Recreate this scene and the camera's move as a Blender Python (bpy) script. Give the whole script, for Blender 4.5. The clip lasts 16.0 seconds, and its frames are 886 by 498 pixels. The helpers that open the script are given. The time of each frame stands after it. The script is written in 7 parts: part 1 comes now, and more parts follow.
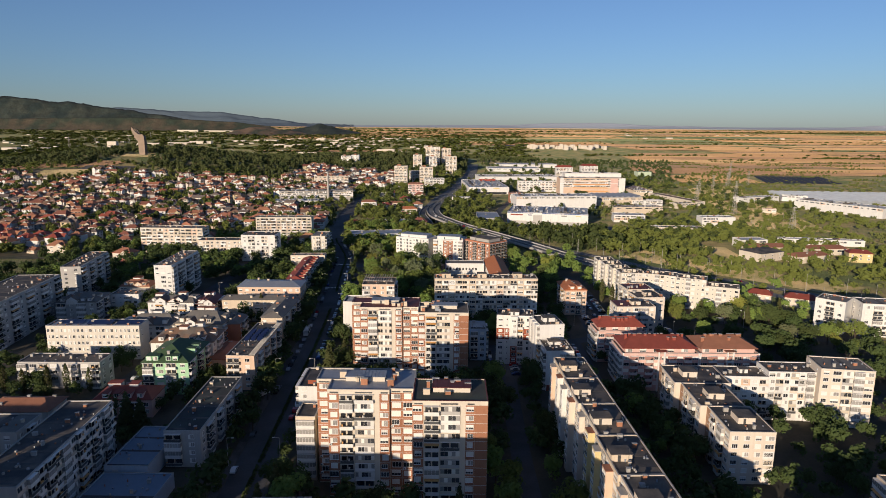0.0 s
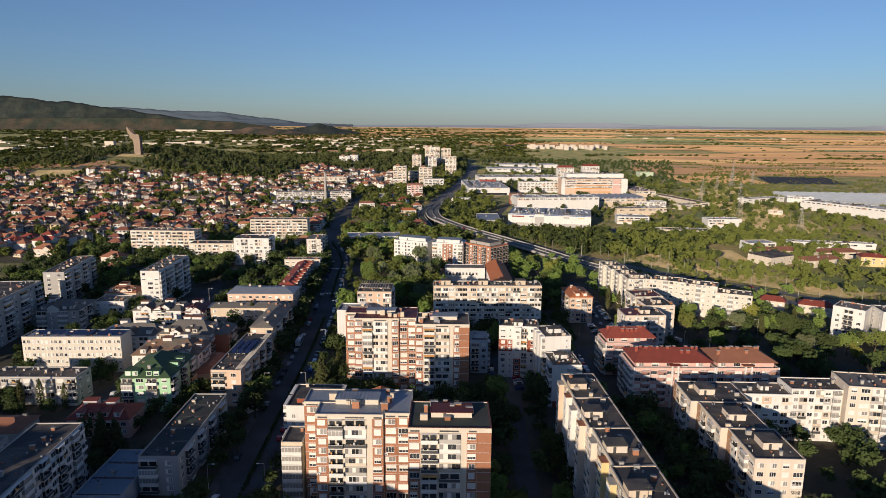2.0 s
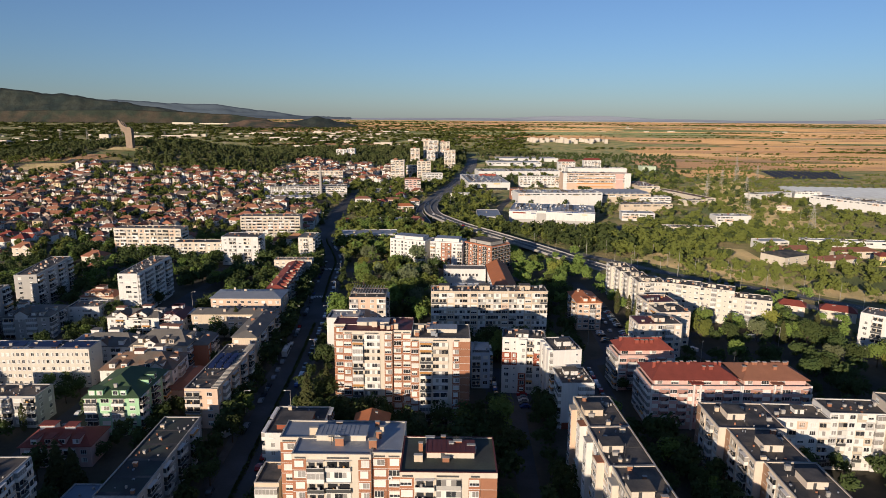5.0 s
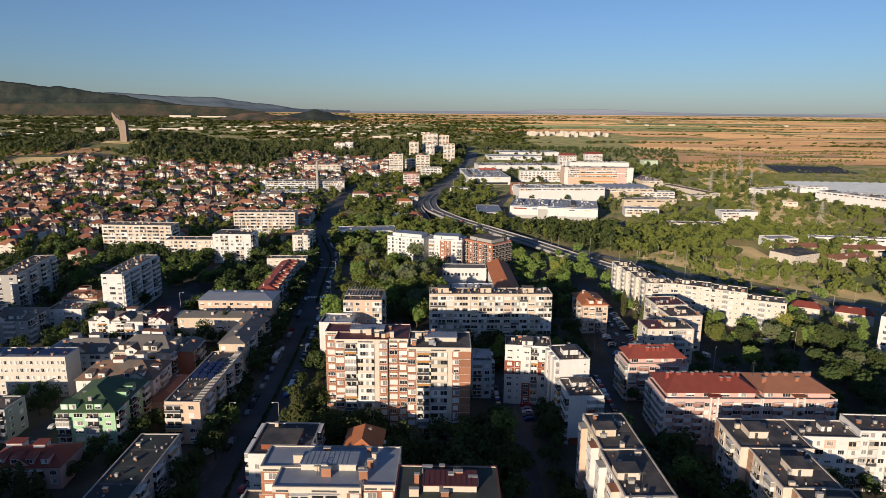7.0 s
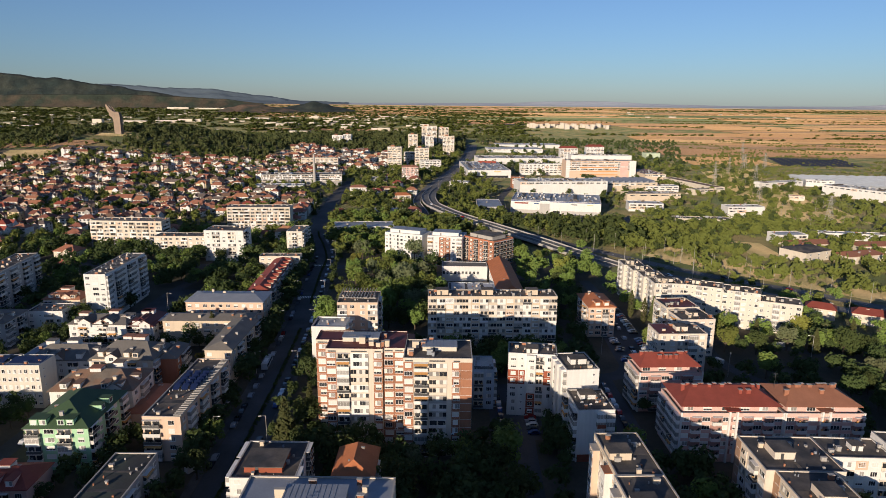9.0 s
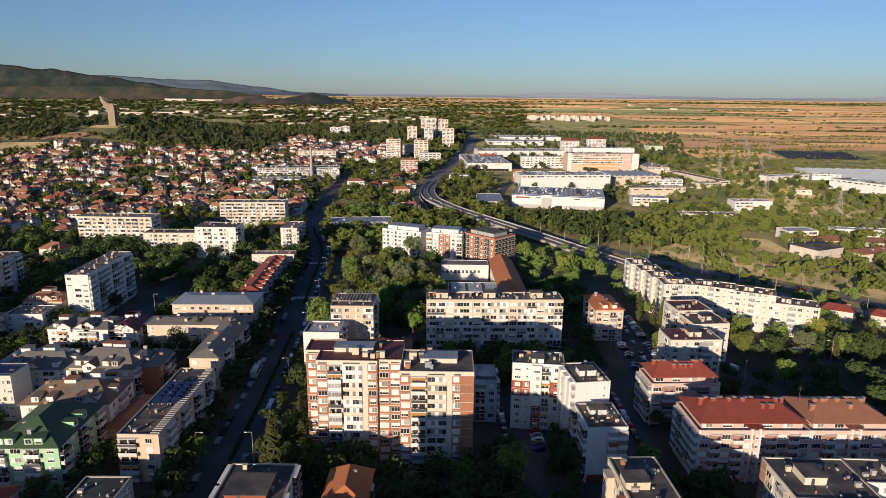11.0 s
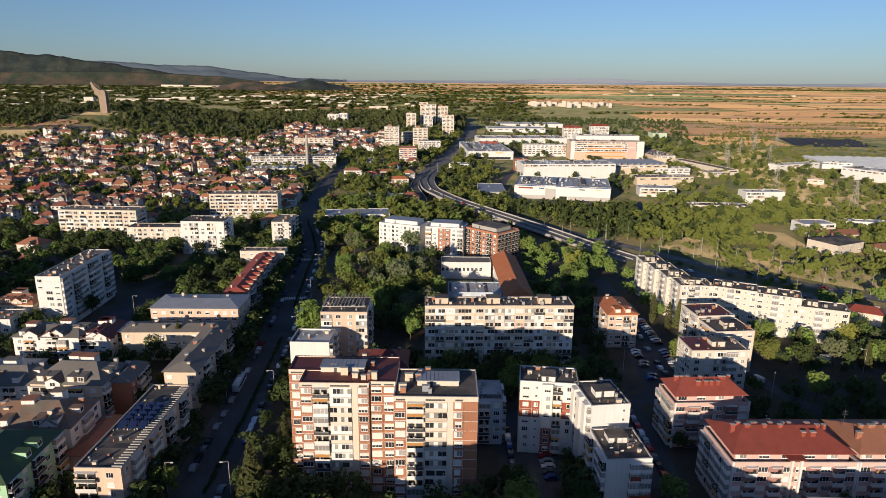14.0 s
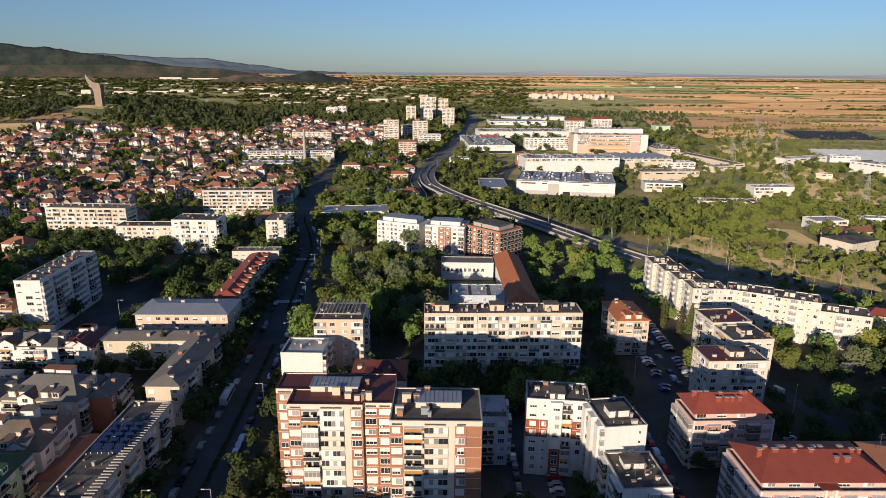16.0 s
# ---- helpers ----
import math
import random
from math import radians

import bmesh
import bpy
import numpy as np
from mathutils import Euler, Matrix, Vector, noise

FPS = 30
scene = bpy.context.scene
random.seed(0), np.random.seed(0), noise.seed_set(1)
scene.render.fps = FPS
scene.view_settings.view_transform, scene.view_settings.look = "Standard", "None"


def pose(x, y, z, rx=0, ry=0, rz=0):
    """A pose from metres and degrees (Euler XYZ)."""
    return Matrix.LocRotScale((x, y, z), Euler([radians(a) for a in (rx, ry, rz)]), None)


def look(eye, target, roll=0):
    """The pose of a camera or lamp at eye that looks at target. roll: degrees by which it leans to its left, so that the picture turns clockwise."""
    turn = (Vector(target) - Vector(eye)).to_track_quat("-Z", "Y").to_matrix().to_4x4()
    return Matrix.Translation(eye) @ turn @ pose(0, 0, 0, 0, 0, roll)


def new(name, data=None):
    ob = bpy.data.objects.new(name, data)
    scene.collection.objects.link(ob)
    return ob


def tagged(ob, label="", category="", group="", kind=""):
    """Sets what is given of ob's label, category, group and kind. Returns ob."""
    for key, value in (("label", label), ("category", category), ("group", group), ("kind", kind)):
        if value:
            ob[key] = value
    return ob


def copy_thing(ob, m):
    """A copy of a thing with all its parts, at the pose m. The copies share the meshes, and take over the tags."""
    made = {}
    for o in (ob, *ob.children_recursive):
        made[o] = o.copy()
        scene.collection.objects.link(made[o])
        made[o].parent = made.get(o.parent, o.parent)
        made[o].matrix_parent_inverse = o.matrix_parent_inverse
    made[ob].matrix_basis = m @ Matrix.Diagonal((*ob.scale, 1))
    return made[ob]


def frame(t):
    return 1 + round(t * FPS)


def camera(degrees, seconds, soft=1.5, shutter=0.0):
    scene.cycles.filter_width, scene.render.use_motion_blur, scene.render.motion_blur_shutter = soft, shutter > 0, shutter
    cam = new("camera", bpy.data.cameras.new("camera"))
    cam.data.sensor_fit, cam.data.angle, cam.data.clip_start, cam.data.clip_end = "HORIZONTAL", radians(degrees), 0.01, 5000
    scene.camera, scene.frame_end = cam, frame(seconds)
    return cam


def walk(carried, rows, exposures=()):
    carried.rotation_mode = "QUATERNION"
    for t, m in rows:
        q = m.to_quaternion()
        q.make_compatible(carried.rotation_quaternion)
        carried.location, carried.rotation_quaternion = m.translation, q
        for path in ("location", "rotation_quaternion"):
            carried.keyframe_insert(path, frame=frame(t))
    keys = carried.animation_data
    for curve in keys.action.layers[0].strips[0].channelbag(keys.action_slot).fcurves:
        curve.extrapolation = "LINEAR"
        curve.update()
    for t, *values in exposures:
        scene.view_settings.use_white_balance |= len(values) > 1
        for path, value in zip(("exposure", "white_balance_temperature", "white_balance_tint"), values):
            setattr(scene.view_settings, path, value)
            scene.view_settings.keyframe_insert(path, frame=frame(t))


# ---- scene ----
cam = camera(69.5, 16.0, soft=0.6)
PATH = [
    (0, (0.204, -4.537, 112.423), (-0.674, 93.609, 93.277), 0.414),
    (0.5, (0.210, -0.238, 112.358), (-0.666, 97.893, 93.139), 0.415),
    (1, (0.215, 4.043, 112.297), (-0.651, 102.180, 93.105), 0.419),
    (1.5, (0.219, 8.306, 112.239), (-0.630, 106.454, 93.098), 0.424),
    (2, (0.222, 12.553, 112.185), (-0.604, 110.695, 93.017), 0.431),
    (2.5, (0.224, 16.782, 112.134), (-0.574, 114.904, 92.860), 0.439),
    (3, (0.224, 20.994, 112.087), (-0.542, 119.081, 92.637), 0.449),
    (3.5, (0.224, 25.189, 112.043), (-0.510, 123.243, 92.422), 0.459),
    (4, (0.223, 29.367, 112.003), (-0.476, 127.386, 92.209), 0.470),
    (6.5, (0.200, 50.008, 111.853), (-0.327, 147.792, 90.927), 0.531),
    (7, (0.192, 54.086, 111.833), (-0.304, 151.813, 90.640), 0.544),
    (7.5, (0.183, 58.148, 111.817), (-0.283, 155.818, 90.361), 0.555),
    (8, (0.174, 62.194, 111.804), (-0.265, 159.812, 90.112), 0.566),
    (8.5, (0.163, 66.224, 111.795), (-0.249, 163.757, 89.725), 0.576),
    (9, (0.151, 70.238, 111.789), (-0.237, 167.702, 89.415), 0.585),
    (11.5, (0.076, 90.069, 111.813), (-0.219, 187.177, 87.939), 0.609),
    (12, (0.058, 93.988, 111.828), (-0.225, 191.026, 87.670), 0.608),
    (12.5, (0.038, 97.892, 111.846), (-0.235, 194.847, 87.361), 0.604),
    (13, (0.018, 101.780, 111.868), (-0.248, 198.649, 87.041), 0.598),
    (13.5, (-0.003, 105.653, 111.893), (-0.266, 202.417, 86.661), 0.590),
    (14, (-0.026, 109.511, 111.922), (-0.288, 206.176, 86.313), 0.578),
    (14.5, (-0.049, 113.354, 111.955), (-0.315, 209.917, 85.964), 0.564),
    (15, (-0.073, 117.181, 111.990), (-0.348, 213.632, 85.587), 0.546),
    (15.5, (-0.099, 120.994, 112.030), (-0.387, 217.340, 85.244), 0.525),
    (16, (-0.126, 124.792, 112.072), (-0.434, 221.154, 85.347), 0.500),
]
walk(cam, [(t, look(eye, target, roll)) for t, eye, target, roll in PATH], [(0, 0.06), (8, 0.16), (16, 0.22)])

# ---- light ----
SUN_AZ, SUN_EL = 206.5, 11.4        # degrees clockwise from +y, and above the horizon
world = bpy.data.worlds.new("sky")
scene.world = world
world.use_nodes = True
wn = world.node_tree.nodes
sky = wn.new("ShaderNodeTexSky")
sky.sky_type, sky.sun_disc = "NISHITA", False
sky.sun_elevation, sky.sun_rotation = radians(SUN_EL), radians(SUN_AZ)
sky.altitude, sky.air_density, sky.dust_density, sky.ozone_density = 200, 1.0, 0.3, 5.0
wn["Background"].inputs["Strength"].default_value = 0.095
pale = wn.new("ShaderNodeHueSaturation")          # summer haze
pale.inputs["Saturation"].default_value = 0.9
tint = wn.new("ShaderNodeMix")
tint.data_type, tint.blend_type = "RGBA", "MULTIPLY"
tint.inputs[0].default_value = 1.0
tint.inputs[7].default_value = (0.92, 0.94, 1.07, 1)
world.node_tree.links.new(sky.outputs[0], pale.inputs["Color"])
world.node_tree.links.new(pale.outputs[0], tint.inputs[6])
world.node_tree.links.new(tint.outputs[2], wn["Background"].inputs[0])
sun_data = bpy.data.lights.new("sun", "SUN")
sun_data.energy, sun_data.angle, sun_data.color = 5.1, radians(0.5), (1.0, 0.83, 0.65)
sun = new("sun", sun_data)
sd = Vector((math.sin(radians(SUN_AZ)) * math.cos(radians(SUN_EL)), math.cos(radians(SUN_AZ)) * math.cos(radians(SUN_EL)), math.sin(radians(SUN_EL))))
sun.matrix_world = look(sd * 400, (0, 0, 0))

# ---- materials ----
def mat(name, col, rough=0.85, metal=0.0, scale=0.6, amount=0.2, streak=0.0, rnd=0.0, bump=0.0, hue=0.0, col2=None, spec=0.4, bscale=None, fuzz=0.0):
    """A surface: base colour broken by coarse and fine noise, dirt streaks down walls, and a shift from object to object."""
    m = bpy.data.materials.new(name)
    m.use_nodes = True
    n, l = m.node_tree.nodes, m.node_tree.links
    b = n["Principled BSDF"]
    b.inputs["Roughness"].default_value, b.inputs["Metallic"].default_value = rough, metal
    b.inputs["Specular IOR Level"].default_value = spec
    geo = n.new("ShaderNodeNewGeometry")
    def noise_at(sc, detail, stretch=None):
        t = n.new("ShaderNodeTexNoise")
        t.inputs["Scale"].default_value, t.inputs["Detail"].default_value = sc, detail
        if stretch:
            mp = n.new("ShaderNodeMapping")
            mp.inputs["Scale"].default_value = stretch
            l.new(geo.outputs["Position"], mp.inputs["Vector"])
            l.new(mp.outputs[0], t.inputs["Vector"])
        else:
            l.new(geo.outputs["Position"], t.inputs["Vector"])
        return t.outputs["Fac"]
    def mul(a, k, off):
        q = n.new("ShaderNodeMath")
        q.operation = "MULTIPLY_ADD"
        l.new(a, q.inputs[0])
        q.inputs[1].default_value, q.inputs[2].default_value = k, off
        return q.outputs[0]
    def add(a, c, op="ADD"):
        q = n.new("ShaderNodeMath")
        q.operation = op
        l.new(a, q.inputs[0]), l.new(c, q.inputs[1])
        return q.outputs[0]
    coarse, fine = noise_at(scale, 3), noise_at(scale * 9, 4)
    f = add(mul(coarse, 2 * amount, 1 - amount), mul(fine, 1.4 * amount, -0.7 * amount))
    if streak:
        s = noise_at(1.0, 3, (1.3, 1.3, 0.07))
        f = add(f, mul(s, 2 * streak, -streak))
    if rnd:
        oi = n.new("ShaderNodeObjectInfo")
        f = add(f, mul(oi.outputs["Random"], 2 * rnd, -rnd))
    rgb = n.new("ShaderNodeRGB")
    rgb.outputs[0].default_value = (*col, 1)
    src = rgb.outputs[0]
    if col2:
        mx = n.new("ShaderNodeMix")
        mx.data_type = "RGBA"
        r = n.new("ShaderNodeMapRange")
        r.inputs[1].default_value, r.inputs[2].default_value = 0.42, 0.6
        l.new(noise_at(scale * 0.45, 5), r.inputs[0])
        l.new(r.outputs[0], mx.inputs[0])
        l.new(src, mx.inputs[6])
        mx.inputs[7].default_value = (*col2, 1)
        src = mx.outputs[2]
    if hue:
        oi2 = n.new("ShaderNodeObjectInfo")
        hs = n.new("ShaderNodeHueSaturation")
        l.new(mul(oi2.outputs["Random"], hue, 0.5 - hue / 2), hs.inputs["Hue"])
        l.new(src, hs.inputs["Color"])
        src = hs.outputs[0]
    v = n.new("ShaderNodeVectorMath")
    v.operation = "SCALE"
    l.new(src, v.inputs[0]), l.new(f, v.inputs["Scale"])
    l.new(v.outputs[0], b.inputs["Base Color"])
    if fuzz:                                   # blades and stubble that catch low light
        b.inputs["Diffuse Roughness"].default_value = 1.0
        b.inputs["Sheen Weight"].default_value, b.inputs["Sheen Roughness"].default_value = fuzz, 0.55
        l.new(src, b.inputs["Sheen Tint"])
    if bump:
        bp = n.new("ShaderNodeBump")
        bp.inputs["Strength"].default_value, bp.inputs["Distance"].default_value = (1.0 if bump > 0.5 else 0.6), bump
        l.new(noise_at(bscale, 2) if bscale else fine, bp.inputs["Height"])
        l.new(bp.outputs[0], b.inputs["Normal"])
    return m


M = {}
def defmat(name, *a, **k):
    M[name] = mat(name, *a, **k)

for wname, wcol in (("cream", (0.60, 0.53, 0.43)), ("white", (0.66, 0.64, 0.60)), ("beige", (0.52, 0.45, 0.35)), ("grey", (0.42, 0.40, 0.37)),
                    ("pink", (0.62, 0.41, 0.35)), ("mint", (0.36, 0.58, 0.36)), ("yellow", (0.62, 0.50, 0.25)), ("paleblue", (0.48, 0.53, 0.58)),
                    ("sand", (0.58, 0.48, 0.36)), ("orange", (0.62, 0.30, 0.10)), ("peach", (0.62, 0.45, 0.33)), ("palegreen", (0.48, 0.55, 0.40)), ("rose", (0.34, 0.19, 0.16)), ("ivory", (0.60, 0.55, 0.465)), ("pale", (0.64, 0.55, 0.45)), ("brown", (0.36, 0.22, 0.14)), ("brickred", (0.42, 0.16, 0.085))):
    defmat("wall_" + wname, wcol, 0.9, scale=0.25, amount=0.10, streak=0.12, bump=0.01)
defmat("brick", (0.33, 0.15, 0.085), 0.9, scale=0.5, amount=0.18, rnd=0.14, streak=0.06, bump=0.01)
defmat("maroon", (0.27, 0.075, 0.04), 0.9, scale=0.5, amount=0.15)
defmat("bitumen", (0.05, 0.05, 0.052), 0.9, scale=0.3, amount=0.45, bump=0.02, col2=(0.115, 0.10, 0.088))
defmat("bitumen_worn", (0.15, 0.125, 0.10), 0.9, scale=0.3, amount=0.45, bump=0.02, col2=(0.075, 0.07, 0.065))
defmat("bitumen_green", (0.055, 0.068, 0.055), 0.9, scale=0.2, amount=0.3, bump=0.02, col2=(0.045, 0.047, 0.046))
defmat("roof_metal", (0.27, 0.29, 0.32), 0.55, 0.15, scale=0.3, amount=0.2)
defmat("roof_white", (0.47, 0.47, 0.465), 0.6, 0.1, scale=0.15, amount=0.3, col2=(0.36, 0.355, 0.34))
defmat("roof_darkred", (0.13, 0.035, 0.03), 0.6, 0.1, scale=0.3, amount=0.25)
defmat("roof_red", (0.26, 0.06, 0.04), 0.75, scale=0.4, amount=0.22, rnd=0.1, bump=0.03)
defmat("roof_brown", (0.30, 0.13, 0.075), 0.8, scale=0.4, amount=0.22, rnd=0.1, bump=0.03)
defmat("roof_green", (0.05, 0.09, 0.042), 0.7, scale=0.3, amount=0.2, bump=0.02)
defmat("roof_grey", (0.17, 0.155, 0.135), 0.85, scale=0.3, amount=0.25, bump=0.02)
defmat("roof_tile", (0.44, 0.15, 0.06), 0.8, scale=0.4, amount=0.22, bump=0.03)
defmat("roof_old", (0.23, 0.135, 0.085), 0.85, scale=0.35, amount=0.35, bump=0.03, col2=(0.17, 0.14, 0.11))
defmat("roof_blue", (0.17, 0.22, 0.28), 0.6, 0.1, scale=0.2, amount=0.12)
defmat("tile", (0.33, 0.14, 0.08), 0.85, scale=0.5, amount=0.4, rnd=0.25, hue=0.03, bump=0.05)
defmat("frame", (0.72, 0.71, 0.69), 0.5, scale=0.6, amount=0.08)
defmat("glass", (0.04, 0.042, 0.046), 0.08, scale=0.4, amount=0.3, rnd=0.5, spec=0.6)
defmat("curtain", (0.29, 0.275, 0.255), 0.25, scale=0.5, amount=0.2, rnd=0.3, spec=0.6)
defmat("blind", (0.68, 0.66, 0.60), 0.6, scale=0.5, amount=0.08, rnd=0.12)
defmat("awning", (0.60, 0.33, 0.12), 0.8, scale=0.5, amount=0.1)
defmat("parapet", (0.66, 0.64, 0.60), 0.85, scale=0.4, amount=0.12, streak=0.1, rnd=0.14)
defmat("rail", (0.10, 0.10, 0.10), 0.5, 0.4, scale=0.5, amount=0.2, rnd=0.05)
defmat("concrete", (0.36, 0.34, 0.31), 0.9, scale=0.3, amount=0.22, streak=0.1, bump=0.01)
# Paler copy of asphalt: sunlight on the open roads is put into it.
defmat("asphalt_worn", (0.17, 0.16, 0.145), 0.9, scale=0.1, amount=0.3, bump=0.005, col2=(0.125, 0.12, 0.11))
defmat("asphalt", (0.075, 0.075, 0.078), 0.9, scale=0.12, amount=0.3, bump=0.005, col2=(0.058, 0.057, 0.056))
defmat("paving", (0.105, 0.098, 0.09), 0.9, scale=0.25, amount=0.45, bump=0.01, col2=(0.06, 0.058, 0.05))
defmat("paint", (0.75, 0.75, 0.72), 0.7, scale=0.8, amount=0.25)
defmat("ground", (0.075, 0.092, 0.034), 0.95, scale=0.05, amount=0.4, bump=0.6, bscale=2.2, col2=(0.17, 0.14, 0.065), fuzz=0.5)
# Yard soil, made darker so that its colour carries the yards' shade.
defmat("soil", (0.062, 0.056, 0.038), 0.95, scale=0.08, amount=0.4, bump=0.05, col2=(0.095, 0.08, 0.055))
defmat("drygrass", (0.44, 0.33, 0.17), 0.95, scale=0.05, amount=0.35, bump=0.6, bscale=2.2, col2=(0.26, 0.22, 0.10), fuzz=0.55)
CARCOL = {"white": (0.7, 0.7, 0.7), "silver": (0.35, 0.36, 0.38), "black": (0.02, 0.02, 0.022), "grey": (0.12, 0.125, 0.13), "red": (0.35, 0.03, 0.025), "blue": (0.04, 0.08, 0.22), "green": (0.05, 0.25, 0.06)}
for cn, cc in CARCOL.items():
    defmat("car_" + cn, cc, 0.25, 0.2, scale=0.6, amount=0.05, spec=0.6)

# ---- builders ----
def box(bm, x0, y0, z0, x1, y1, z1, mi=0):
    vs = [bm.verts.new(p) for p in ((x0, y0, z0), (x1, y0, z0), (x1, y1, z0), (x0, y1, z0), (x0, y0, z1), (x1, y0, z1), (x1, y1, z1), (x0, y1, z1))]
    for a in ((0, 3, 2, 1), (4, 5, 6, 7), (0, 1, 5, 4), (1, 2, 6, 5), (2, 3, 7, 6), (3, 0, 4, 7)):
        f = bm.faces.new([vs[i] for i in a])
        f.material_index = mi


def quad(bm, pts, mi=0):
    f = bm.faces.new([bm.verts.new(p) for p in pts])
    f.material_index = mi


def mesh_of(name, bm, mats):
    me = bpy.data.meshes.new(name)
    bm.normal_update()
    bm.to_mesh(me)
    bm.free()
    for m in (mats if isinstance(mats, (list, tuple)) else [mats]):
        me.materials.append(M[m])
    return me


def part(name, bm, mats, parent, label="", at=None):
    """One mesh object under a thing."""
    ob = new(name, bm if isinstance(bm, bpy.types.Mesh) else mesh_of(name, bm, mats))
    ob.parent = parent
    if at is not None:
        ob.matrix_local = at
    return tagged(ob, label)


def thing(name, label, category, x=0, y=0, z=0, rz=0, group="", kind=""):
    ob = new(name)
    ob.empty_display_size = 0.5
    ob.matrix_world = pose(x, y, z, 0, 0, rz)
    return tagged(ob, label, category, group, kind)


CACHE = {}
def shell(bm, x0, y0, x1, y1, steps, mi=0, lid=1):
    """A stack of rectangular rings (outset, height) as one closed shell; the last ring is the lid."""
    rings = [[bm.verts.new(p) for p in ((x0 - o, y0 - o, z), (x1 + o, y0 - o, z), (x1 + o, y1 + o, z), (x0 - o, y1 + o, z))] for o, z in steps]
    for i, (lo, hi) in enumerate(zip(rings, rings[1:])):
        for k in range(4):
            f = bm.faces.new((lo[k], lo[(k + 1) % 4], hi[(k + 1) % 4], hi[k]))
            f.material_index = mi if i == 0 else lid
    f = bm.faces.new(rings[-1])
    f.material_index = lid


def sheet(bm, xs, zs, y, kind):
    """An upright grid at depth y (a number, or one for each row); kind(i, j) gives the cell's material and how far it lies back."""
    ys = y if isinstance(y, (list, tuple)) else [y] * len(zs)
    g = [[bm.verts.new((x, yy, z)) for x in xs] for z, yy in zip(zs, ys)]
    for j in range(len(zs) - 1):
        for i in range(len(xs) - 1):
            c = (g[j][i], g[j][i + 1], g[j + 1][i + 1], g[j + 1][i])
            mi, back = kind(i, j)
            if back:
                d = [bm.verts.new((v.co.x, v.co.y + back, v.co.z)) for v in c]
                for k in range(4):
                    bm.faces.new((c[k], c[(k + 1) % 4], d[(k + 1) % 4], d[k])).material_index = 0
                c = d
            bm.faces.new(c).material_index = mi
    return g


def window_mesh(w, h, pane="glass"):
    """A framed window on the plane y = 0, facing -y, its lower middle at the origin: frame, sloping sill and sunk panes."""
    key = ("win", round(w, 1), round(h, 1), pane)
    if key not in CACHE:
        bm = bmesh.new()
        w, h = key[1], key[2]
        k = 2 if w < 1.9 else 3
        xs = [-w / 2]
        for i in range(k):
            xs += [-w / 2 + 0.07 + i * (w - 0.07) / k, -w / 2 + (i + 1) * (w - 0.07) / k]
        xs += [w / 2]
        zs = [-0.05, 0.08] + ([h * 0.45] if pane == "half" else []) + [h - 0.08, h]
        def kind(i, j):
            if i % 2 == 0 or j in (0, len(zs) - 2):
                return 0, 0
            lowered = pane == "blind" or (pane == "half" and j == 2) or (pane == "curtain" and i == 1)
            return (2 if lowered else 1), 0.035
        g = sheet(bm, xs, zs, [-0.17] + [-0.07] * (len(zs) - 1), kind)
        edge = [r[0] for r in g] + g[-1][1:] + [r[-1] for r in g[-2::-1]]
        back = [bm.verts.new((v.co.x, 0.02, v.co.z)) for v in edge]
        for i in range(len(edge) - 1):
            bm.faces.new((edge[i + 1], edge[i], back[i], back[i + 1]))
        CACHE[key] = mesh_of("window", bm, ["frame", "curtain" if pane == "curtain" else "glass", "blind"])
    return CACHE[key]


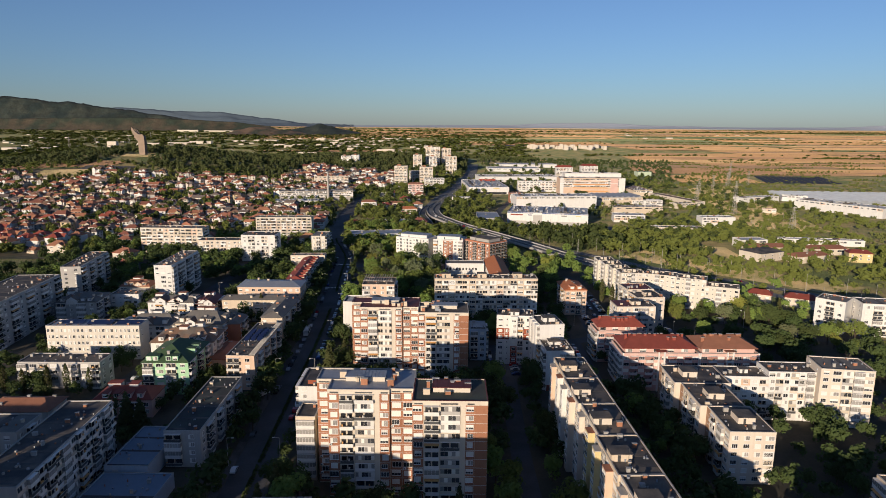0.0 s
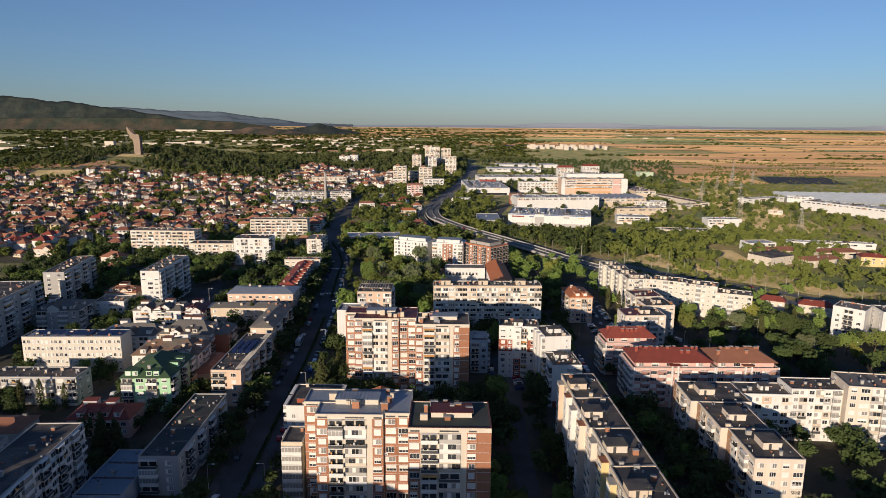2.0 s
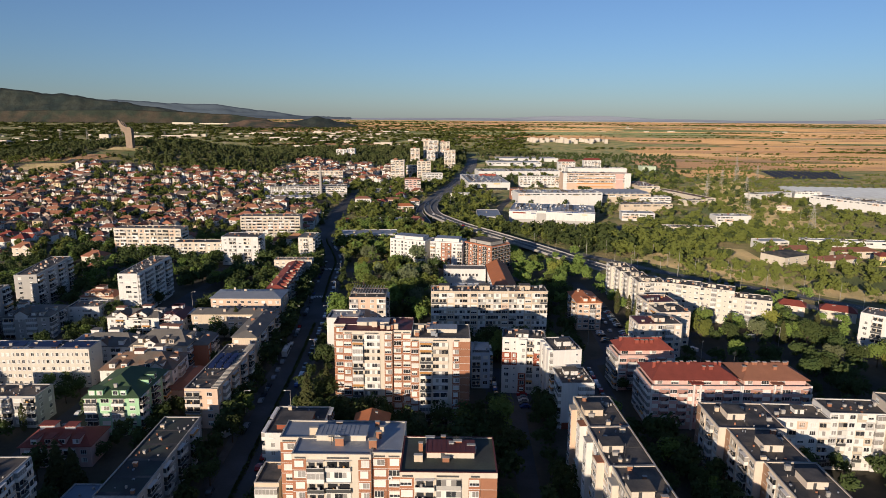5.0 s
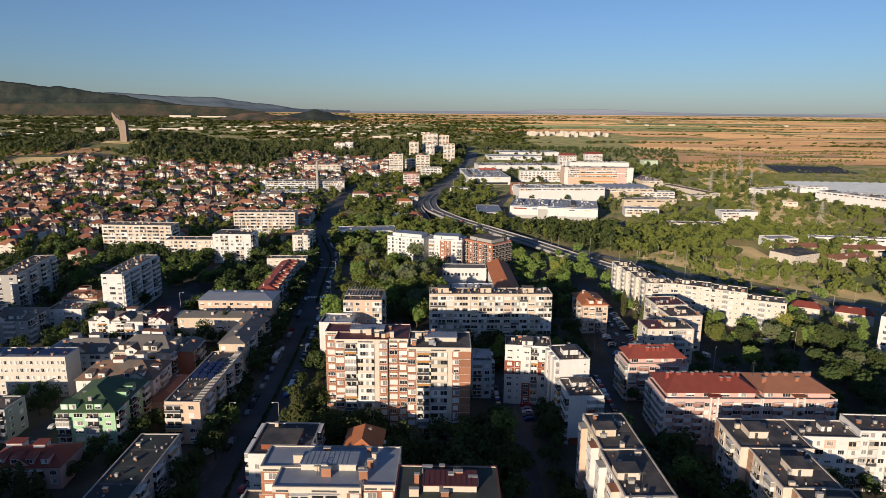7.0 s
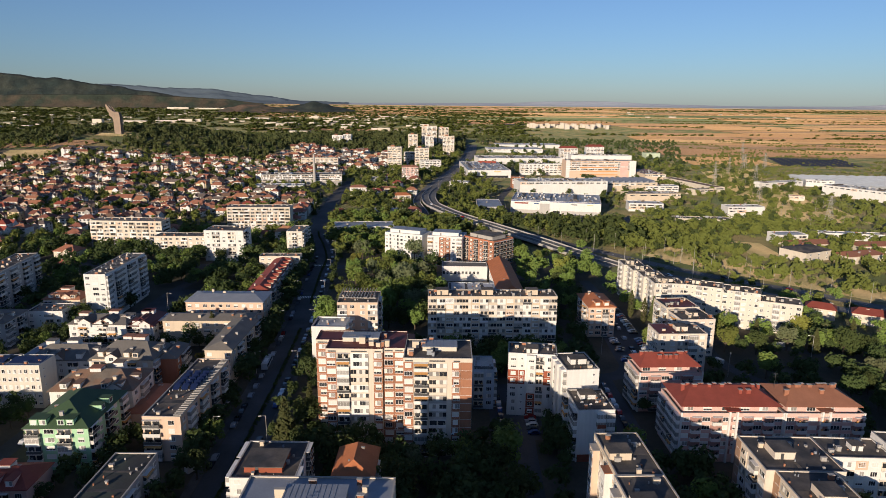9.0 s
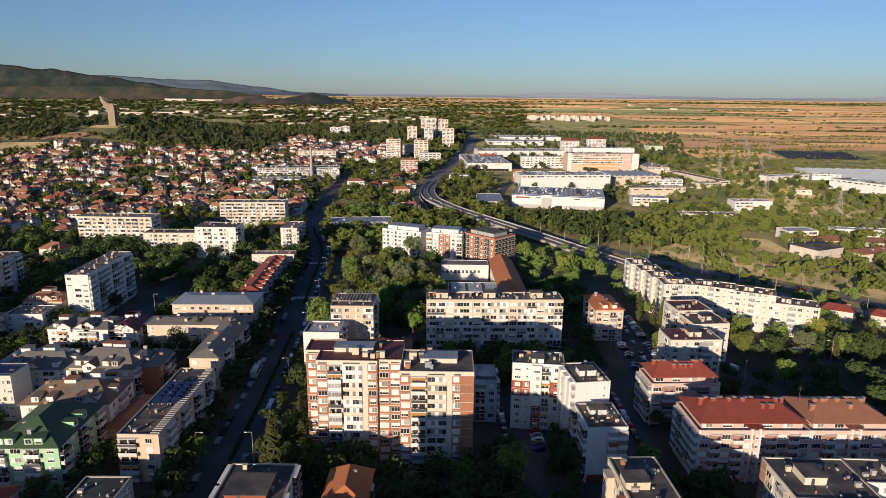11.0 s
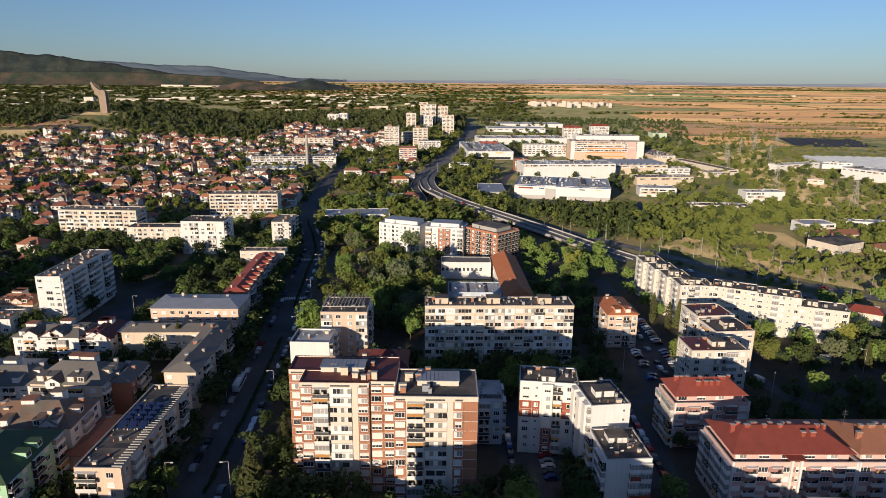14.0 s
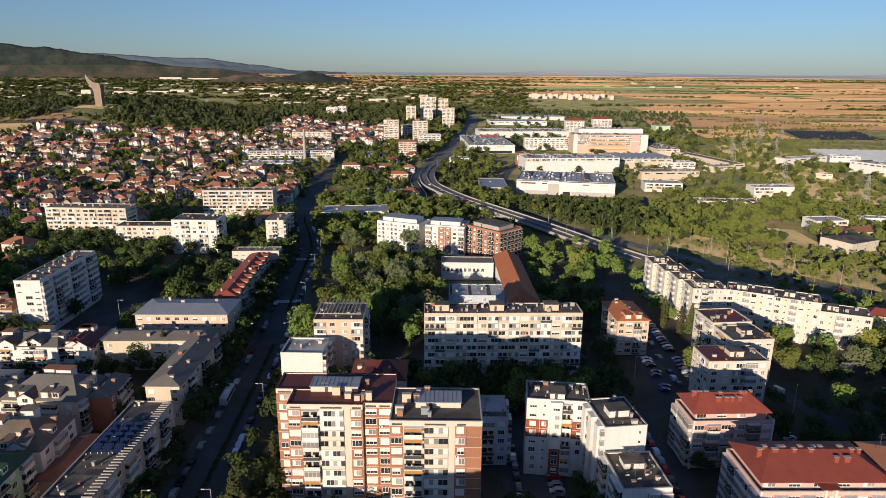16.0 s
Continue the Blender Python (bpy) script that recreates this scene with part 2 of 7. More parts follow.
def balcony_mesh(w, d=1.15, style=0, fh=2.8):
    """A balcony: slab, parapet on three sides, and the door and window behind; style 1 glazed, 2 dark rail, 3 with awning."""
    key = ("bal", round(w, 1), d, style)
    if key not in CACHE:
        bm = bmesh.new()
        w, yb = key[1], -0.012
        box(bm, -w / 2, -d, 0, w / 2, yb, 0.16, 0)
        pm = 3 if style == 2 else 0
        box(bm, -w / 2, -d, 0.16, w / 2, -d + 0.07, 1.05, pm)
        box(bm, -w / 2, -d + 0.07, 0.16, -w / 2 + 0.07, yb, 1.05, pm)
        box(bm, w / 2 - 0.07, -d + 0.07, 0.16, w / 2, yb, 1.05, pm)
        xs = [-w / 2, -w / 2 + 0.3, -0.25, 0.2, w / 2 - 0.3, w / 2]
        sheet(bm, xs, [0.16, 2.35], yb, lambda i, j: ((5, 1, 5, 1, 5)[i], 0))
        if style == 2:
            box(bm, -w / 2, -d, 1.05, w / 2, -d + 0.07, 1.13, 0)
        if style == 1:
            k = max(2, int(w / 0.9))
            box(bm, -w / 2, -d, 2.45, w / 2, yb, 2.62, 0)
            xs = []
            for i in range(k):
                xs += [-w / 2 + i * w / k, -w / 2 + i * w / k + 0.08]
            sheet(bm, xs + [w / 2], [1.05, 2.45], -d, lambda i, j: (2 if i % 2 else 0, 0))
            for q in (-w / 2, w / 2):
                quad(bm, ((q, -d, 1.05), (q, yb, 1.05), (q, yb, 2.45), (q, -d, 2.45)), 2)
        if style in (0, 2, 3):                   # washing, a cupboard and a shaded soffit
            r = random.Random(int(w * 10) + style)
            box(bm, -w / 2, -d + 0.02, 2.62, w / 2, yb, 2.72, 0)
            for k in range(r.randrange(1, 4)):
                x0 = r.uniform(-w / 2 + 0.2, w / 2 - 0.8)
                box(bm, x0, -d + 0.12, 0.16, x0 + r.uniform(0.25, 0.6), -d + 0.4, r.uniform(1.1, 1.75), r.choice((0, 1, 2, 4)))
        if style == 3:
            quad(bm, ((-w / 2, yb, 2.35), (w / 2, yb, 2.35), (w / 2, -d - 0.2, 1.85), (-w / 2, -d - 0.2, 1.85)), 4)
        bmesh.ops.remove_doubles(bm, verts=bm.verts, dist=0.001)
        CACHE[key] = mesh_of("balcony", bm, ["parapet", "glass", "curtain", "rail", "awning", "wall_beige"])
    return CACHE[key]


def loggia_mesh(w, style=0):
    """A strip of glazing over a solid breastwork, as wide as the bay."""
    key = ("log", round(w, 1), style)
    if key not in CACHE:
        bm = bmesh.new()
        w = key[1]
        k = max(2, int(w / 0.95))
        xs = []
        for i in range(k):
            xs += [-w / 2 + i * (w - 0.07) / k, -w / 2 + i * (w - 0.07) / k + 0.07]
        xs += [w / 2]
        def kind(i, j):
            if j != 1 or i % 2 == 0:
                return 0, 0
            return (1 if (i * 7 + style * 3) % 5 > 2 else (2 if (i // 2 + style) % 2 else 3)), 0.06
        g = sheet(bm, xs, [0, 0.95, 2.35, 2.6], [-0.3, -0.3, -0.2, -0.2], kind)
        edge = g[0][::-1] + [r[0] for r in g[1:]] + g[-1][1:] + [r[-1] for r in g[-2:0:-1]] + [g[0][-1]]
        back = [bm.verts.new((v.co.x, 0.01, v.co.z)) for v in edge]
        for i in range(len(edge) - 1):
            bm.faces.new((edge[i + 1], edge[i], back[i], back[i + 1]))
        CACHE[key] = mesh_of("loggia", bm, [("parapet", "wall_cream", "wall_grey", "parapet", "wall_pale", "wall_beige", "frame")[style], "glass", "curtain", "blind"])
    return CACHE[key]


def panel_mesh(w, h, d, m, cap=True):
    key = ("pan", round(w, 1), round(h, 1), d, m)
    if key not in CACHE:
        bm = bmesh.new()
        shell(bm, -w / 2, -d, w / 2, 0.02, ((0, 0.1), (0, h)), 0, 0)
        quad(bm, ((-w / 2, -d, 0.0), (w / 2, -d, 0.0), (w / 2, -d, 0.1), (-w / 2, -d, 0.1)), 1)
        bmesh.ops.remove_doubles(bm, verts=bm.verts, dist=0.001)
        CACHE[key] = mesh_of("panel", bm, [m, "parapet"])
    return CACHE[key]


def cooler_mesh():
    """The outdoor unit of an air conditioner: white case, dark fan opening, two brackets."""
    if "cooler" not in CACHE:
        bm = bmesh.new()
        box(bm, -0.42, -0.42, 0.1, 0.42, -0.1, 0.68, 0)
        bmesh.ops.create_cone(bm, cap_ends=True, segments=10, radius1=0.22, radius2=0.22, depth=0.03, matrix=Matrix.Translation((-0.1, -0.43, 0.4)) @ Matrix.Rotation(radians(90), 4, "X"))
        for f in bm.faces[6:]:
            f.material_index = 1
        for q in (-0.3, 0.26):
            box(bm, q, -0.4, 0.04, q + 0.04, 0.02, 0.1, 1)
        CACHE["cooler"] = mesh_of("air_conditioner", bm, ["frame", "rail"])
    return CACHE["cooler"]


PATCH = ("wall_white", "wall_white", "wall_sand", "wall_cream", "wall_peach", "wall_grey", "wall_beige")
def patch_mesh(w, h, m):
    """A slab of insulation on one flat's piece of the wall."""
    key = ("patch", round(w, 1), round(h, 1), m)
    if key not in CACHE:
        bm = bmesh.new()
        box(bm, -w / 2, -0.035, 0, w / 2, 0.02, h)
        CACHE[key] = mesh_of("insulation_panel", bm, m)
    return CACHE[key]


RND = random.Random(7)
def pane_kind(pale=False):
    return RND.choices(("glass", "curtain", "half", "blind"), (16, 22, 26, 36) if pale else (28, 32, 20, 20))[0]


def facade(parent, origin, rz, length, cols, floors, z0=0.6, fh=2.8, brick="brick", skip=(), wscale=1.0, patch=0.0):
    """Fills one face of a building, floor by floor and column by column. cols: a string of kinds, or pairs (kind, width)."""
    if isinstance(cols, str):
        cols = [(c, length / len(cols)) for c in cols]
    base = Matrix.Translation(origin) @ Matrix.Rotation(radians(rz), 4, "Z")
    if parent.matrix_world.translation.y > 540:       # far off: one part for all the windows of the face
        bm = bmesh.new()
        for fl in range(floors):
            x = 0.0
            for c, w in cols:
                mid, z = x + w / 2, z0 + fl * fh
                x += w
                if c == ".":
                    continue
                q = RND.random()
                if q < 0.25:                       # a repainted or insulated cell
                    box(bm, mid - w * 0.49, -0.05, z + 0.05, mid + w * 0.49, 0.02, z + fh - 0.05, RND.choice((3, 4, 5)))
                if c in "lbg" or q > 0.8:          # loggia: breastwork and a strip of glazing
                    hw, d = w * 0.46, RND.choice((0.15, 0.5, 0.9))
                    box(bm, mid - hw, -d, z, mid + hw, 0.02, z + 0.95, RND.choice((0, 0, 3, 4)))
                    n = max(2, int(w / 1.1))
                    for a in range(n):
                        p, e = mid - hw + a * 2 * hw / n, 2 * hw / n
                        quad(bm, ((p + 0.06, -0.1, z + 0.97), (p + e, -0.1, z + 0.97), (p + e, -0.1, z + 2.45), (p + 0.06, -0.1, z + 2.45)), RND.choice((1, 1, 1, 2, 0)))
                    continue
                hw = w * RND.choice((0.22, 0.3, 0.36))
                box(bm, mid - hw, -0.08, z + 0.8, mid + hw, 0.02, z + 2.3, 0)
                for a in range(2):
                    p = mid - hw + 0.08 + a * hw
                    quad(bm, ((p, -0.09, z + 0.88), (p + hw - 0.13, -0.09, z + 0.88), (p + hw - 0.13, -0.09, z + 2.22), (p, -0.09, z + 2.22)), RND.choice((1, 1, 1, 2)))
        part("glazing", bm, ["frame", "glass", "curtain", "wall_beige", "wall_white", "wall_peach"], parent, at=base)["kind"] = "stuff"
        return
    for fl in range(floors):
        x = 0.0
        for ci, (c, w) in enumerate(cols):
            mid, z = x + w / 2, z0 + fl * fh
            x += w
            if c == "." or (fl, ci) in skip:
                continue
            if patch and c in "wWl" and RND.random() < patch:
                part("insulation_panel", patch_mesh(w * 0.98, fh - 0.06, RND.choice(PATCH)), None, parent, at=base @ Matrix.Translation((mid, 0, z)))
            put = lambda me, nm, dz=0.0, dx=0.0: part(nm, me, None, parent, at=base @ Matrix.Translation((mid + dx, 0, z + dz)))
            if c == "w":
                put(window_mesh(min(1.9, w * 0.62) * wscale, 1.5, pane_kind()), "window", 0.85)
            elif c == "W":
                put(window_mesh(min(2.9, w * 0.78), 1.5, pane_kind()), "window", 0.85)
            elif c == "s":
                put(window_mesh(0.7, 0.8, "glass"), "window", 1.2)
            elif c == "t":
                put(window_mesh(min(1.5, w * 0.6), 2.0, "glass"), "window", 0.5)
            elif c in "bro":
                st = {"b": RND.choice((0, 0, 1, 1, 2, 2, 2, 3)), "r": 2, "o": 0}[c]
                put(balcony_mesh(w * 0.9, 1.15, st), "balcony", 0.0)
            elif c == "g":
                put(balcony_mesh(w * 0.92, 1.0, 1), "balcony", 0.0)
            elif c == "l":
                q = RND.randrange(9)
                if q < 7:
                    put(loggia_mesh(w * 0.97, q), "loggia", 0.0)
                else:
                    put(balcony_mesh(w * 0.95, 0.8, 2 if q == 8 else 0), "balcony", 0.0)
            elif c == "k":
                put(panel_mesh(w * 0.98, fh - 0.02, 0.12, brick), "brick_panel", 0.0)
                part("window", window_mesh(min(2.8, w * (0.82 if RND.random() < 0.7 else 0.62)), RND.choice((1.5, 1.6, 1.7)), pane_kind(True)), None, parent, at=base @ Matrix.Translation((mid + RND.uniform(-0.06, 0.06) * w, -0.12, z + 0.95)))
                if RND.random() < 0.12:
                    part("air_conditioner", cooler_mesh(), None, parent, at=base @ Matrix.Translation((mid - w * 0.3, -0.12, z + 0.15)))
            elif c == "x":
                put(panel_mesh(w * 0.96, fh - 0.02, 0.1, brick), "brick_panel", 0.0)
                part("window", window_mesh(min(1.8, w * 0.55), 1.4, pane_kind()), None, parent, at=base @ Matrix.Translation((mid, -0.1, z + 0.9)))
            elif c == "K":
                put(panel_mesh(w * 0.98, fh - 0.02, 0.15, brick), "brick_panel", 0.0)


def chimney_on(parent, cx, cy, w, d, z0, z1, m, name="chimney"):
    bm = bmesh.new()
    shell(bm, cx - w / 2, cy - d / 2, cx + w / 2, cy + d / 2, ((0, z0), (0, z1), (0.1, z1), (0.1, z1 + 0.1)))
    part(name, bm, [m, "concrete"], parent)


def stair_head(parent, px, py, pw, pd, z0, z1, wallmat, roofmat, seams=False):
    bm = bmesh.new()
    shell(bm, px, py, px + pw, py + pd, ((0, z0), (0, z1), (0.25, z1), (0.25, z1 + 0.18)))
    head = part("stair_head", bm, [wallmat, roofmat], parent)
    bm = bmesh.new()
    box(bm, px + pw * 0.3, py - 0.05, z0, px + pw * 0.3 + 0.8, py + 0.02, min(z1 - 0.1, z0 + 2.0))
    part("door", bm, "rail", head)
    if seams:
        for k in range(int(pw / 1.1)):
            bm = bmesh.new()
            box(bm, px + k * 1.1, py - 0.25, z1 + 0.17, px + k * 1.1 + 0.07, py + pd + 0.25, z1 + 0.25)
            part("seam", bm, roofmat, head)


def dish(parent, x, y, z, rad=0.55):
    bm = bmesh.new()
    bmesh.ops.create_cone(bm, cap_ends=True, segments=10, radius1=rad, radius2=rad * 0.25, depth=0.22, matrix=Matrix.Translation((x, y, z + 0.9)) @ Matrix.Rotation(radians(-60), 4, "X"))
    d = part("dish", bm, "frame", parent)
    bm = bmesh.new()
    box(bm, x - 0.04, y - 0.04, z, x + 0.04, y + 0.04, z + 0.9)
    part("post", bm, "rail", d)


def cross_gable(parent, x, w, y0, y1, z, rise, wall, roof, over=0.35):
    """A gabled wing whose ridge runs front to back: white gable wall with a window, and two roof slopes."""
    bm = bmesh.new()
    P = [(x, y0, z - 2.4), (x + w, y0, z - 2.4), (x + w, y0, z), (x + w / 2, y0, z + rise), (x, y0, z)]
    a, b = [bm.verts.new(p) for p in P], [bm.verts.new((p[0], y1, p[2])) for p in P]
    bm.faces.new(a), bm.faces.new(b[::-1])
    for k in range(5):
        bm.faces.new((a[k], b[k], b[(k + 1) % 5], a[(k + 1) % 5]))
    g = part("gable", bm, wall, parent)
    for sgn in (-1, 1):
        bm = bmesh.new()
        e = (x + w / 2 + sgn * (w / 2 + over), z - over * rise / (w / 2))
        P = [(x + w / 2, y0 - over, z + rise), (e[0], y0 - over, e[1]), (e[0], y1, e[1]), (x + w / 2, y1, z + rise)]
        a, b = [bm.verts.new((p[0], p[1], p[2] + 0.02)) for p in P], [bm.verts.new((p[0], p[1], p[2] + 0.2)) for p in P]
        bm.faces.new(a), bm.faces.new(b)
        for k in range(4):
            bm.faces.new((a[k], a[(k + 1) % 4], b[(k + 1) % 4], b[k]))
        bmesh.ops.recalc_face_normals(bm, faces=bm.faces)
        part("roof_slope", bm, roof, g)
    part("window", window_mesh(min(1.8, w * 0.4), 1.4, pane_kind()), None, g, at=Matrix.Translation((x + w / 2, y0, z - 1.6)))


def roof_bits(parent, W, D, H, chimneys, pents, roofmat, pentmat="wall_cream", seed=1, flat=True):
    """Stair heads with a lid, and ventilation stacks, on a flat roof."""
    r = random.Random(seed)
    for (px, py, pw, pd, ph) in pents:
        stair_head(parent, px, py, pw, pd, H - 0.2, H + ph, pentmat, roofmat)
    if W * D > 90 and chimneys and flat and parent.matrix_world.translation.y < 480:
        bm = bmesh.new()
        for i in range(int(W * D / 22)):
            vx, vy, vs = r.uniform(0.8, W - 1.2), r.uniform(0.8, D - 1.2), r.uniform(0.18, 0.6)
            box(bm, vx, vy, H - 0.2, vx + vs, vy + vs * r.uniform(0.6, 1.4), H + r.uniform(0.25, 0.8), r.choice((0, 0, 1, 2)))
        for i in range(int(max(W, D) / 9)):           # lapped roofing strips
            if W > D:
                box(bm, i * 9 + 0.5, 0.4, H - 0.2, i * 9 + r.uniform(1.2, 4), D - 0.4, H + 0.025, 3)
            else:
                box(bm, 0.4, i * 9 + 0.5, H - 0.2, W - 0.4, i * 9 + r.uniform(1.2, 4), H + 0.025, 3)
        part("roof_clutter", bm, ["concrete", "brick", "roof_metal", "bitumen_worn" if roofmat == "bitumen" else "bitumen"], parent)["kind"] = "stuff"
    for i in range(chimneys):
        cx, cy = (i + 0.5 + r.uniform(-0.3, 0.3)) * W / chimneys if W > D else r.uniform(0.15, 0.85) * W, r.uniform(0.2, 0.85) * D if W > D else (i + 0.5 + r.uniform(-0.3, 0.3)) * D / chimneys
        chimney_on(parent, cx, cy, r.uniform(0.6, 1.6), r.uniform(0.5, 0.9), H - 0.2, H + r.uniform(0.7, 1.4), r.choice(("brick", "concrete", "wall_sand")))


def body(parent, W, D, H, wall, roof, parapet=0.35, x0=0, y0=0, name="wall", cap=None):
    """Outer walls with a parapet round a sunk flat roof, as one shell, and the roof covering in it."""
    t, zr = 0.22, H - parapet
    bm = bmesh.new()
    ring = lambda a, z: [bm.verts.new(p) for p in ((x0 + a, y0 + a, z), (x0 + W - a, y0 + a, z), (x0 + W - a, y0 + D - a, z), (x0 + a, y0 + D - a, z))]
    rings = [ring(0, -0.3), ring(0, H)] + ([ring(t, H), ring(t, zr)] if parapet > 0 else [])
    for lo, hi in zip(rings, rings[1:]):
        for k in range(4):
            bm.faces.new((lo[k], lo[(k + 1) % 4], hi[(k + 1) % 4], hi[k]))
    bm.faces.new(rings[-1])
    part(name, bm, wall, parent)
    if parapet > 0:
        bm = bmesh.new()
        box(bm, x0 + t + 0.02, y0 + t + 0.02, zr + 0.005, x0 + W - t - 0.02, y0 + D - t - 0.02, zr + 0.06)
        part("roof", bm, roof, parent)
    if cap:
        bm = bmesh.new()
        a = [[bm.verts.new((x0 + (W + o if i in (1, 2) else -o), y0 + (D + o if i in (2, 3) else -o), H + z)) for i in range(4)] for o, z in ((0.06, 0.004), (0.06, 0.09), (-0.3, 0.09), (-0.3, 0.004))]
        for lo, hi in zip(a, a[1:]):
            for k in range(4):
                bm.faces.new((lo[k], lo[(k + 1) % 4], hi[(k + 1) % 4], hi[k]))
        part("parapet_cap", bm, cap, parent)
    LOTS.append((parent.matrix_world.copy(), x0, y0, W, D))


LOTS = []          # ground taken by buildings
ROADS = []         # ground taken by roads: points and half width
GRID = {"lots": {}, "roads": {}, "n": [0, 0]}
def near_lots(x, y):
    """Lots whose surroundings hold the point, by a grid of forty metres."""
    g = GRID["lots"]
    for m, x0, y0, W, D in LOTS[GRID["n"][0]:]:
        c = [m @ Vector((x0 + a, y0 + b, 0)) for a in (0, W) for b in (0, D)]
        for i in range(int((min(p.x for p in c) - 13) // 40), int((max(p.x for p in c) + 13) // 40) + 1):
            for j in range(int((min(p.y for p in c) - 13) // 40), int((max(p.y for p in c) + 13) // 40) + 1):
                g.setdefault((i, j), []).append((m, x0, y0, W, D))
    GRID["n"][0] = len(LOTS)
    return g.get((int(x // 40), int(y // 40)), ())


def taken(x, y, gap=2.0):
    for m, x0, y0, W, D in near_lots(x, y):
        dx, dy = x - m[0][3], y - m[1][3]
        lx, ly = dx * m[0][0] + dy * m[1][0], dx * m[0][1] + dy * m[1][1]
        if x0 - gap < lx < x0 + W + gap and y0 - gap < ly < y0 + D + gap:
            return True
    return False


def on_road(x, y, gap=0.5):
    g = GRID["roads"]
    for (ax, ay), (bx, by), h in ROADS[GRID["n"][1]:]:
        r = h + 12
        for i in range(int((min(ax, bx) - r) // 40), int((max(ax, bx) + r) // 40) + 1):
            for j in range(int((min(ay, by) - r) // 40), int((max(ay, by) + r) // 40) + 1):
                g.setdefault((i, j), []).append(((ax, ay), (bx, by), h))
    GRID["n"][1] = len(ROADS)
    for (ax, ay), (bx, by), h in g.get((int(x // 40), int(y // 40)), ()):
        vx, vy = bx - ax, by - ay
        k = max(0.0, min(1.0, ((x - ax) * vx + (y - ay) * vy) / (vx * vx + vy * vy)))
        if (x - ax - k * vx) ** 2 + (y - ay - k * vy) ** 2 < (h + gap) ** 2:
            return True
    return False


def hip_roof(parent, W, D, z, rise, over, roofmat, x0=0, y0=0, hip=1.0, name="roof", thick=0.18):
    """A pitched roof over a rectangle; hip 1: four slopes, 0: gables."""
    bm = bmesh.new()
    a, b, c, d = x0 - over, y0 - over, x0 + W + over, y0 + D + over
    if W >= D:
        in_ = (d - b) / 2 * hip
        r0, r1 = (a + in_, (b + d) / 2, z + rise), (c - in_, (b + d) / 2, z + rise)
    else:
        in_ = (c - a) / 2 * hip
        r0, r1 = ((a + c) / 2, b + in_, z + rise), ((a + c) / 2, d - in_, z + rise)
    P = [(a, b, z), (c, b, z), (c, d, z), (a, d, z)]
    V = [bm.verts.new(p) for p in P] + [bm.verts.new((p[0], p[1], p[2] - thick)) for p in P] + [bm.verts.new(r0), bm.verts.new(r1)]
    if W >= D:
        F = ((0, 1, 9, 8), (2, 3, 8, 9), (1, 2, 9), (3, 0, 8))
    else:
        F = ((0, 1, 8), (1, 2, 9, 8), (2, 3, 9), (3, 0, 8, 9))
    for f in F + ((0, 4, 5, 1), (1, 5, 6, 2), (2, 6, 7, 3), (3, 7, 4, 0), (7, 6, 5, 4)):
        bm.faces.new([V[i] for i in f])
    return part(name, bm, roofmat, parent)


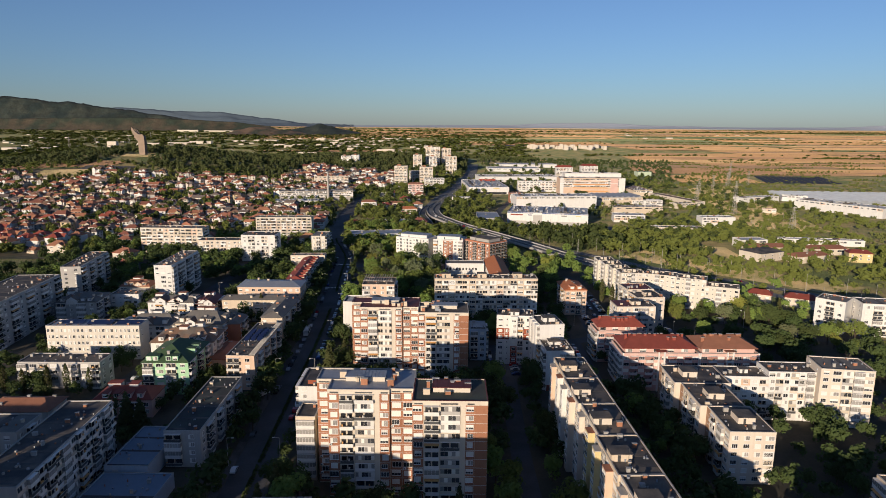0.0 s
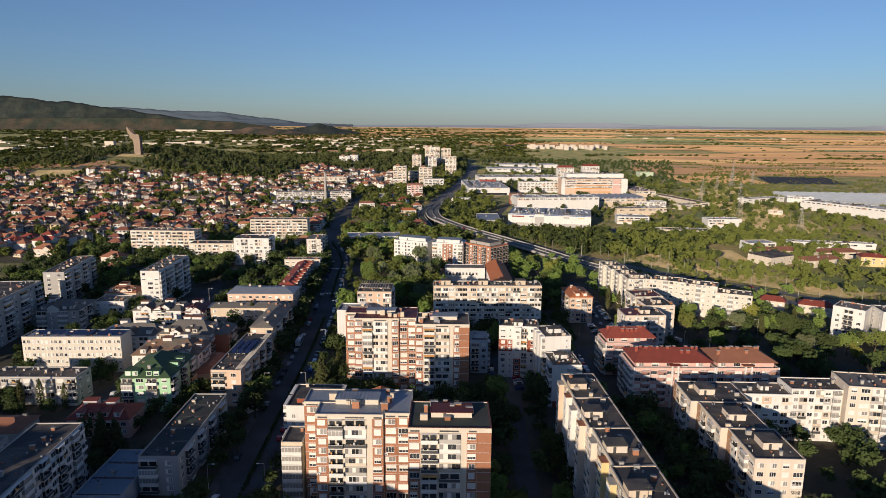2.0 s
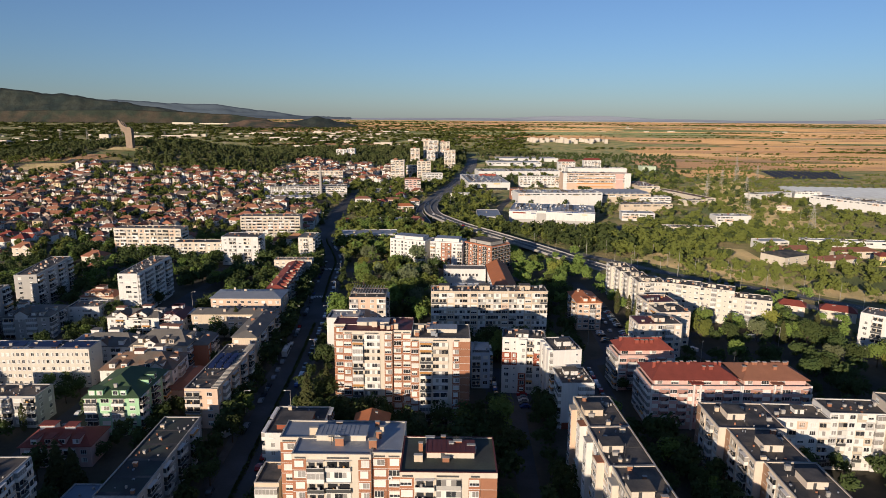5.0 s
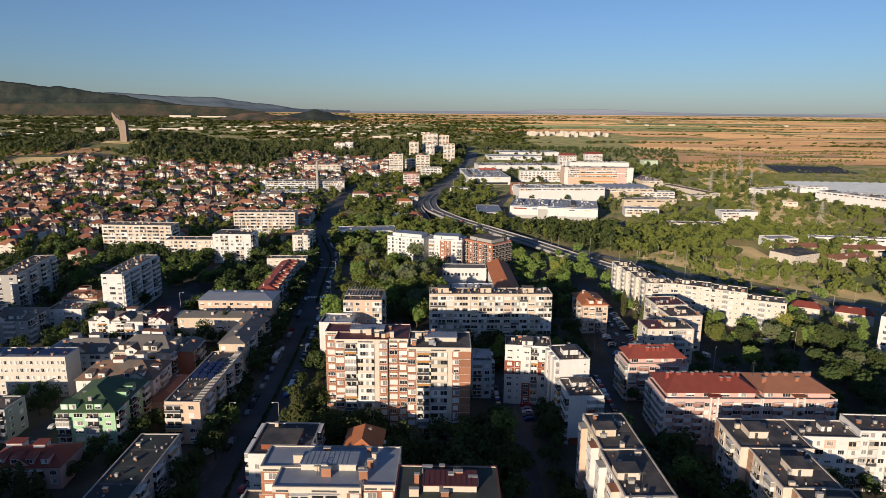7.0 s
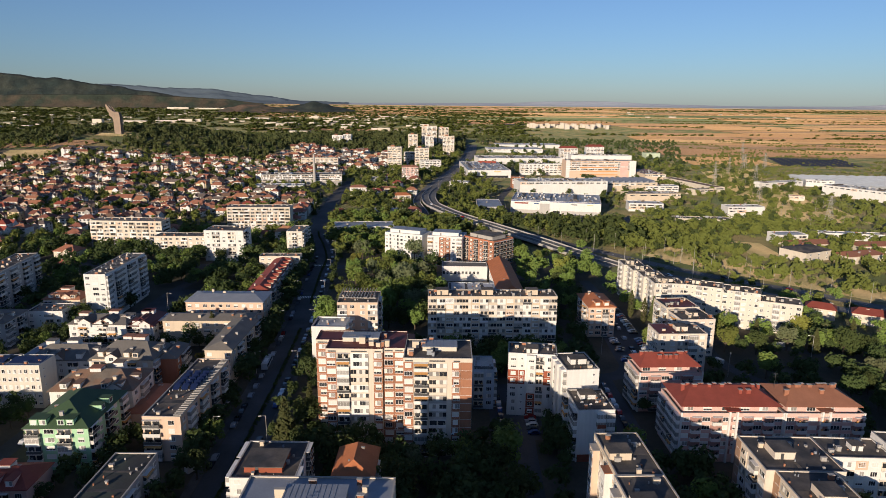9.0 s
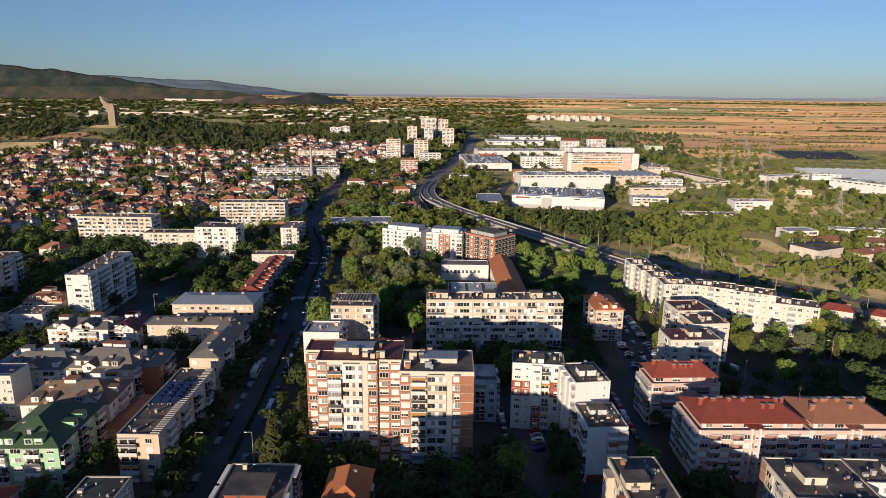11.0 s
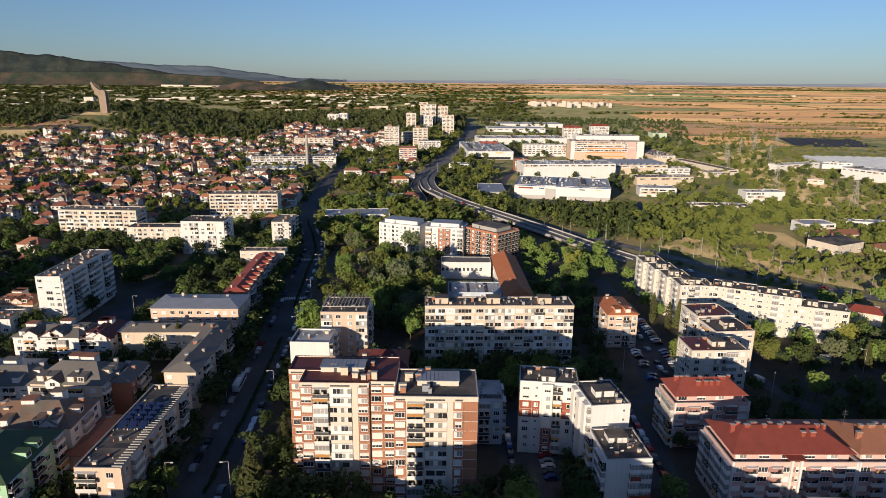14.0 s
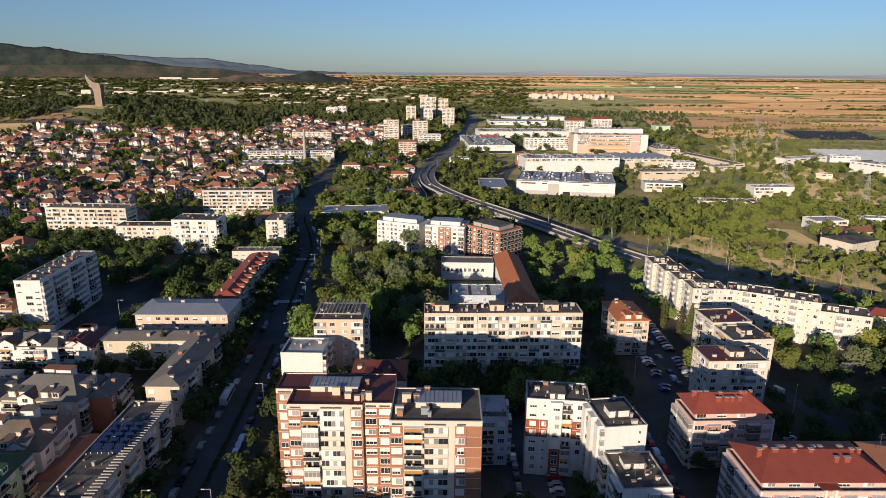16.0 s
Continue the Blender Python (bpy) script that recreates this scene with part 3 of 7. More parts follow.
def block(label, x, y, rot, W, D, H, floors, front="", left="", right="", back="", wall="wall_cream", roof="bitumen", name="apartment_building", category="apartment building",
          chimneys=4, pents=(), z0=None, fh=2.8, brick="brick", parapet=0.35, hip=None, group="", pentmat=None, roof_over=0.6, seed=None, patch=0.0, cap="concrete", dormers=0, gables=0, mixed=None):
    """A block of flats: walls, roof, and each window and balcony of the faces that are given. (x, y) is its front left corner."""
    ob = thing(name, label, category, x, y, 0, rot, group)
    if y > 700:
        chimneys = min(chimneys, 1)
    if z0 is None:
        z0 = max(0.3, H - 0.9 - floors * fh)
    body(ob, W, D, H, wall, roof, parapet if hip is None else 0.0, cap=cap if hip is None and y < 450 else None)
    for cols, org, rz, ln in ((front, (0, 0, 0), 0, W), (right, (W, 0, 0), 90, D), (back, (W, D, 0), 180, W), (left, (0, D, 0), 270, D)):
        if cols:
            facade(ob, org, rz, ln, cols, floors, z0, fh, brick, patch=patch)
    if hip is not None:
        hip_roof(ob, W, D, H, hip[0], roof_over, roof, hip=hip[1])
        slope = hip[0] / (min(W, D) / 2 + roof_over)
        for k in range(dormers):
            on_side = k % 3 == 2 and D > 14
            dw, dp = 2.3, 2.6
            bm = bmesh.new()
            z1 = H + slope * 2.2 + 1.35
            shell(bm, -dw / 2, 0.4, dw / 2, 0.4 + dp * 1.6, ((0, H + 0.05), (0, z1), (0.2, z1), (0.2, z1 + 0.14)))
            if on_side:
                at = Matrix.Translation((W, D * (0.3 + 0.4 * (k / max(1, dormers))), 0)) @ Matrix.Rotation(radians(90), 4, "Z")
            else:
                at = Matrix.Translation((W * (k + 1) / (dormers + 1), 0, 0))
            dm = part("dormer", bm, [wall, roof], ob, at=at)
            part("window", window_mesh(1.7, max(0.6, z1 - H - 0.95), pane_kind()), None, dm, at=Matrix.Translation((0, 0.4, H + 0.75)))
        gr = random.Random(int(abs(x * 3 + y * 5)))
        for k in range(gables):
            gw = gr.uniform(4.0, 6.5)
            gx = (W - gw) * (k + gr.uniform(0.1, 0.9)) / gables
            cross_gable(ob, gx, gw, -gr.choice((0.05, 0.05, 0.8)), D * gr.uniform(0.35, 0.5), H + gr.uniform(0.3, 1.6), gr.uniform(1.3, 2.2), wall if wall in ("wall_mint", "wall_pink") else gr.choice(("wall_white", wall, "wall_white")), gr.choice(mixed or (roof,)))
        for k in range(2 if gables else 0):
            bx, by, bw = gr.uniform(1, W - 6), gr.uniform(D * 0.35, D * 0.7), gr.uniform(3, 5)
            bm = bmesh.new()
            shell(bm, bx, by, bx + bw, by + 3.2, ((0, H - 0.5), (0, H + hip[0] + 0.7), (0.3, H + hip[0] + 0.7), (0.3, H + hip[0] + 0.85)))
            part("roof_room", bm, ["wall_white", gr.choice(mixed or (roof,))], ob)
        roof_bits(ob, W, D, H + hip[0] * 0.5, min(chimneys, 8), (), roof, seed=int(abs(x * 7 + y)) if seed is None else seed, flat=False)
    else:
        roof_bits(ob, W, D, H - parapet + 0.06, chimneys, pents, roof, pentmat or wall, seed=int(abs(x * 7 + y)) if seed is None else seed)
    return ob


def attic_block(label, x, y, rot, W, D, H, floors, front, left, right, wall, roof, rise=3.4, chimneys=8, back_in=0.6, group=""):
    """Flats with a set-back attic storey under a hipped roof, terraces in front of it."""
    ob = block(label, x, y, rot, W, D, H, floors, front=front, left=left, right=right, wall=wall, roof="bitumen", chimneys=0, parapet=0.9, group=group)
    bm = bmesh.new()
    box(bm, 1.4, 1.9, H - 0.8, W - 1.4, D - back_in, H + 1.9)
    part("attic_wall", bm, wall, ob)
    facade(ob, (1.4, 1.9, 0), 0, W - 2.8, [("W", 3.6), (".", 2.4)] * max(1, int((W - 2.8) / 6)), 1, H - 0.9)
    hip_roof(ob, W - 2.8, D - 1.9 - back_in, H + 1.9, rise, 1.1, roof, 1.4, 1.9, 0.7)
    r = random.Random(int(x))
    for i in range(chimneys):
        cx, cy = 3 + (W - 6) * (i + r.random() * 0.6) / chimneys, D * r.choice((0.35, 0.5, 0.6))
        w = r.uniform(0.8, 1.5)
        chimney_on(ob, cx, cy, w, 0.8, H + 0.5, H + 1.5 + rise * (1 - abs(cy / D - 0.5) * 1.2) + 0.9, roof)
    return ob

# ---- ground ----
EYE_Y, EYE_Z = 60.0, 112.0
def hill(x, y):
    """Height of the land: flat town, the wooded hill with the monument, and rising land in the west."""
    h = 52 * math.exp(-(((x + 640) / 330) ** 2 + ((y - 1330) / 260) ** 2))
    h += 26 * math.exp(-(((x + 150) / 420) ** 2 + ((y - 1750) / 260) ** 2))
    return h


def far(X, Y, Z=0.0):
    """Land beyond two kilometres is drawn in towards the eye along its lines of sight, so that it all lies within five."""
    D = Y - EYE_Y
    if D <= 2000:
        return (X, Y, Z + hill(X, Y))
    d = 2000 + 2900 * (1 - 1 / (1 + (D - 2000) / 2900))
    k = d / D
    return (X * k, EYE_Y + d, EYE_Z - (EYE_Z - Z) * k + hill(X * k, EYE_Y + d) * 0)


def ground_mesh():
    ys = [-700, -300, 0, 200, 400, 600] + [700 + 60 * i for i in range(23)] + [2060 * 1.042 ** i for i in range(1, 57)]
    us = np.linspace(-1, 1, 61)
    vs, fs = [], []
    for Y in ys:
        half = max(1200, 1.15 * (Y - EYE_Y))
        for u in us:
            vs.append(far(u * half, Y))
    n = len(us)
    for i in range(len(ys) - 1):
        for j in range(n - 1):
            fs.append((i * n + j, i * n + j + 1, (i + 1) * n + j + 1, (i + 1) * n + j))
    me = bpy.data.meshes.new("ground")
    me.from_pydata(vs, [], fs)
    me.materials.append(M["ground"])
    for p in me.polygons:
        p.use_smooth = True
    return me

tagged(new("ground", ground_mesh()), "dry grassy town ground reaching to the plain", "ground", kind="structure")


def smooth_line(pts, n=6):
    """A Catmull-Rom line through points of two or three numbers."""
    P = [Vector(p if len(p) == 3 else (*p, 0.0)) for p in pts]
    P = [2 * P[0] - P[1]] + P + [2 * P[-1] - P[-2]]
    out = []
    for a, b, c, d in zip(P, P[1:], P[2:], P[3:]):
        for i in range(n):
            t = i / n
            out.append(0.5 * ((2 * b) + (c - a) * t + (2 * a - 5 * b + 4 * c - d) * t * t + (3 * b - a - 3 * c + d) * t ** 3))
    return out + [P[-2]]


def strip(line, lo, hi, z, mi=0, bm=None, drop=None):
    """A band along a line from offset lo to hi (to its right), at height z over it; drop: depth of its sides."""
    bm = bm or bmesh.new()
    L, R = [], []
    for i, p in enumerate(line):
        d = (line[min(i + 1, len(line) - 1)] - line[max(i - 1, 0)])
        nrm = Vector((d.y, -d.x, 0)).normalized()
        L.append(p + nrm * lo + Vector((0, 0, z)))
        R.append(p + nrm * hi + Vector((0, 0, z)))
    def run(A, B):
        va, vb = [bm.verts.new(p) for p in A], [bm.verts.new(p) for p in B]
        for i in range(len(A) - 1):
            f = bm.faces.new((va[i], vb[i], vb[i + 1], va[i + 1]))
            f.material_index = mi
    run(L, R)
    if drop:
        low = Vector((0, 0, -drop))
        run([p + low for p in L], L)
        run(R, [p + low for p in R])
        run([p + low for p in R], [p + low for p in L])
    return bm


def road(name, label, pts, width, m="asphalt", z=0.05, lines=(), keep=True):
    line = smooth_line(pts)
    for p in line:
        h = hill(p.x, p.y)
        p.z = h + (0.3 if h > 0.05 else 0.0)
    ob = tagged(new(name, mesh_of(name, strip(line, -width / 2, width / 2, z, drop=0.12), m)), label, "road", kind="structure")
    for o in lines:
        bm = bmesh.new()
        for i in range(0, len(line) - 1):
            a, b = line[i], line[i + 1]
            k = max(1, int((b - a).length / 9))
            for s in range(k):
                strip([a.lerp(b, s / k), a.lerp(b, (s + 0.45) / k)], o - 0.09, o + 0.09, z + 0.006, bm=bm)
        tagged(new("lane_marking", mesh_of("lane_marking", bm, "paint")), "dashed white lane marking on asphalt", "marking", kind="stuff")
    if keep:
        for a, b in zip(line, line[1:]):
            ROADS.append(((a.x, a.y), (b.x, b.y), width / 2))
    return line


def pave(name, label, quadpts, m="asphalt", z=0.04, keep=True):
    bm = bmesh.new()
    top = [bm.verts.new((x, y, z)) for x, y in quadpts]
    low = [bm.verts.new((x, y, -0.1)) for x, y in quadpts]
    bm.faces.new(top)
    for i in range(len(top)):
        bm.faces.new((low[i], low[(i + 1) % len(top)], top[(i + 1) % len(top)], top[i]))
    tagged(new(name, mesh_of(name, bm, m)), label, "pavement", kind="structure")
    if keep:
        cx, cy = sum(p[0] for p in quadpts) / len(quadpts), sum(p[1] for p in quadpts) / len(quadpts)
        xs, ys = [p[0] for p in quadpts], [p[1] for p in quadpts]
        LOTS.append((Matrix.Identity(4), min(xs) + 1, min(ys) + 1, max(xs) - min(xs) - 2, max(ys) - min(ys) - 2))

AVENUE = road("road_avenue", "grey asphalt avenue with a green median", [(-54, -60), (-60, 100), (-66, 230), (-70, 320), (-76, 400), (-84, 478), (-88, 522), (-99, 567), (-110, 605), (-118, 648), (-121, 682), (-125, 723), (-129, 780), (-132, 850), (-132, 980)], 13)
tagged(new("pavement", mesh_of("pavement", strip(AVENUE, -9.5, -6.7, 0.1, drop=0.2), "paving")), "paved walk along the avenue, west side", "pavement", kind="structure")
tagged(new("pavement", mesh_of("pavement", strip(AVENUE, 6.7, 9.2, 0.1, drop=0.2), "paving")), "paved walk along the avenue, east side", "pavement", kind="structure")
road("road_cross", "asphalt street crossing the avenue", [(-300, 498), (-180, 497), (-84, 497), (-40, 505), (20, 500), (60, 470)], 10, z=0.052)
road("road_west_street", "shaded asphalt side street among houses", [(-140, 190), (-142, 260), (-140, 330), (-150, 372), (-162, 400), (-160, 470), (-158, 497)], 7)
road("road_yard_lane", "shaded yard lane between the blocks", [(27, 130), (26, 200), (28, 270), (32, 310), (62, 318), (80, 330), (88, 380), (92, 420), (90, 470)], 7, z=0.048)
road("road_east_lane", "lane past the cream block", [(140, 300), (124, 335), (130, 362), (170, 350), (230, 300)], 6)
road("road_highway_south", "wide asphalt highway, near carriageway", [(40, 640), (76, 578), (116, 526), (145, 490), (170, 462), (196, 442), (225, 415), (290, 350), (380, 270)], 11, "asphalt_worn", lines=(0,))
road("road_highway_north", "wide asphalt highway, far carriageway", [(56, 650), (92, 592), (132, 540), (160, 505), (186, 478), (212, 457), (242, 428), (306, 362), (396, 282)], 10, "asphalt_worn", lines=(0,))
road("road_boulevard", "broad boulevard towards the high-rises", [(-22, 800), (-22, 870), (-10, 980), (12, 1120), (35, 1320), (50, 1450), (60, 1600)], 24, "asphalt_worn", lines=(-5, 0, 5))
road("road_works_lane", "lane between the halls", [(70, 700), (62, 800), (80, 900), (110, 1020), (140, 1200)], 9)
# Dark sheet over the whole yard area; shade is part of its colour.
pave("yard_ground", "bare soil of the yards, shade of the blocks put into its colour", [(-340, 90), (235, 90), (235, 330), (190, 400), (60, 540), (-300, 540), (-340, 400)], "soil", z=0.02, keep=False)
pave("parking_1", "asphalt car park beside the white block", [(77, 330), (98, 330), (98, 425), (80, 425)])
pave("parking_2", "asphalt yard between the towers", [(17, 268), (36, 268), (36, 312), (17, 312)])
pave("parking_3", "yard beside the tall panel block", [(-168, 372), (-140, 372), (-140, 440), (-162, 440)])
pave("parking_4", "pale gravel yard with parked cars", [(234, 536), (258, 546), (262, 592), (238, 600)], "drygrass")
pave("parking_5", "car park by the pink building", [(60, 268), (70, 268), (70, 320), (60, 320)])
pave("sports_court", "dark green sports court with lines", [(2, 434), (28, 434), (28, 462), (2, 462)], "roof_green")
pave("forecourt", "works forecourt of pale concrete", [(62, 690), (200, 668), (205, 708), (66, 728)], "paving")
pave("dry_ground", "dry grass verge by the highway", [(150, 545), (205, 480), (262, 425), (300, 440), (240, 500), (180, 575)], "drygrass", z=0.03, keep=False)
pave("dry_ground", "dry open ground under the power lines", [(330, 690), (420, 690), (480, 1000), (560, 1250), (460, 1250), (380, 960)], "drygrass", z=0.03, keep=False)

# ---- flyover ----
deck = smooth_line([(-13, 920, 0.5), (-18, 865, 3.2), (-20, 800, 6.0), (-15, 744, 7.0), (-5, 712, 7.2), (10, 676, 7.2), (28, 644, 6.8), (50, 612, 5.6), (78, 572, 3.6), (100, 540, 1.6), (122, 508, 0.4)])
fly = thing("flyover", "curved concrete road flyover with pale edge walls", "bridge")
part("deck", mesh_of("deck", strip(deck, -8, 8, 0, drop=1.1), "concrete"), None, fly)
part("road_surface", mesh_of("road_surface", strip(deck, -7.2, 7.2, 0.03), "asphalt_worn"), None, fly)
for o in (-8, 7.6):
    part("edge_wall", mesh_of("edge_wall", strip(deck, o, o + 0.4, 0.9, drop=0.9), "concrete"), None, fly)
part("median_rail", mesh_of("median_rail", strip(deck, -0.15, 0.15, 0.8, drop=0.75), "concrete"), None, fly)
for p in deck[12:50:4]:
    bm = bmesh.new()
    box(bm, p.x - 4, p.y - 0.8, -0.2, p.x + 4, p.y + 0.8, p.z - 1.0)
    part("pier", bm, "concrete", fly)
ramp = smooth_line([(-27, 850, 4.4), (-31, 812, 5.0), (-32, 766, 5.0), (-26, 726, 4.6), (-21, 695, 3.8), (-23, 668, 2.4), (-32, 648, 0.2)])
rmp = thing("ramp", "narrow curved concrete ramp beside the flyover", "bridge")
part("deck", mesh_of("deck", strip(ramp, -4, 4, 0, drop=0.9), "concrete"), None, rmp)
part("road_surface", mesh_of("road_surface", strip(ramp, -3.4, 3.4, 0.03), "asphalt"), None, rmp)
for o in (-4, 3.7):
    part("edge_wall", mesh_of("edge_wall", strip(ramp, o, o + 0.3, 0.9, drop=0.9), "concrete"), None, rmp)
ROADS += [((a.x, a.y), (b.x, b.y), 8.5) for a, b in zip(deck, deck[1:])] + [((a.x, a.y), (b.x, b.y), 4.5) for a, b in zip(ramp, ramp[1:])]

# ---- fields and far land ----
def patches():
    r = random.Random(5)
    bm = bmesh.new()
    def patch(X0, Y0, X1, Y1, skew=0.0):
        zz = 0.4 + Y0 * 0.0004
        P = [(X0, Y0), (X1, Y0), (X1 + skew, Y1), (X0 + skew, Y1)]
        nx, rows = 6, []
        for j in range(3):
            row = []
            for i in range(nx + 1):
                u, v = i / nx, j / 2
                x = P[0][0] + (P[1][0] - P[0][0]) * u + skew * v
                y = Y0 + (Y1 - Y0) * v
                q = far(x, y, zz)
                row.append(bm.verts.new(q))
            rows.append(row)
        for j in range(2):
            for i in range(nx):
                bm.faces.new((rows[j][i], rows[j][i + 1], rows[j + 1][i + 1], rows[j + 1][i]))
    Y = 1500.0
    while Y < 20000:
        dy = Y * r.uniform(0.09, 0.2)
        X = 0.30 * Y if Y < 3200 else (0.02 * Y if Y < 4500 else -0.3 * Y)
        while X < 0.85 * Y:
            w = Y * r.uniform(0.08, 0.34)
            if r.random() < 0.86 or X > 0.35 * Y:
                a, cut = r.uniform(0, 0.1) * dy, r.choice((1, 2, 2, 3))
                sk = r.uniform(-0.03, 0.03) * Y
                for c in range(cut):
                    h = dy * 0.97 / cut
                    patch(X + sk * c / cut, Y + a + c * h, X + w * 0.985 + sk * c / cut, Y + a + (c + 0.975) * h, sk / cut)
            X += w
        Y += dy
    for X0, Y0, X1, Y1 in ((30, 1950, 330, 2080), (560, 1500, 1400, 1720), (470, 1290, 640, 1480), (-60, 2250, 140, 2400), (-900, 1150, -620, 1200), (-1100, 1700, -700, 1760), (-800, 2600, -200, 2750)):
        patch(X0, Y0, X1, Y1, 20)
    return bm

mf = mat("field", (0.30, 0.19, 0.095), 0.95, scale=0.03, amount=0.18, bump=0.9, bscale=1.5, fuzz=0.4)
nn, ll = mf.node_tree.nodes, mf.node_tree.links
gi = nn.new("ShaderNodeNewGeometry")
cr = nn.new("ShaderNodeValToRGB")
cr.color_ramp.interpolation = "CONSTANT"
for k, (pos, c) in enumerate(((0.0, (0.42, 0.26, 0.12)), (0.2, (0.30, 0.18, 0.095)), (0.38, (0.37, 0.22, 0.10)), (0.54, (0.47, 0.31, 0.15)), (0.66, (0.23, 0.155, 0.09)), (0.78, (0.15, 0.17, 0.075)), (0.9, (0.085, 0.11, 0.045)))):
    e = cr.color_ramp.elements[k] if k < 2 else cr.color_ramp.elements.new(pos)
    e.position, e.color = pos, (*c, 1)
ll.new(gi.outputs["Random Per Island"], cr.inputs[0])
ll.new(cr.outputs[0], nn["Principled BSDF"].inputs["Sheen Tint"])
for q in nn:
    if q.type == "VECT_MATH":
        ll.new(cr.outputs[0], q.inputs[0])
M["field"] = mf
tagged(new("fields", mesh_of("fields", patches(), "field")), "harvested and ploughed fields of the plain", "field", kind="stuff")


def plain_z(d):
    s = max(0.0, (d - 2000) / 2900)
    D = 2000 + 2900 * s / (1 - s) if d > 2000 else d
    return EYE_Z * (1 - d / D) if d > 2000 else 0.0


def range_of_hills(name, label, crest, dist, m, front=0.8, rough=6.0):
    """A ridge: its crest as (bearing as x over distance, height) points, sloping down to the plain in front."""
    bm = bmesh.new()
    base = plain_z(dist * front) - 3
    cols = []
    for (u0, h0), (u1, h1) in zip(crest, crest[1:]):
        for i in range(18):
            k = i / 18
            k2 = k * k * (3 - 2 * k)
            cols.append((u0 + (u1 - u0) * k, h0 + (h1 - h0) * k2))
    cols.append(crest[-1])
    rows = []
    for u, h in cols:
        col = []
        for v in [i / 15 for i in range(16)] + [1.15]:
            d = dist * (front + (1 - front) * min(v, 1.0)) + (dist * 0.03 if v > 1 else 0)
            bump = noise.noise((u * 30, v * 5, dist * 0.01)) + 0.7 * noise.noise((u * 80, v * 9, dist * 0.02)) + 0.4 * noise.noise((u * 220, v * 20, dist * 0.03))
            z = base + (h - base) * (min(v, 1.0) ** 1.4) + bump * rough * min(v, 1) * (1.0 if v < 0.9 else 0.45)
            if v > 1:
                z = base
            col.append(bm.verts.new((u * d, EYE_Y + d, z)))
        rows.append(col)
    for a, b in zip(rows, rows[1:]):
        for j in range(len(a) - 1):
            f = bm.faces.new((a[j], b[j], b[j + 1], a[j + 1]))
            f.smooth = True
    tagged(new(name, mesh_of(name, bm, m)), label, "hills", kind="structure")

defmat("hill_wood", (0.017, 0.028, 0.025), 0.95, scale=0.02, amount=0.6, col2=(0.036, 0.044, 0.034), bump=6.0, bscale=0.03)
# Distance haze is put into these two base colours.
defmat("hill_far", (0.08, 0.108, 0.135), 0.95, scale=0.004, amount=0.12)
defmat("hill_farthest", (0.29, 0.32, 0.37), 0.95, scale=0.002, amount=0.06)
range_of_hills("hill_west", "dark wooded ridge in the west", [(-0.95, 313), (-0.8, 303), (-0.694, 283), (-0.605, 252), (-0.517, 206), (-0.46, 169), (-0.4, 131), (-0.33, 83)], 4500, "hill_wood", 0.935, 22)
range_of_hills("hill_back", "wooded range behind the ridge, blue haze in its colour", [(-0.75, 267), (-0.6, 234), (-0.52, 218), (-0.43, 199), (-0.36, 190), (-0.29, 153), (-0.22, 116), (-0.15, 104)], 4750, "hill_far", 0.96, 14)
range_of_hills("hill_cone", "bare conical hill beside a quarry", [(-0.27, 62), (-0.25, 74), (-0.235, 84), (-0.22, 95), (-0.204, 112), (-0.186, 97), (-0.17, 80), (-0.14, 62)], 3900, "hill_wood", 0.95, 3)
range_of_hills("hill_plain", "mountains beyond the plain, pale blue haze in their colour", [(-0.2, 100), (-0.05, 106), (0.08, 110), (0.16, 126), (0.24, 130), (0.32, 114), (0.45, 106), (0.6, 110), (0.68, 126), (0.78, 130), (0.95, 118)], 4700, "hill_farthest", 0.985, 3)
defmat("foothill", (0.026, 0.036, 0.024), 0.95, scale=0.02, amount=0.6, col2=(0.062, 0.05, 0.033), bump=3.0, bscale=0.06)
range_of_hills("foothill", "low brown and green foothills in the west", [(-0.98, 132), (-0.8, 134), (-0.694, 130), (-0.6, 138), (-0.5, 142), (-0.42, 133), (-0.35, 121), (-0.28, 96)], 4100, "foothill", 0.975, 4)
defmat("quarry", (0.13, 0.085, 0.055), 0.95, scale=0.02, amount=0.5, col2=(0.045, 0.05, 0.034), bump=3.0, bscale=0.05)
range_of_hills("hill_quarry", "bare brown quarry slope before the cone", [(-0.355, 52), (-0.33, 74), (-0.31, 90), (-0.285, 88), (-0.26, 74), (-0.22, 56)], 3800, "quarry", 0.95, 6)


def draped(name, label, x0, y0, x1, y1, m, lift=0.5, step=30):
    """A sheet of ground that follows the land."""
    nx, ny = int((x1 - x0) / step), int((y1 - y0) / step)
    vs = [(x0 + i * step, y0 + j * step, hill(x0 + i * step, y0 + j * step) + lift) for j in range(ny + 1) for i in range(nx + 1)]
    fs = [(j * (nx + 1) + i, j * (nx + 1) + i + 1, (j + 1) * (nx + 1) + i + 1, (j + 1) * (nx + 1) + i) for j in range(ny) for i in range(nx)]
    me = bpy.data.meshes.new(name)
    me.from_pydata(vs, [], fs)
    me.materials.append(M[m])
    tagged(new(name, me), label, "ground", kind="structure")
# Garden ground, its colour darkened to take in shadow between the houses.
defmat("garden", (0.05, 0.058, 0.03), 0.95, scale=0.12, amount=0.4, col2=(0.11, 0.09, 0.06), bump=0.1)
draped("garden_ground", "gardens and lanes among the houses, shade put into the colour", -900, 510, -270, 1140, "garden")
draped("garden_ground", "gardens and lanes beside the avenue, shade put into the colour", -270, 630, -150, 1140, "garden")

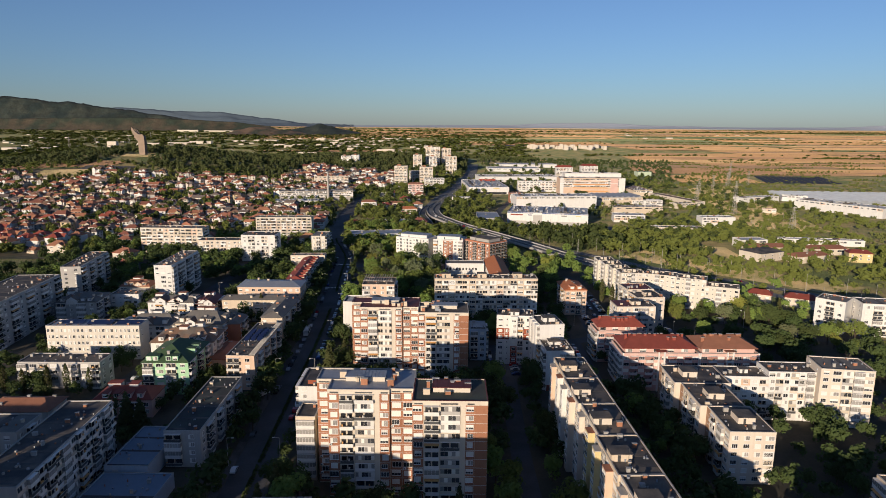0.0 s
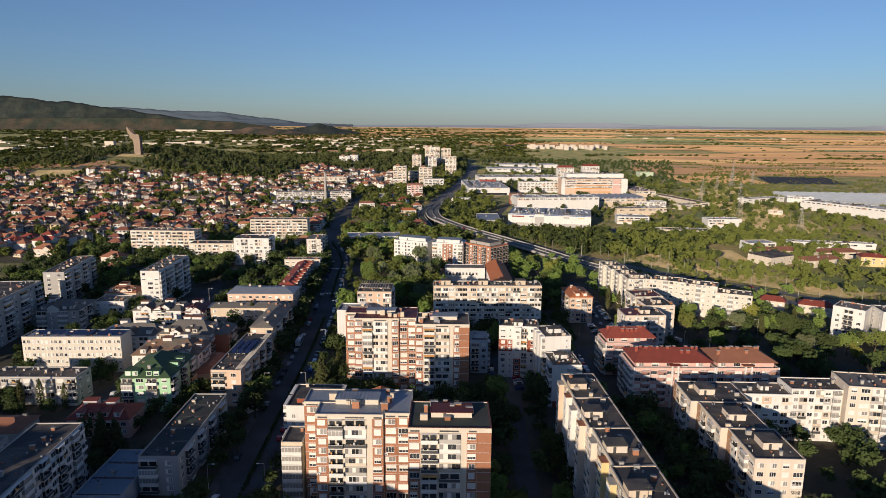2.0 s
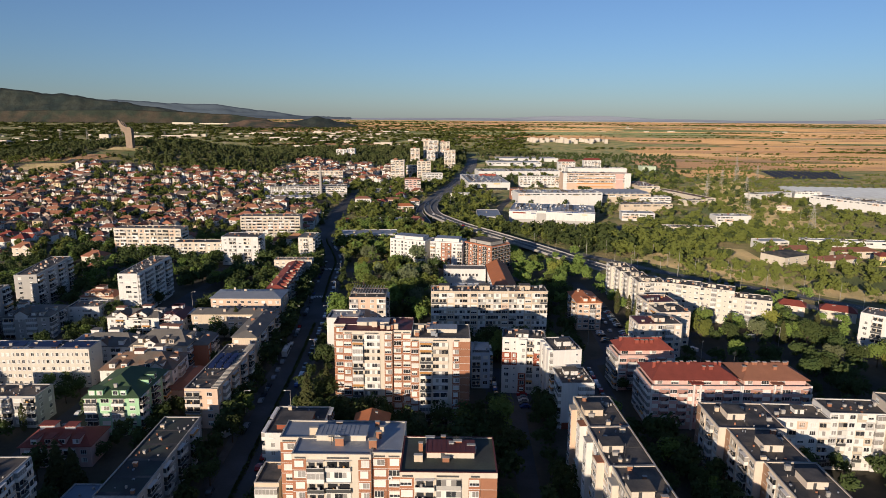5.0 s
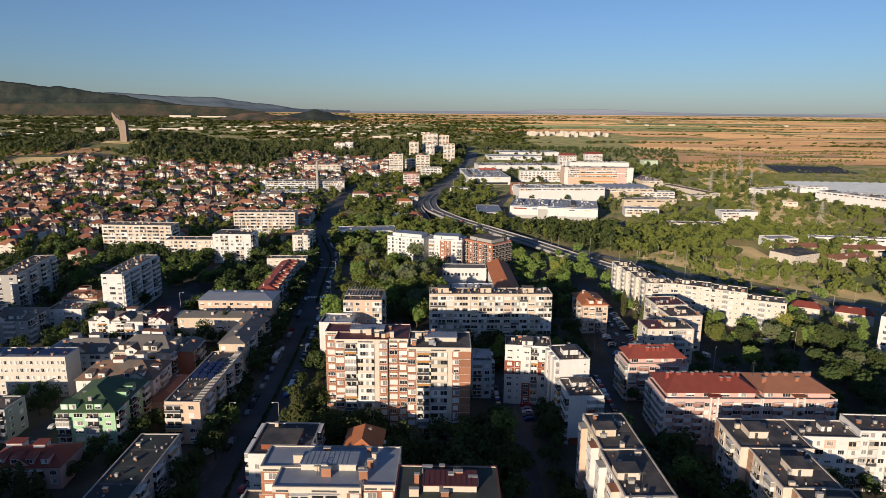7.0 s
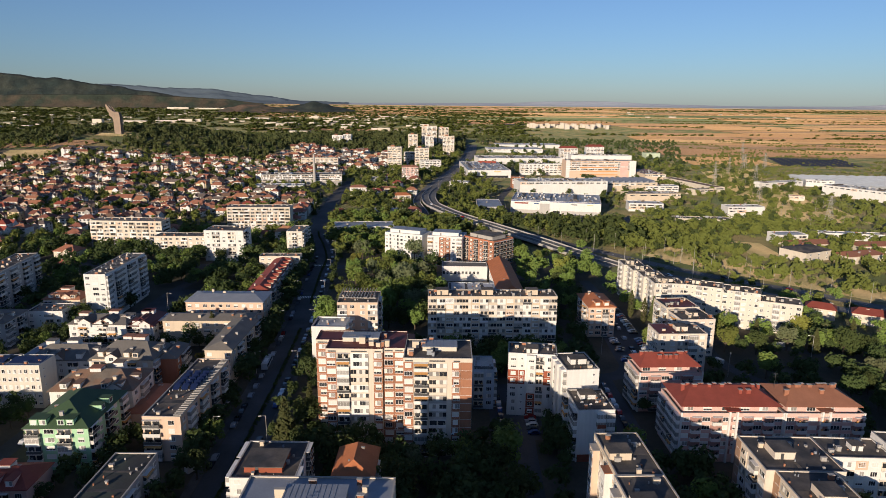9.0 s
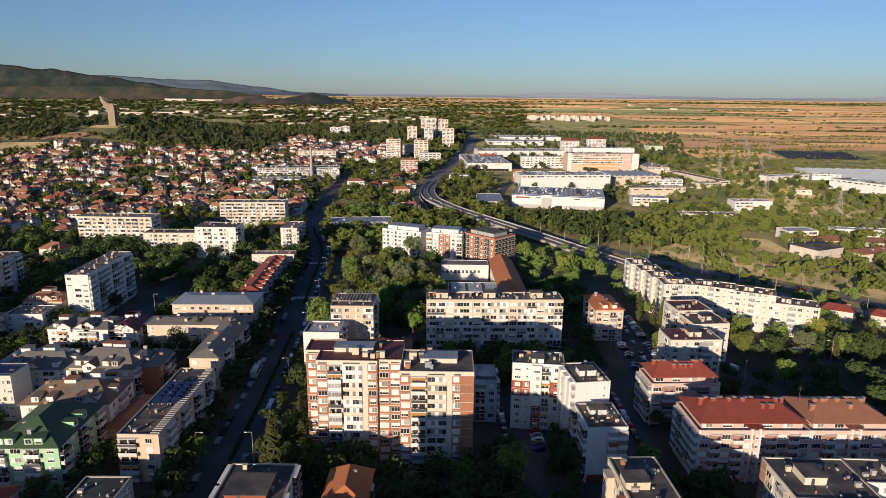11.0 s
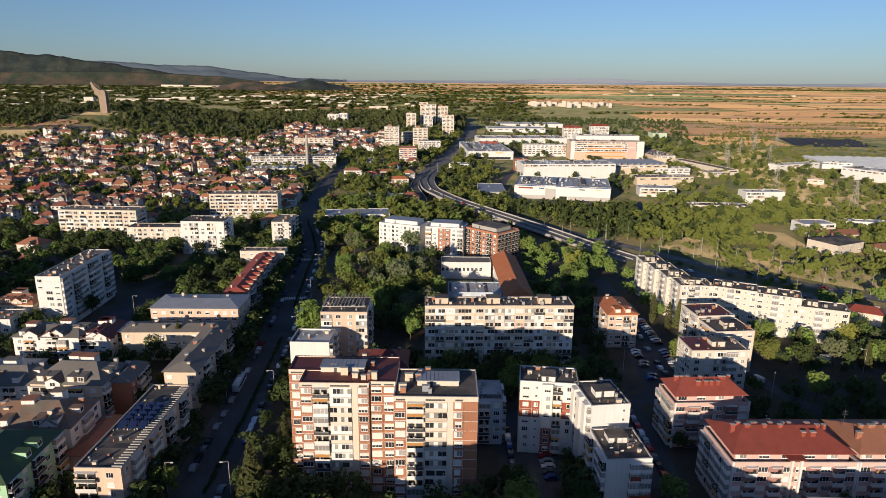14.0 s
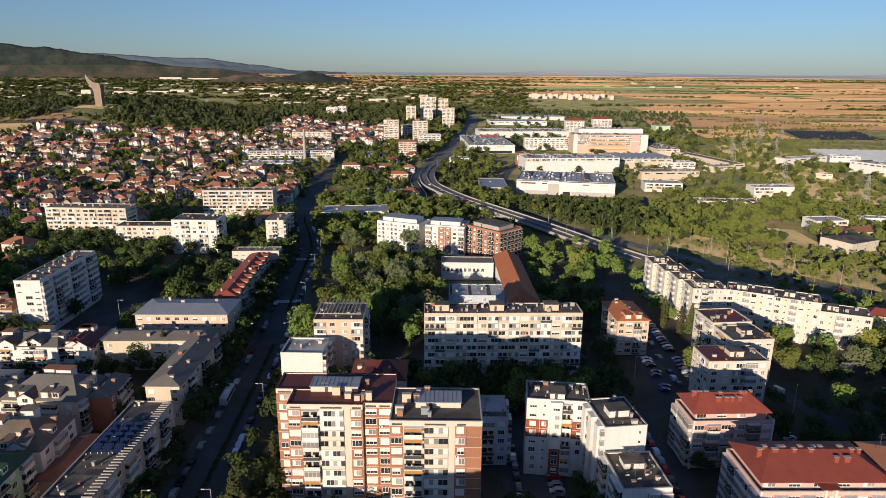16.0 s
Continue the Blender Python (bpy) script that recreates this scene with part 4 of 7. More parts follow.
draped("dry_slope", "dry tan slope below the monument", -720, 1070, -630, 1130, "drygrass", 0.9, 15)
draped("dry_slope", "paved terraces on the way to the monument", -660, 1130, -570, 1160, "paving", 0.9, 15)
draped("dry_slope", "dry grass round the foot of the monument", -640, 1240, -575, 1270, "drygrass", 0.9, 15)
for x0, y0, w_, d_ in ((-720, 1070, 90, 60), (-660, 1130, 90, 30), (-640, 1240, 65, 30)):
    LOTS.append((Matrix.Identity(4), x0, y0, w_, d_))

# ---- towers with brick bays ----
def tower(dx, dy, dz, left_roof, right_roof, label, plain=False):
    """A stepped thirteen-storey slab of two wings: brick window bays, open balconies and glazed loggias."""
    ob = thing("apartment_tower", label, "apartment building", dx, dy, 0, 0, "brick and cream towers")
    H = 35.0 + dz
    z0 = H - 1.3 - 12 * 2.78
    for bx, by, W, D, rf in ((-40.2, 181, 23.2, 9.0, left_roof), (-35.5, 173.2, 18.5, 7.8, left_roof), (-17.0, 174.2, 7.2, 15.8, left_roof), (-9.8, 166.0, 21.7, 16.2, right_roof)):
        body(ob, W, D, H, "wall_cream", rf, 0.3, bx, by, cap="roof_darkred" if rf in ("bitumen_green", "roof_darkred") else "concrete")
    fh = 2.78
    if plain:
        return ob
    facade(ob, (-40.2, 181, 0), 0, 4.6, [("k", 4.6)], 12, z0, fh)
    facade(ob, (-35.5, 173.2, 0), 0, 18.5, [("k", 3.4), ("b", 4.4), ("l", 6.1), (".", 1.6), ("k", 3.0)], 12, z0, fh)
    facade(ob, (-17.0, 174.2, 0), 0, 7.2, [("k", 3.7), ("k", 3.5)], 12, z0, fh)
    facade(ob, (-9.8, 166.0, 0), 0, 21.7, [("k", 3.2), ("b", 4.8), ("l", 5.8), (".", 1.5), ("k", 2.7), ("K", 3.7)], 12, z0, fh)
    for sx, sy, sw in ((-39.6, 181, 3.4), (-34.8, 173.2, 2.6), (-27.3, 173.2, 5.2), (-19.6, 173.2, 2.2), (-16.4, 174.2, 2.6), (-13, 174.2, 2.6), (-9.2, 166, 2.4), (-1.6, 166, 5.0), (6.0, 166, 2.0)):
        bm = bmesh.new()
        box(bm, sx, sy - 0.03, H - 1.15, sx + sw, sy + 0.02, H - 0.7)
        part("attic_vent", bm, "rail", ob)
    for k, (px, py, w, d, rf) in enumerate(((-31, 180, 12, 5, "roof_metal"), (-4, 172.5, 11, 5.5, "roof_darkred" if left_roof == "roof_metal" else "roof_metal"))):
        stair_head(ob, px, py, w, d, H - 0.3, H + 1.2, "wall_cream", rf, True)
    r = random.Random(int(dy) + 5)
    for i in range(18):
        cx, cy = (r.uniform(-34, -12), r.uniform(175.5, 188)) if i % 2 else (r.uniform(-8, 10), r.uniform(168, 180.5))
        chimney_on(ob, cx, cy, r.uniform(0.8, 2.2), r.uniform(0.6, 1.0), H - 0.3, H + r.uniform(0.8, 2.0), r.choice(("brick", "brick", "wall_sand", "roof_metal")))
    return ob

# Unseen tower, added and raised so its shadow falls on the next one.
tower(-7.0, -91.6, 4.0, "roof_metal", "bitumen", "unseen plain tower below the flight, added to cast shade", True)
tower(0, 0, 0, "roof_metal", "bitumen_green", "cream and brick panel apartment tower with grey metal roof")
tower(-2.9, 91.4, -1.3, "roof_darkred", "bitumen", "cream and brick panel apartment tower with dark red roof")

# ---- blocks east of the avenue ----
block("pale blue apartment house with red balconies", 11, 290, 0, 7.7, 13, 15.9, 5, front="bw", right="bwb", wall="wall_paleblue", roof="roof_white", chimneys=2)
block("cream apartment block with an open-beam roof", -48.5, 345, 1, 18.3, 18, 23.5, 8, front="lwwl", right="wbbw", wall="wall_peach", roof="bitumen_worn")
block("long cream panel block of nine storeys", -7.3, 339, 2, 57.3, 10.5, 28.7, 9, front="llWllWlllWllWll", right="s.", wall="wall_sand", roof="bitumen_worn", chimneys=20, patch=0.12, pents=((4, 3, 5, 4, 2.3), (24, 3, 5, 4, 2.3), (44, 3, 5, 4, 2.3)))
block("new white apartment building, seven storeys", -44.4, 529, -22, 30, 17, 19, 6, front="wtwtwwtwtw", left="..", wall="wall_white", roof="roof_metal", chimneys=3, pents=((3, 3, 24, 11, 2.4),), pentmat="wall_white")
block("new apartment building with brick-red balconies", -12.8, 517.7, -12, 25.3, 18, 19, 6, front="bwxxwb", wall="wall_white", roof="roof_metal", chimneys=3, pents=((3, 3, 19, 11, 2.4),), pentmat="wall_white")
block("unfinished brick apartment building shell", 13.6, 518.8, -45, 27.7, 21, 19, 6, front="rxrxrx", right="rrr", wall="wall_brickred", roof="bitumen_worn", chimneys=3, pents=((3, 3, 21, 14, 2.4),), pentmat="concrete")
ob = block("white and maroon panel block with balconies", 23.2, 286, -6, 17.5, 11, 24.3, 0, wall="wall_white", roof="bitumen_worn", chimneys=8, pents=((6.5, 0.5, 4, 4.5, 1.9),))
for k in range(8):
    red = k in (4, 5)
    facade(ob, (0, 0, 0), 0, 17.5, [("x" if red else "w", 3.9), ("x" if red else "s", 2.3), (".", 0.5)], 1, 1.1 + k * 2.8, 2.8, "maroon")
    facade(ob, (6.7, -1.2, 0), 0, 3.2, [("x" if k < 3 else "w", 3.2)], 1, 1.1 + k * 2.8, 2.8, "maroon")
    facade(ob, (9.9, 0, 0), 0, 7.6, [("b", 2.8), ("x" if red else "w", 4.8)], 1, 1.1 + k * 2.8, 2.8, "maroon")
bm = bmesh.new()
box(bm, 6.7, -1.2, 0.0, 9.9, 0.02, 24.0)
part("bay", bm, "wall_white", ob)
facade(ob, (0, 11, 0), 270, 11, [(".", 2), ("K", 9)], 2, 12.3, 2.8, "maroon")
ob = block("white panel block with a dark roof", 41.6, 271, 8, 11.4, 15, 24.3, 8, front="..s", left="gbwg", wall="wall_white", roof="bitumen", chimneys=5, pents=((3, 5, 5.5, 4, 1.9),))
for k in range(3):
    bm = bmesh.new()
    box(bm, -1.6, 1.2 + k * 4.6, 0.0, 0.02, 3.6 + k * 4.6, 24.0)
    part("bay", bm, "wall_white", ob)
bm = bmesh.new()
box(bm, -0.06, -0.1, 9.5, 0.5, 0.02, 12.3)
part("band", bm, "maroon", ob)
ob = block("white panel block, lower part with aerials", 42.3, 254.5, 4, 12, 15, 18, 6, front="..gg", left="bwgb", wall="wall_white", roof="bitumen_worn", chimneys=6, pents=((3, 8, 5, 4, 1.6),))
for x0, z0, x1, z1 in ((6.2, 6.5, 12, 7.7), (6.2, 12.1, 9, 13.3), (0.5, 0, 6, 2.6)):
    bm = bmesh.new()
    box(bm, x0, -1.1 if x0 > 5 else -0.12, z0, x1, 0.02, z1)
    part("brick_panel", bm, "maroon", ob)
for q in range(4):
    dish(ob, 2.5 + q * 2.4, 4.5 - (q % 2) * 1.5, 17.7)
for i, (sy, ln, off) in enumerate(((100, 22, 0), (122, 21, 0.6), (143, 21, 0), (164, 21, 0.8), (185, 21, 0), (206, 20, 0.5))):
    ob = block("long cream slab block with balconies and dark roof", 45.3 - (sy - 100) * 0.042 + off, sy, 2.5, 12 - off, ln, 26, 9, left=[("w", 3.2), (".", 3.4), ("l", 4.2), ("w", 2.8), (".", 3.4), ("W", ln - 17)], front="s..", wall=("wall_cream", "wall_pale", "wall_sand")[i % 3], roof=("bitumen", "bitumen_worn")[i % 2], chimneys=5, pents=((0.3, 7, 5.5, 4.5, 2.0),), group="slab block sections", patch=0.1)
    for k, y0 in enumerate((ln - 6.6, ln - 17)):
        bm = bmesh.new()
        shell(bm, -1.9, y0, 0.02, y0 + 3.4, ((0, 0.0), (0, 24.6), (0.12, 24.6), (0.12, 24.75)))
        bay = part("bay", bm, [("wall_white", "wall_pale", "wall_yellow", "wall_peach")[(i * 3 + k) % 4], "roof_brown" if k else "concrete"], ob)
        facade(ob, (-1.9, y0 + 3.4, 0), 270, 3.4, [("W", 3.4)], 8, 2.0, 2.8)
for i, (bx, by, w, d) in enumerate(((89.5, 183, 14.5, 19), (87.5, 202, 15.5, 20), (85.5, 222, 21, 18))):
    ob = block("cream stepped apartment block with a black roof", bx, by, -1, w, d, 18, 6, front="wwwW" if i == 0 else "", left="wlwbW", wall="wall_pale", roof="bitumen", chimneys=4, pents=((5, 6, 5.5, 6, 2.2),), group="stepped block", patch=0.08)
    for y0, m in ((d - 3.0, "wall_brown"),):
        bm = bmesh.new()
        box(bm, -0.12, y0, 0, 0.02, d - 0.1, 17.6)
        part("wall_strip", bm, m, ob)
block("cream row apartment block behind the stepped one", 106.5, 229, -2, 17.5, 11, 18, 6, patch=0.16, front="Wlwwl", wall="wall_white", roof="bitumen_worn", chimneys=5, pents=((8, 4, 3, 3, 1.6),))
block("cream row apartment block with glazed loggias", 124, 229, -2, 20, 11, 20, 7, patch=0.16, front="WlwlwgW", left="s", wall="wall_white", roof="bitumen_worn", chimneys=4)
block("tall cream apartment block with grey roof", 141.5, 225, -8, 19, 14, 23, 8, front="wWlgW", left="ws", wall="wall_pale", roof="roof_grey", chimneys=2)
def pink(label, x, y, rot, W, D, H, roof, chimneys, stairs, left="", front=None):
    """Pink flats: rose panels between the windows, white balconies, pairs of white piers at the stair bays."""
    ob = attic_block(label, x, y, rot, W, D, H, 5, front or "WoWoWWoWoW"[:max(5, int(W / 3.3))], left, "", "wall_pink", roof, chimneys=chimneys)
    for fl in range(5):
        bm = bmesh.new()
        box(bm, 0.4, -0.018, H - 0.9 - (fl + 1) * 2.8 + 0.75, W - 0.4, 0.02, H - 0.9 - (fl + 1) * 2.8 + 2.3)
        part("rose_panel", bm, "wall_rose", ob)
    for sx in stairs:
        for q in (0, 2.4):
            bm = bmesh.new()
            box(bm, sx + q, -0.75, 0, sx + q + 0.55, 0.05, H + 0.9)
            part("pier", bm, "wall_white", ob)
        bm = bmesh.new()
        box(bm, sx - 0.8, -0.9, H + 0.9, sx + 3.7, 4.5, H + 1.1)
        part("stair_roof", bm, roof, ob)
    for px in (0.0, W - 0.5):
        bm = bmesh.new()
        box(bm, px, -0.4, 0, px + 0.5, 0.05, H + 0.25)
        part("pier", bm, "wall_white", ob)
    return ob
pink("pink apartment building with a red hipped roof", 75, 255.5, 1, 33, 18, 17, "roof_red", 15, (15.2,), "gbgbg")
pink("pink apartment building with a brown hipped roof", 108.2, 256.1, 1, 25.6, 18, 17, "roof_brown", 11, (11.5,))
pink("pink apartment building with terraces and red roof", 72, 289.5, 3, 24, 13, 15.5, "roof_red", 11, (), "bgb", "WbWWbW")
ob = block("cream panel block, lower section", 90.5, 325, 3, 21, 13, 17.6, 6, front="wwlbw", left="wwlw", wall="wall_pale", roof="bitumen", chimneys=4, pents=((9, 4, 5, 4, 2.0),))
bm = bmesh.new()
box(bm, 0.5, 0.5, 17.3, 8.5, 12.5, 17.75)
part("roof_sheet", bm, "roof_darkred", ob)
block("cream panel block, middle section", 106.5, 343, 6, 16, 14, 17.8, 6, left="wbw", front="swww", wall="wall_pale", roof="bitumen", chimneys=4, pents=((6, 5, 4, 4, 1.8),))
block("cream panel block, rear section with red roof", 105, 358, 6, 16, 15, 18.6, 6, left="wbwb", front="sww.", wall="wall_cream", roof="roof_darkred", chimneys=5)
for k in range(4):
    block("white slab block, stepped western wing", 105 + k * 1.9, 434 - k * 13, 0, 12, 13, 20, 7, left="wWgs", front="s..." if k < 3 else "wbw", wall="wall_ivory", roof="bitumen_worn", chimneys=3, pents=((3, 4, 4, 3.5, 1.8),), group="white slab block")
for i, (px, py, rot, ln, h) in enumerate(((113, 395, -4, 13, 20), (125.5, 394.5, -25, 19, 20), (142.7, 386.3, -25, 18, 19.5), (158, 379, -22, 20, 16))):
    block("white slab block with small windows", px, py, rot, ln, 12, h, 7 if h > 17 else 5, front="wsgwsw", right="s.", wall="wall_ivory", roof="bitumen_worn", chimneys=6, pents=((4, 4, 4, 3.5, 1.8),), group="white slab block", patch=0.06)
block("small cream apartment house with orange tiled roof", 70.5, 367.5, 3, 13, 22, 15.4, 5, front="wWbw", left="wbwbw", wall="wall_peach", roof="roof_tile", chimneys=6, hip=(2.4, 0.8), dormers=2)
block("white apartment block with grey bands", 207, 345, -45, 15, 14, 18.5, 6, front="wbw", left="ww", wall="wall_white", roof="roof_grey", chimneys=3)
block("white apartment block with an orange stripe", 226, 333, -10, 26, 14, 18.5, 6, front="wblwk", left="ww", wall="wall_white", roof="roof_grey", chimneys=3)

# ---- blocks west of the avenue ----
block("tall cream panel block with balconies facing the yard", -183, 381, 2, 11, 47, 25.3, 8, front="wWw", right="gwbgwbgwbg", wall="wall_white", roof="roof_grey", chimneys=12)
block("panel block with dark balconies", -246, 388, 10, 12, 50, 22, 7, front="ww", right="bwbwbwb", wall="wall_grey", roof="bitumen", chimneys=8)
block("grey panel block beside cypresses", -246, 290, 6, 24, 68, 24, 8, front="bwbw", right="bwbwbwbwb", wall="wall_grey", roof="bitumen", chimneys=8)
block("cream public building with solar panels on the roof", -191.5, 285, 2, 44, 10.5, 17, 5, front="wwwwwwwwwwwwwwwwwwwwww", right="s.", wall="wall_ivory", roof="roof_metal", chimneys=6, fh=3.1, cap="roof_metal")
block("low cream block behind cypresses", -183, 251, 1, 35, 11, 12, 4, front="bWbWwbWb", right="ww", wall="wall_grey", roof="bitumen_worn", chimneys=6)
block("long grey block with a row of balconies", -125, 143, 3, 14.5, 53, 20, 7, right="lblblglblblbl", front="w.", wall="wall_grey", roof="bitumen", chimneys=8)
block("low panel block along the avenue", -93, 189, 1, 12, 46, 13, 4, front="bw", right="wbwbwbwbw", wall="wall_grey", roof="bitumen_green", chimneys=5)
block("panel block with solar collectors", -94, 252, 0, 12, 46, 15.5, 5, front="bw", right="wbwbwbwbw", wall="wall_peach", roof="bitumen_worn", chimneys=5)
block("cream corner block with grey hipped roof", -96, 310, 0, 11, 37, 14.4, 4, front="w.w", right="wbwbwb", wall="wall_sand", roof="roof_grey", chimneys=6, hip=(2.2, 0.8))
block("cream block with grey roof and white chimneys", -130, 349, 2, 40, 11, 12.6, 4, front="w.wwWww.w", wall="wall_sand", roof="roof_grey", chimneys=6, hip=(1.6, 0.7))
block("cream office building with pale metal roof", -128, 371, 1, 38, 18, 14.7, 4, front="wwwwwwwwww", right="www", wall="wall_peach", roof="roof_metal", chimneys=3, hip=(1.6, 0.7))
row_flats = block("row of flats with red tiled roof", -106, 400, 3, 11, 71, 12, 4, right="wbwbwbwbwbw", wall="wall_sand", roof="roof_red", chimneys=8, hip=(2.2, 0.6))
for k in range(9):                       # small gabled dormers towards the avenue
    bm = bmesh.new()
    y0 = 4 + k * 7.4
    P = [(8.2, y0, 12.1), (11.3, y0, 12.1), (11.3, y0, 13.0), (8.2, y0, 13.0)]
    v = [bm.verts.new(q) for q in P] + [bm.verts.new((q[0], q[1] + 2.6, q[2])) for q in P] + [bm.verts.new((11.3, y0 + 1.3, 14.1)), bm.verts.new((7.2, y0 + 1.3, 14.1))]
    for f in ((0, 1, 2, 3), (5, 4, 7, 6), (1, 5, 6, 8, 2)):
        bm.faces.new([v[q] for q in f])
    for f in ((3, 2, 8, 9), (6, 7, 9, 8)):
        bm.faces.new([v[q] for q in f]).material_index = 1
    part("dormer", bm, ["wall_sand", "roof_red"], row_flats)
block("cream block at the crossing", -120, 470, 3, 26, 9, 14, 4, front="wwwwww", wall="wall_cream", roof="roof_grey", chimneys=3)
block("stepped cream apartment block at the crossing", -115, 522, 0, 11.5, 24, 20, 6, front="wbw", right="bwbwb", wall="wall_ivory", roof="roof_grey", chimneys=3)
block("cream panel block among trees", -270, 545, -1, 55, 15, 22, 6, front="wlwlwwlwlww", right="w", wall="wall_cream", roof="roof_grey", chimneys=10)
block("low cream panel block", -210, 519, 2, 38, 13, 16, 4, front="wlwwlwwl", wall="wall_cream", roof="bitumen", chimneys=4)
block("white panel block with bays", -171, 512, 0, 28, 18, 22, 7, front="wlwlw", right="bw", wall="wall_white", roof="bitumen", chimneys=6)
block("cream panel block of six storeys", -189, 613, 4, 54, 15, 22, 6, front="wlwlwlwlwlw", wall="wall_cream", roof="roof_grey", chimneys=8)

# ---- houses and small blocks near the avenue ----
block("white apartment house with red terrace walls", -55, 217, 0, 17, 18.5, 17, 6, front="w.bw", right="bwb", left="bb", wall="wall_white", roof="bitumen", chimneys=4, pents=((3, 3, 10, 9, 1.6),), pentmat="maroon")
block("narrow cream house with rounded balconies beside the tower", -47.5, 182, 0, 6.2, 10, 22, 7, front="g", left="gw", wall="wall_sand", roof="bitumen", chimneys=1)
block("small house with an orange tiled roof", -30, 226, 0, 11, 15, 12, 4, front="ww", right="wbw", left="ww", wall="wall_white", roof="roof_tile", chimneys=2, hip=(3.6, 0.55), name="house", category="house")
block("white cube-like house with a blank gable wall", -56.5, 327, -1, 14.5, 13, 18.5, 6, right="bwb", wall="wall_white", roof="roof_white", chimneys=2, parapet=0.6)
block("low house with a dark red hipped roof", -31, 318, 1, 18, 15, 13, 4, front="wWw", right="ww", wall="wall_peach", roof="roof_darkred", chimneys=4, hip=(3.6, 0.8), name="house", category="house", dormers=2)
block("white school gymnasium with tall windows", -2, 465, 0, 29, 12, 10, 1, front="tttttttttt..", wall="wall_white", roof="roof_grey", chimneys=0, z0=4.2, name="school_gym", category="school")
block("school wing with a red tiled roof and white gable", 30, 404, 1.5, 14, 76, 9.5, 2, front=".w.", left="wwwwwwwwwwww", wall="wall_white", roof="roof_tile", chimneys=2, hip=(5.0, 0.5), name="school_wing", category="school")
block("low school hall with pale blue metal roof", 2, 414, 0, 27, 17, 9, 2, front="wwww", wall="wall_paleblue", roof="roof_white", chimneys=2, name="school_hall", category="school")
block("mint green apartment house with green hipped roof", -127, 246, 2, 19, 25, 14.4, 5, front="bWbw", right="bwbwb", wall="wall_mint", roof="roof_green", chimneys=4, hip=(5.2, 0.9), dormers=6)
block("apartment house with brown hipped roof", -136, 273, 3, 28, 18, 13.5, 4, front="wbwbw", right="wbw", wall="wall_white", roof="roof_old", chimneys=6, hip=(4.2, 0.8), dormers=5, gables=1, mixed=("roof_grey", "roof_brown", "roof_old"))
block("pale apartment row with grey hipped roofs", -163, 303, 1, 25, 15, 12, 4, front="wbwbw", wall="wall_white", roof="roof_grey", chimneys=6, hip=(3.8, 0.7), dormers=4, gables=1, mixed=("roof_grey", "roof_brown", "roof_old"))
block("grey apartment house with ribbed hipped roof", -137, 302, -2, 24, 17, 13.5, 4, front="bwbw", right="bwbb", wall="wall_sand", roof="roof_grey", chimneys=4, hip=(4.4, 0.7), dormers=6, gables=1, mixed=("roof_grey", "roof_brown", "roof_old"))
block("brick-red plastered house wing", -113, 306, 4, 7, 15, 12, 4, right="wbb", wall="wall_brickred", roof="roof_grey", chimneys=3, hip=(2.0, 0.5))
block("white terraced apartment house", -170, 343, 0, 26, 15, 12.5, 4, front="wbwbbw", right="bb", wall="wall_white", roof="roof_grey", chimneys=6, hip=(2.4, 0.5), dormers=6, gables=3, mixed=("roof_grey", "roof_brown", "roof_darkred", "roof_old"))
block("white apartment house with dark red roof", -145, 345, 3, 12, 18, 11, 4, front="bw", right="wbb", wall="wall_white", roof="roof_darkred", chimneys=4, hip=(3.2, 0.5), dormers=2, gables=2)
block("white house with flat grey roof", -203, 364, 4, 17, 13, 11, 3, front="wsbw", right="ww", wall="wall_white", roof="roof_grey", chimneys=4)
block("cream house with red hipped roof", -207, 384, 0, 19, 13, 11, 3, front="bwbw", right="wb", wall="wall_sand", roof="roof_brown", chimneys=3, hip=(3, 0.7), dormers=4, gables=1)
block("grey apartment house with pitched roof", -222, 342, 6, 22, 20, 12, 4, front="bwbw", right="bwbw", wall="wall_grey", roof="roof_grey", chimneys=5, hip=(3.6, 0.7), dormers=5, gables=1, mixed=("roof_grey", "roof_brown", "roof_old"))
block("low building with blue metal roof", -177, 320, 2, 24, 16, 6, 1, front="w.w", wall="wall_white", roof="roof_metal", chimneys=1, hip=(1.4, 0.3), name="shed", category="shed")
block("low house with old red tiled roof", -110, 272, 3, 12, 22, 6, 2, right="www", wall="wall_peach", roof="roof_brown", chimneys=2, hip=(2.6, 0.6), name="house", category="house")
block("pink house with red tiled roof", -136, 224, 3, 22, 13, 7.5, 2, front="wbWbw", wall="wall_pink", roof="roof_red", chimneys=3, hip=(3.2, 0.8), name="house", category="house", dormers=4, gables=1)
block("blue sheet-metal hall roof beside the block", -108, 179, 0, 14, 27, 6, 1, front="w.", wall="wall_paleblue", roof="roof_blue", chimneys=1, name="hall", category="hall")
block("low flat-roofed garage building", -107, 154, 0, 22, 23, 5, 1, front="ww", wall="wall_paleblue", roof="roof_blue", chimneys=3, name="garage_block", category="garage")
block("old house with red roof under trees", -172, 214, 2, 24, 13, 7, 2, front="www", right="w", wall="wall_grey", roof="roof_brown", chimneys=3, hip=(2.6, 0.7), name="house", category="house")
block("grey flat-roofed apartment house", -160, 186, 2, 20, 14, 13, 4, front="wbw", right="wbw", wall="wall_grey", roof="roof_grey", chimneys=2)
block("white van workshop with grey roof", -52, 140, 3, 16, 13, 12, 4, front="wbw", wall="wall_white", roof="roof_metal", chimneys=3)
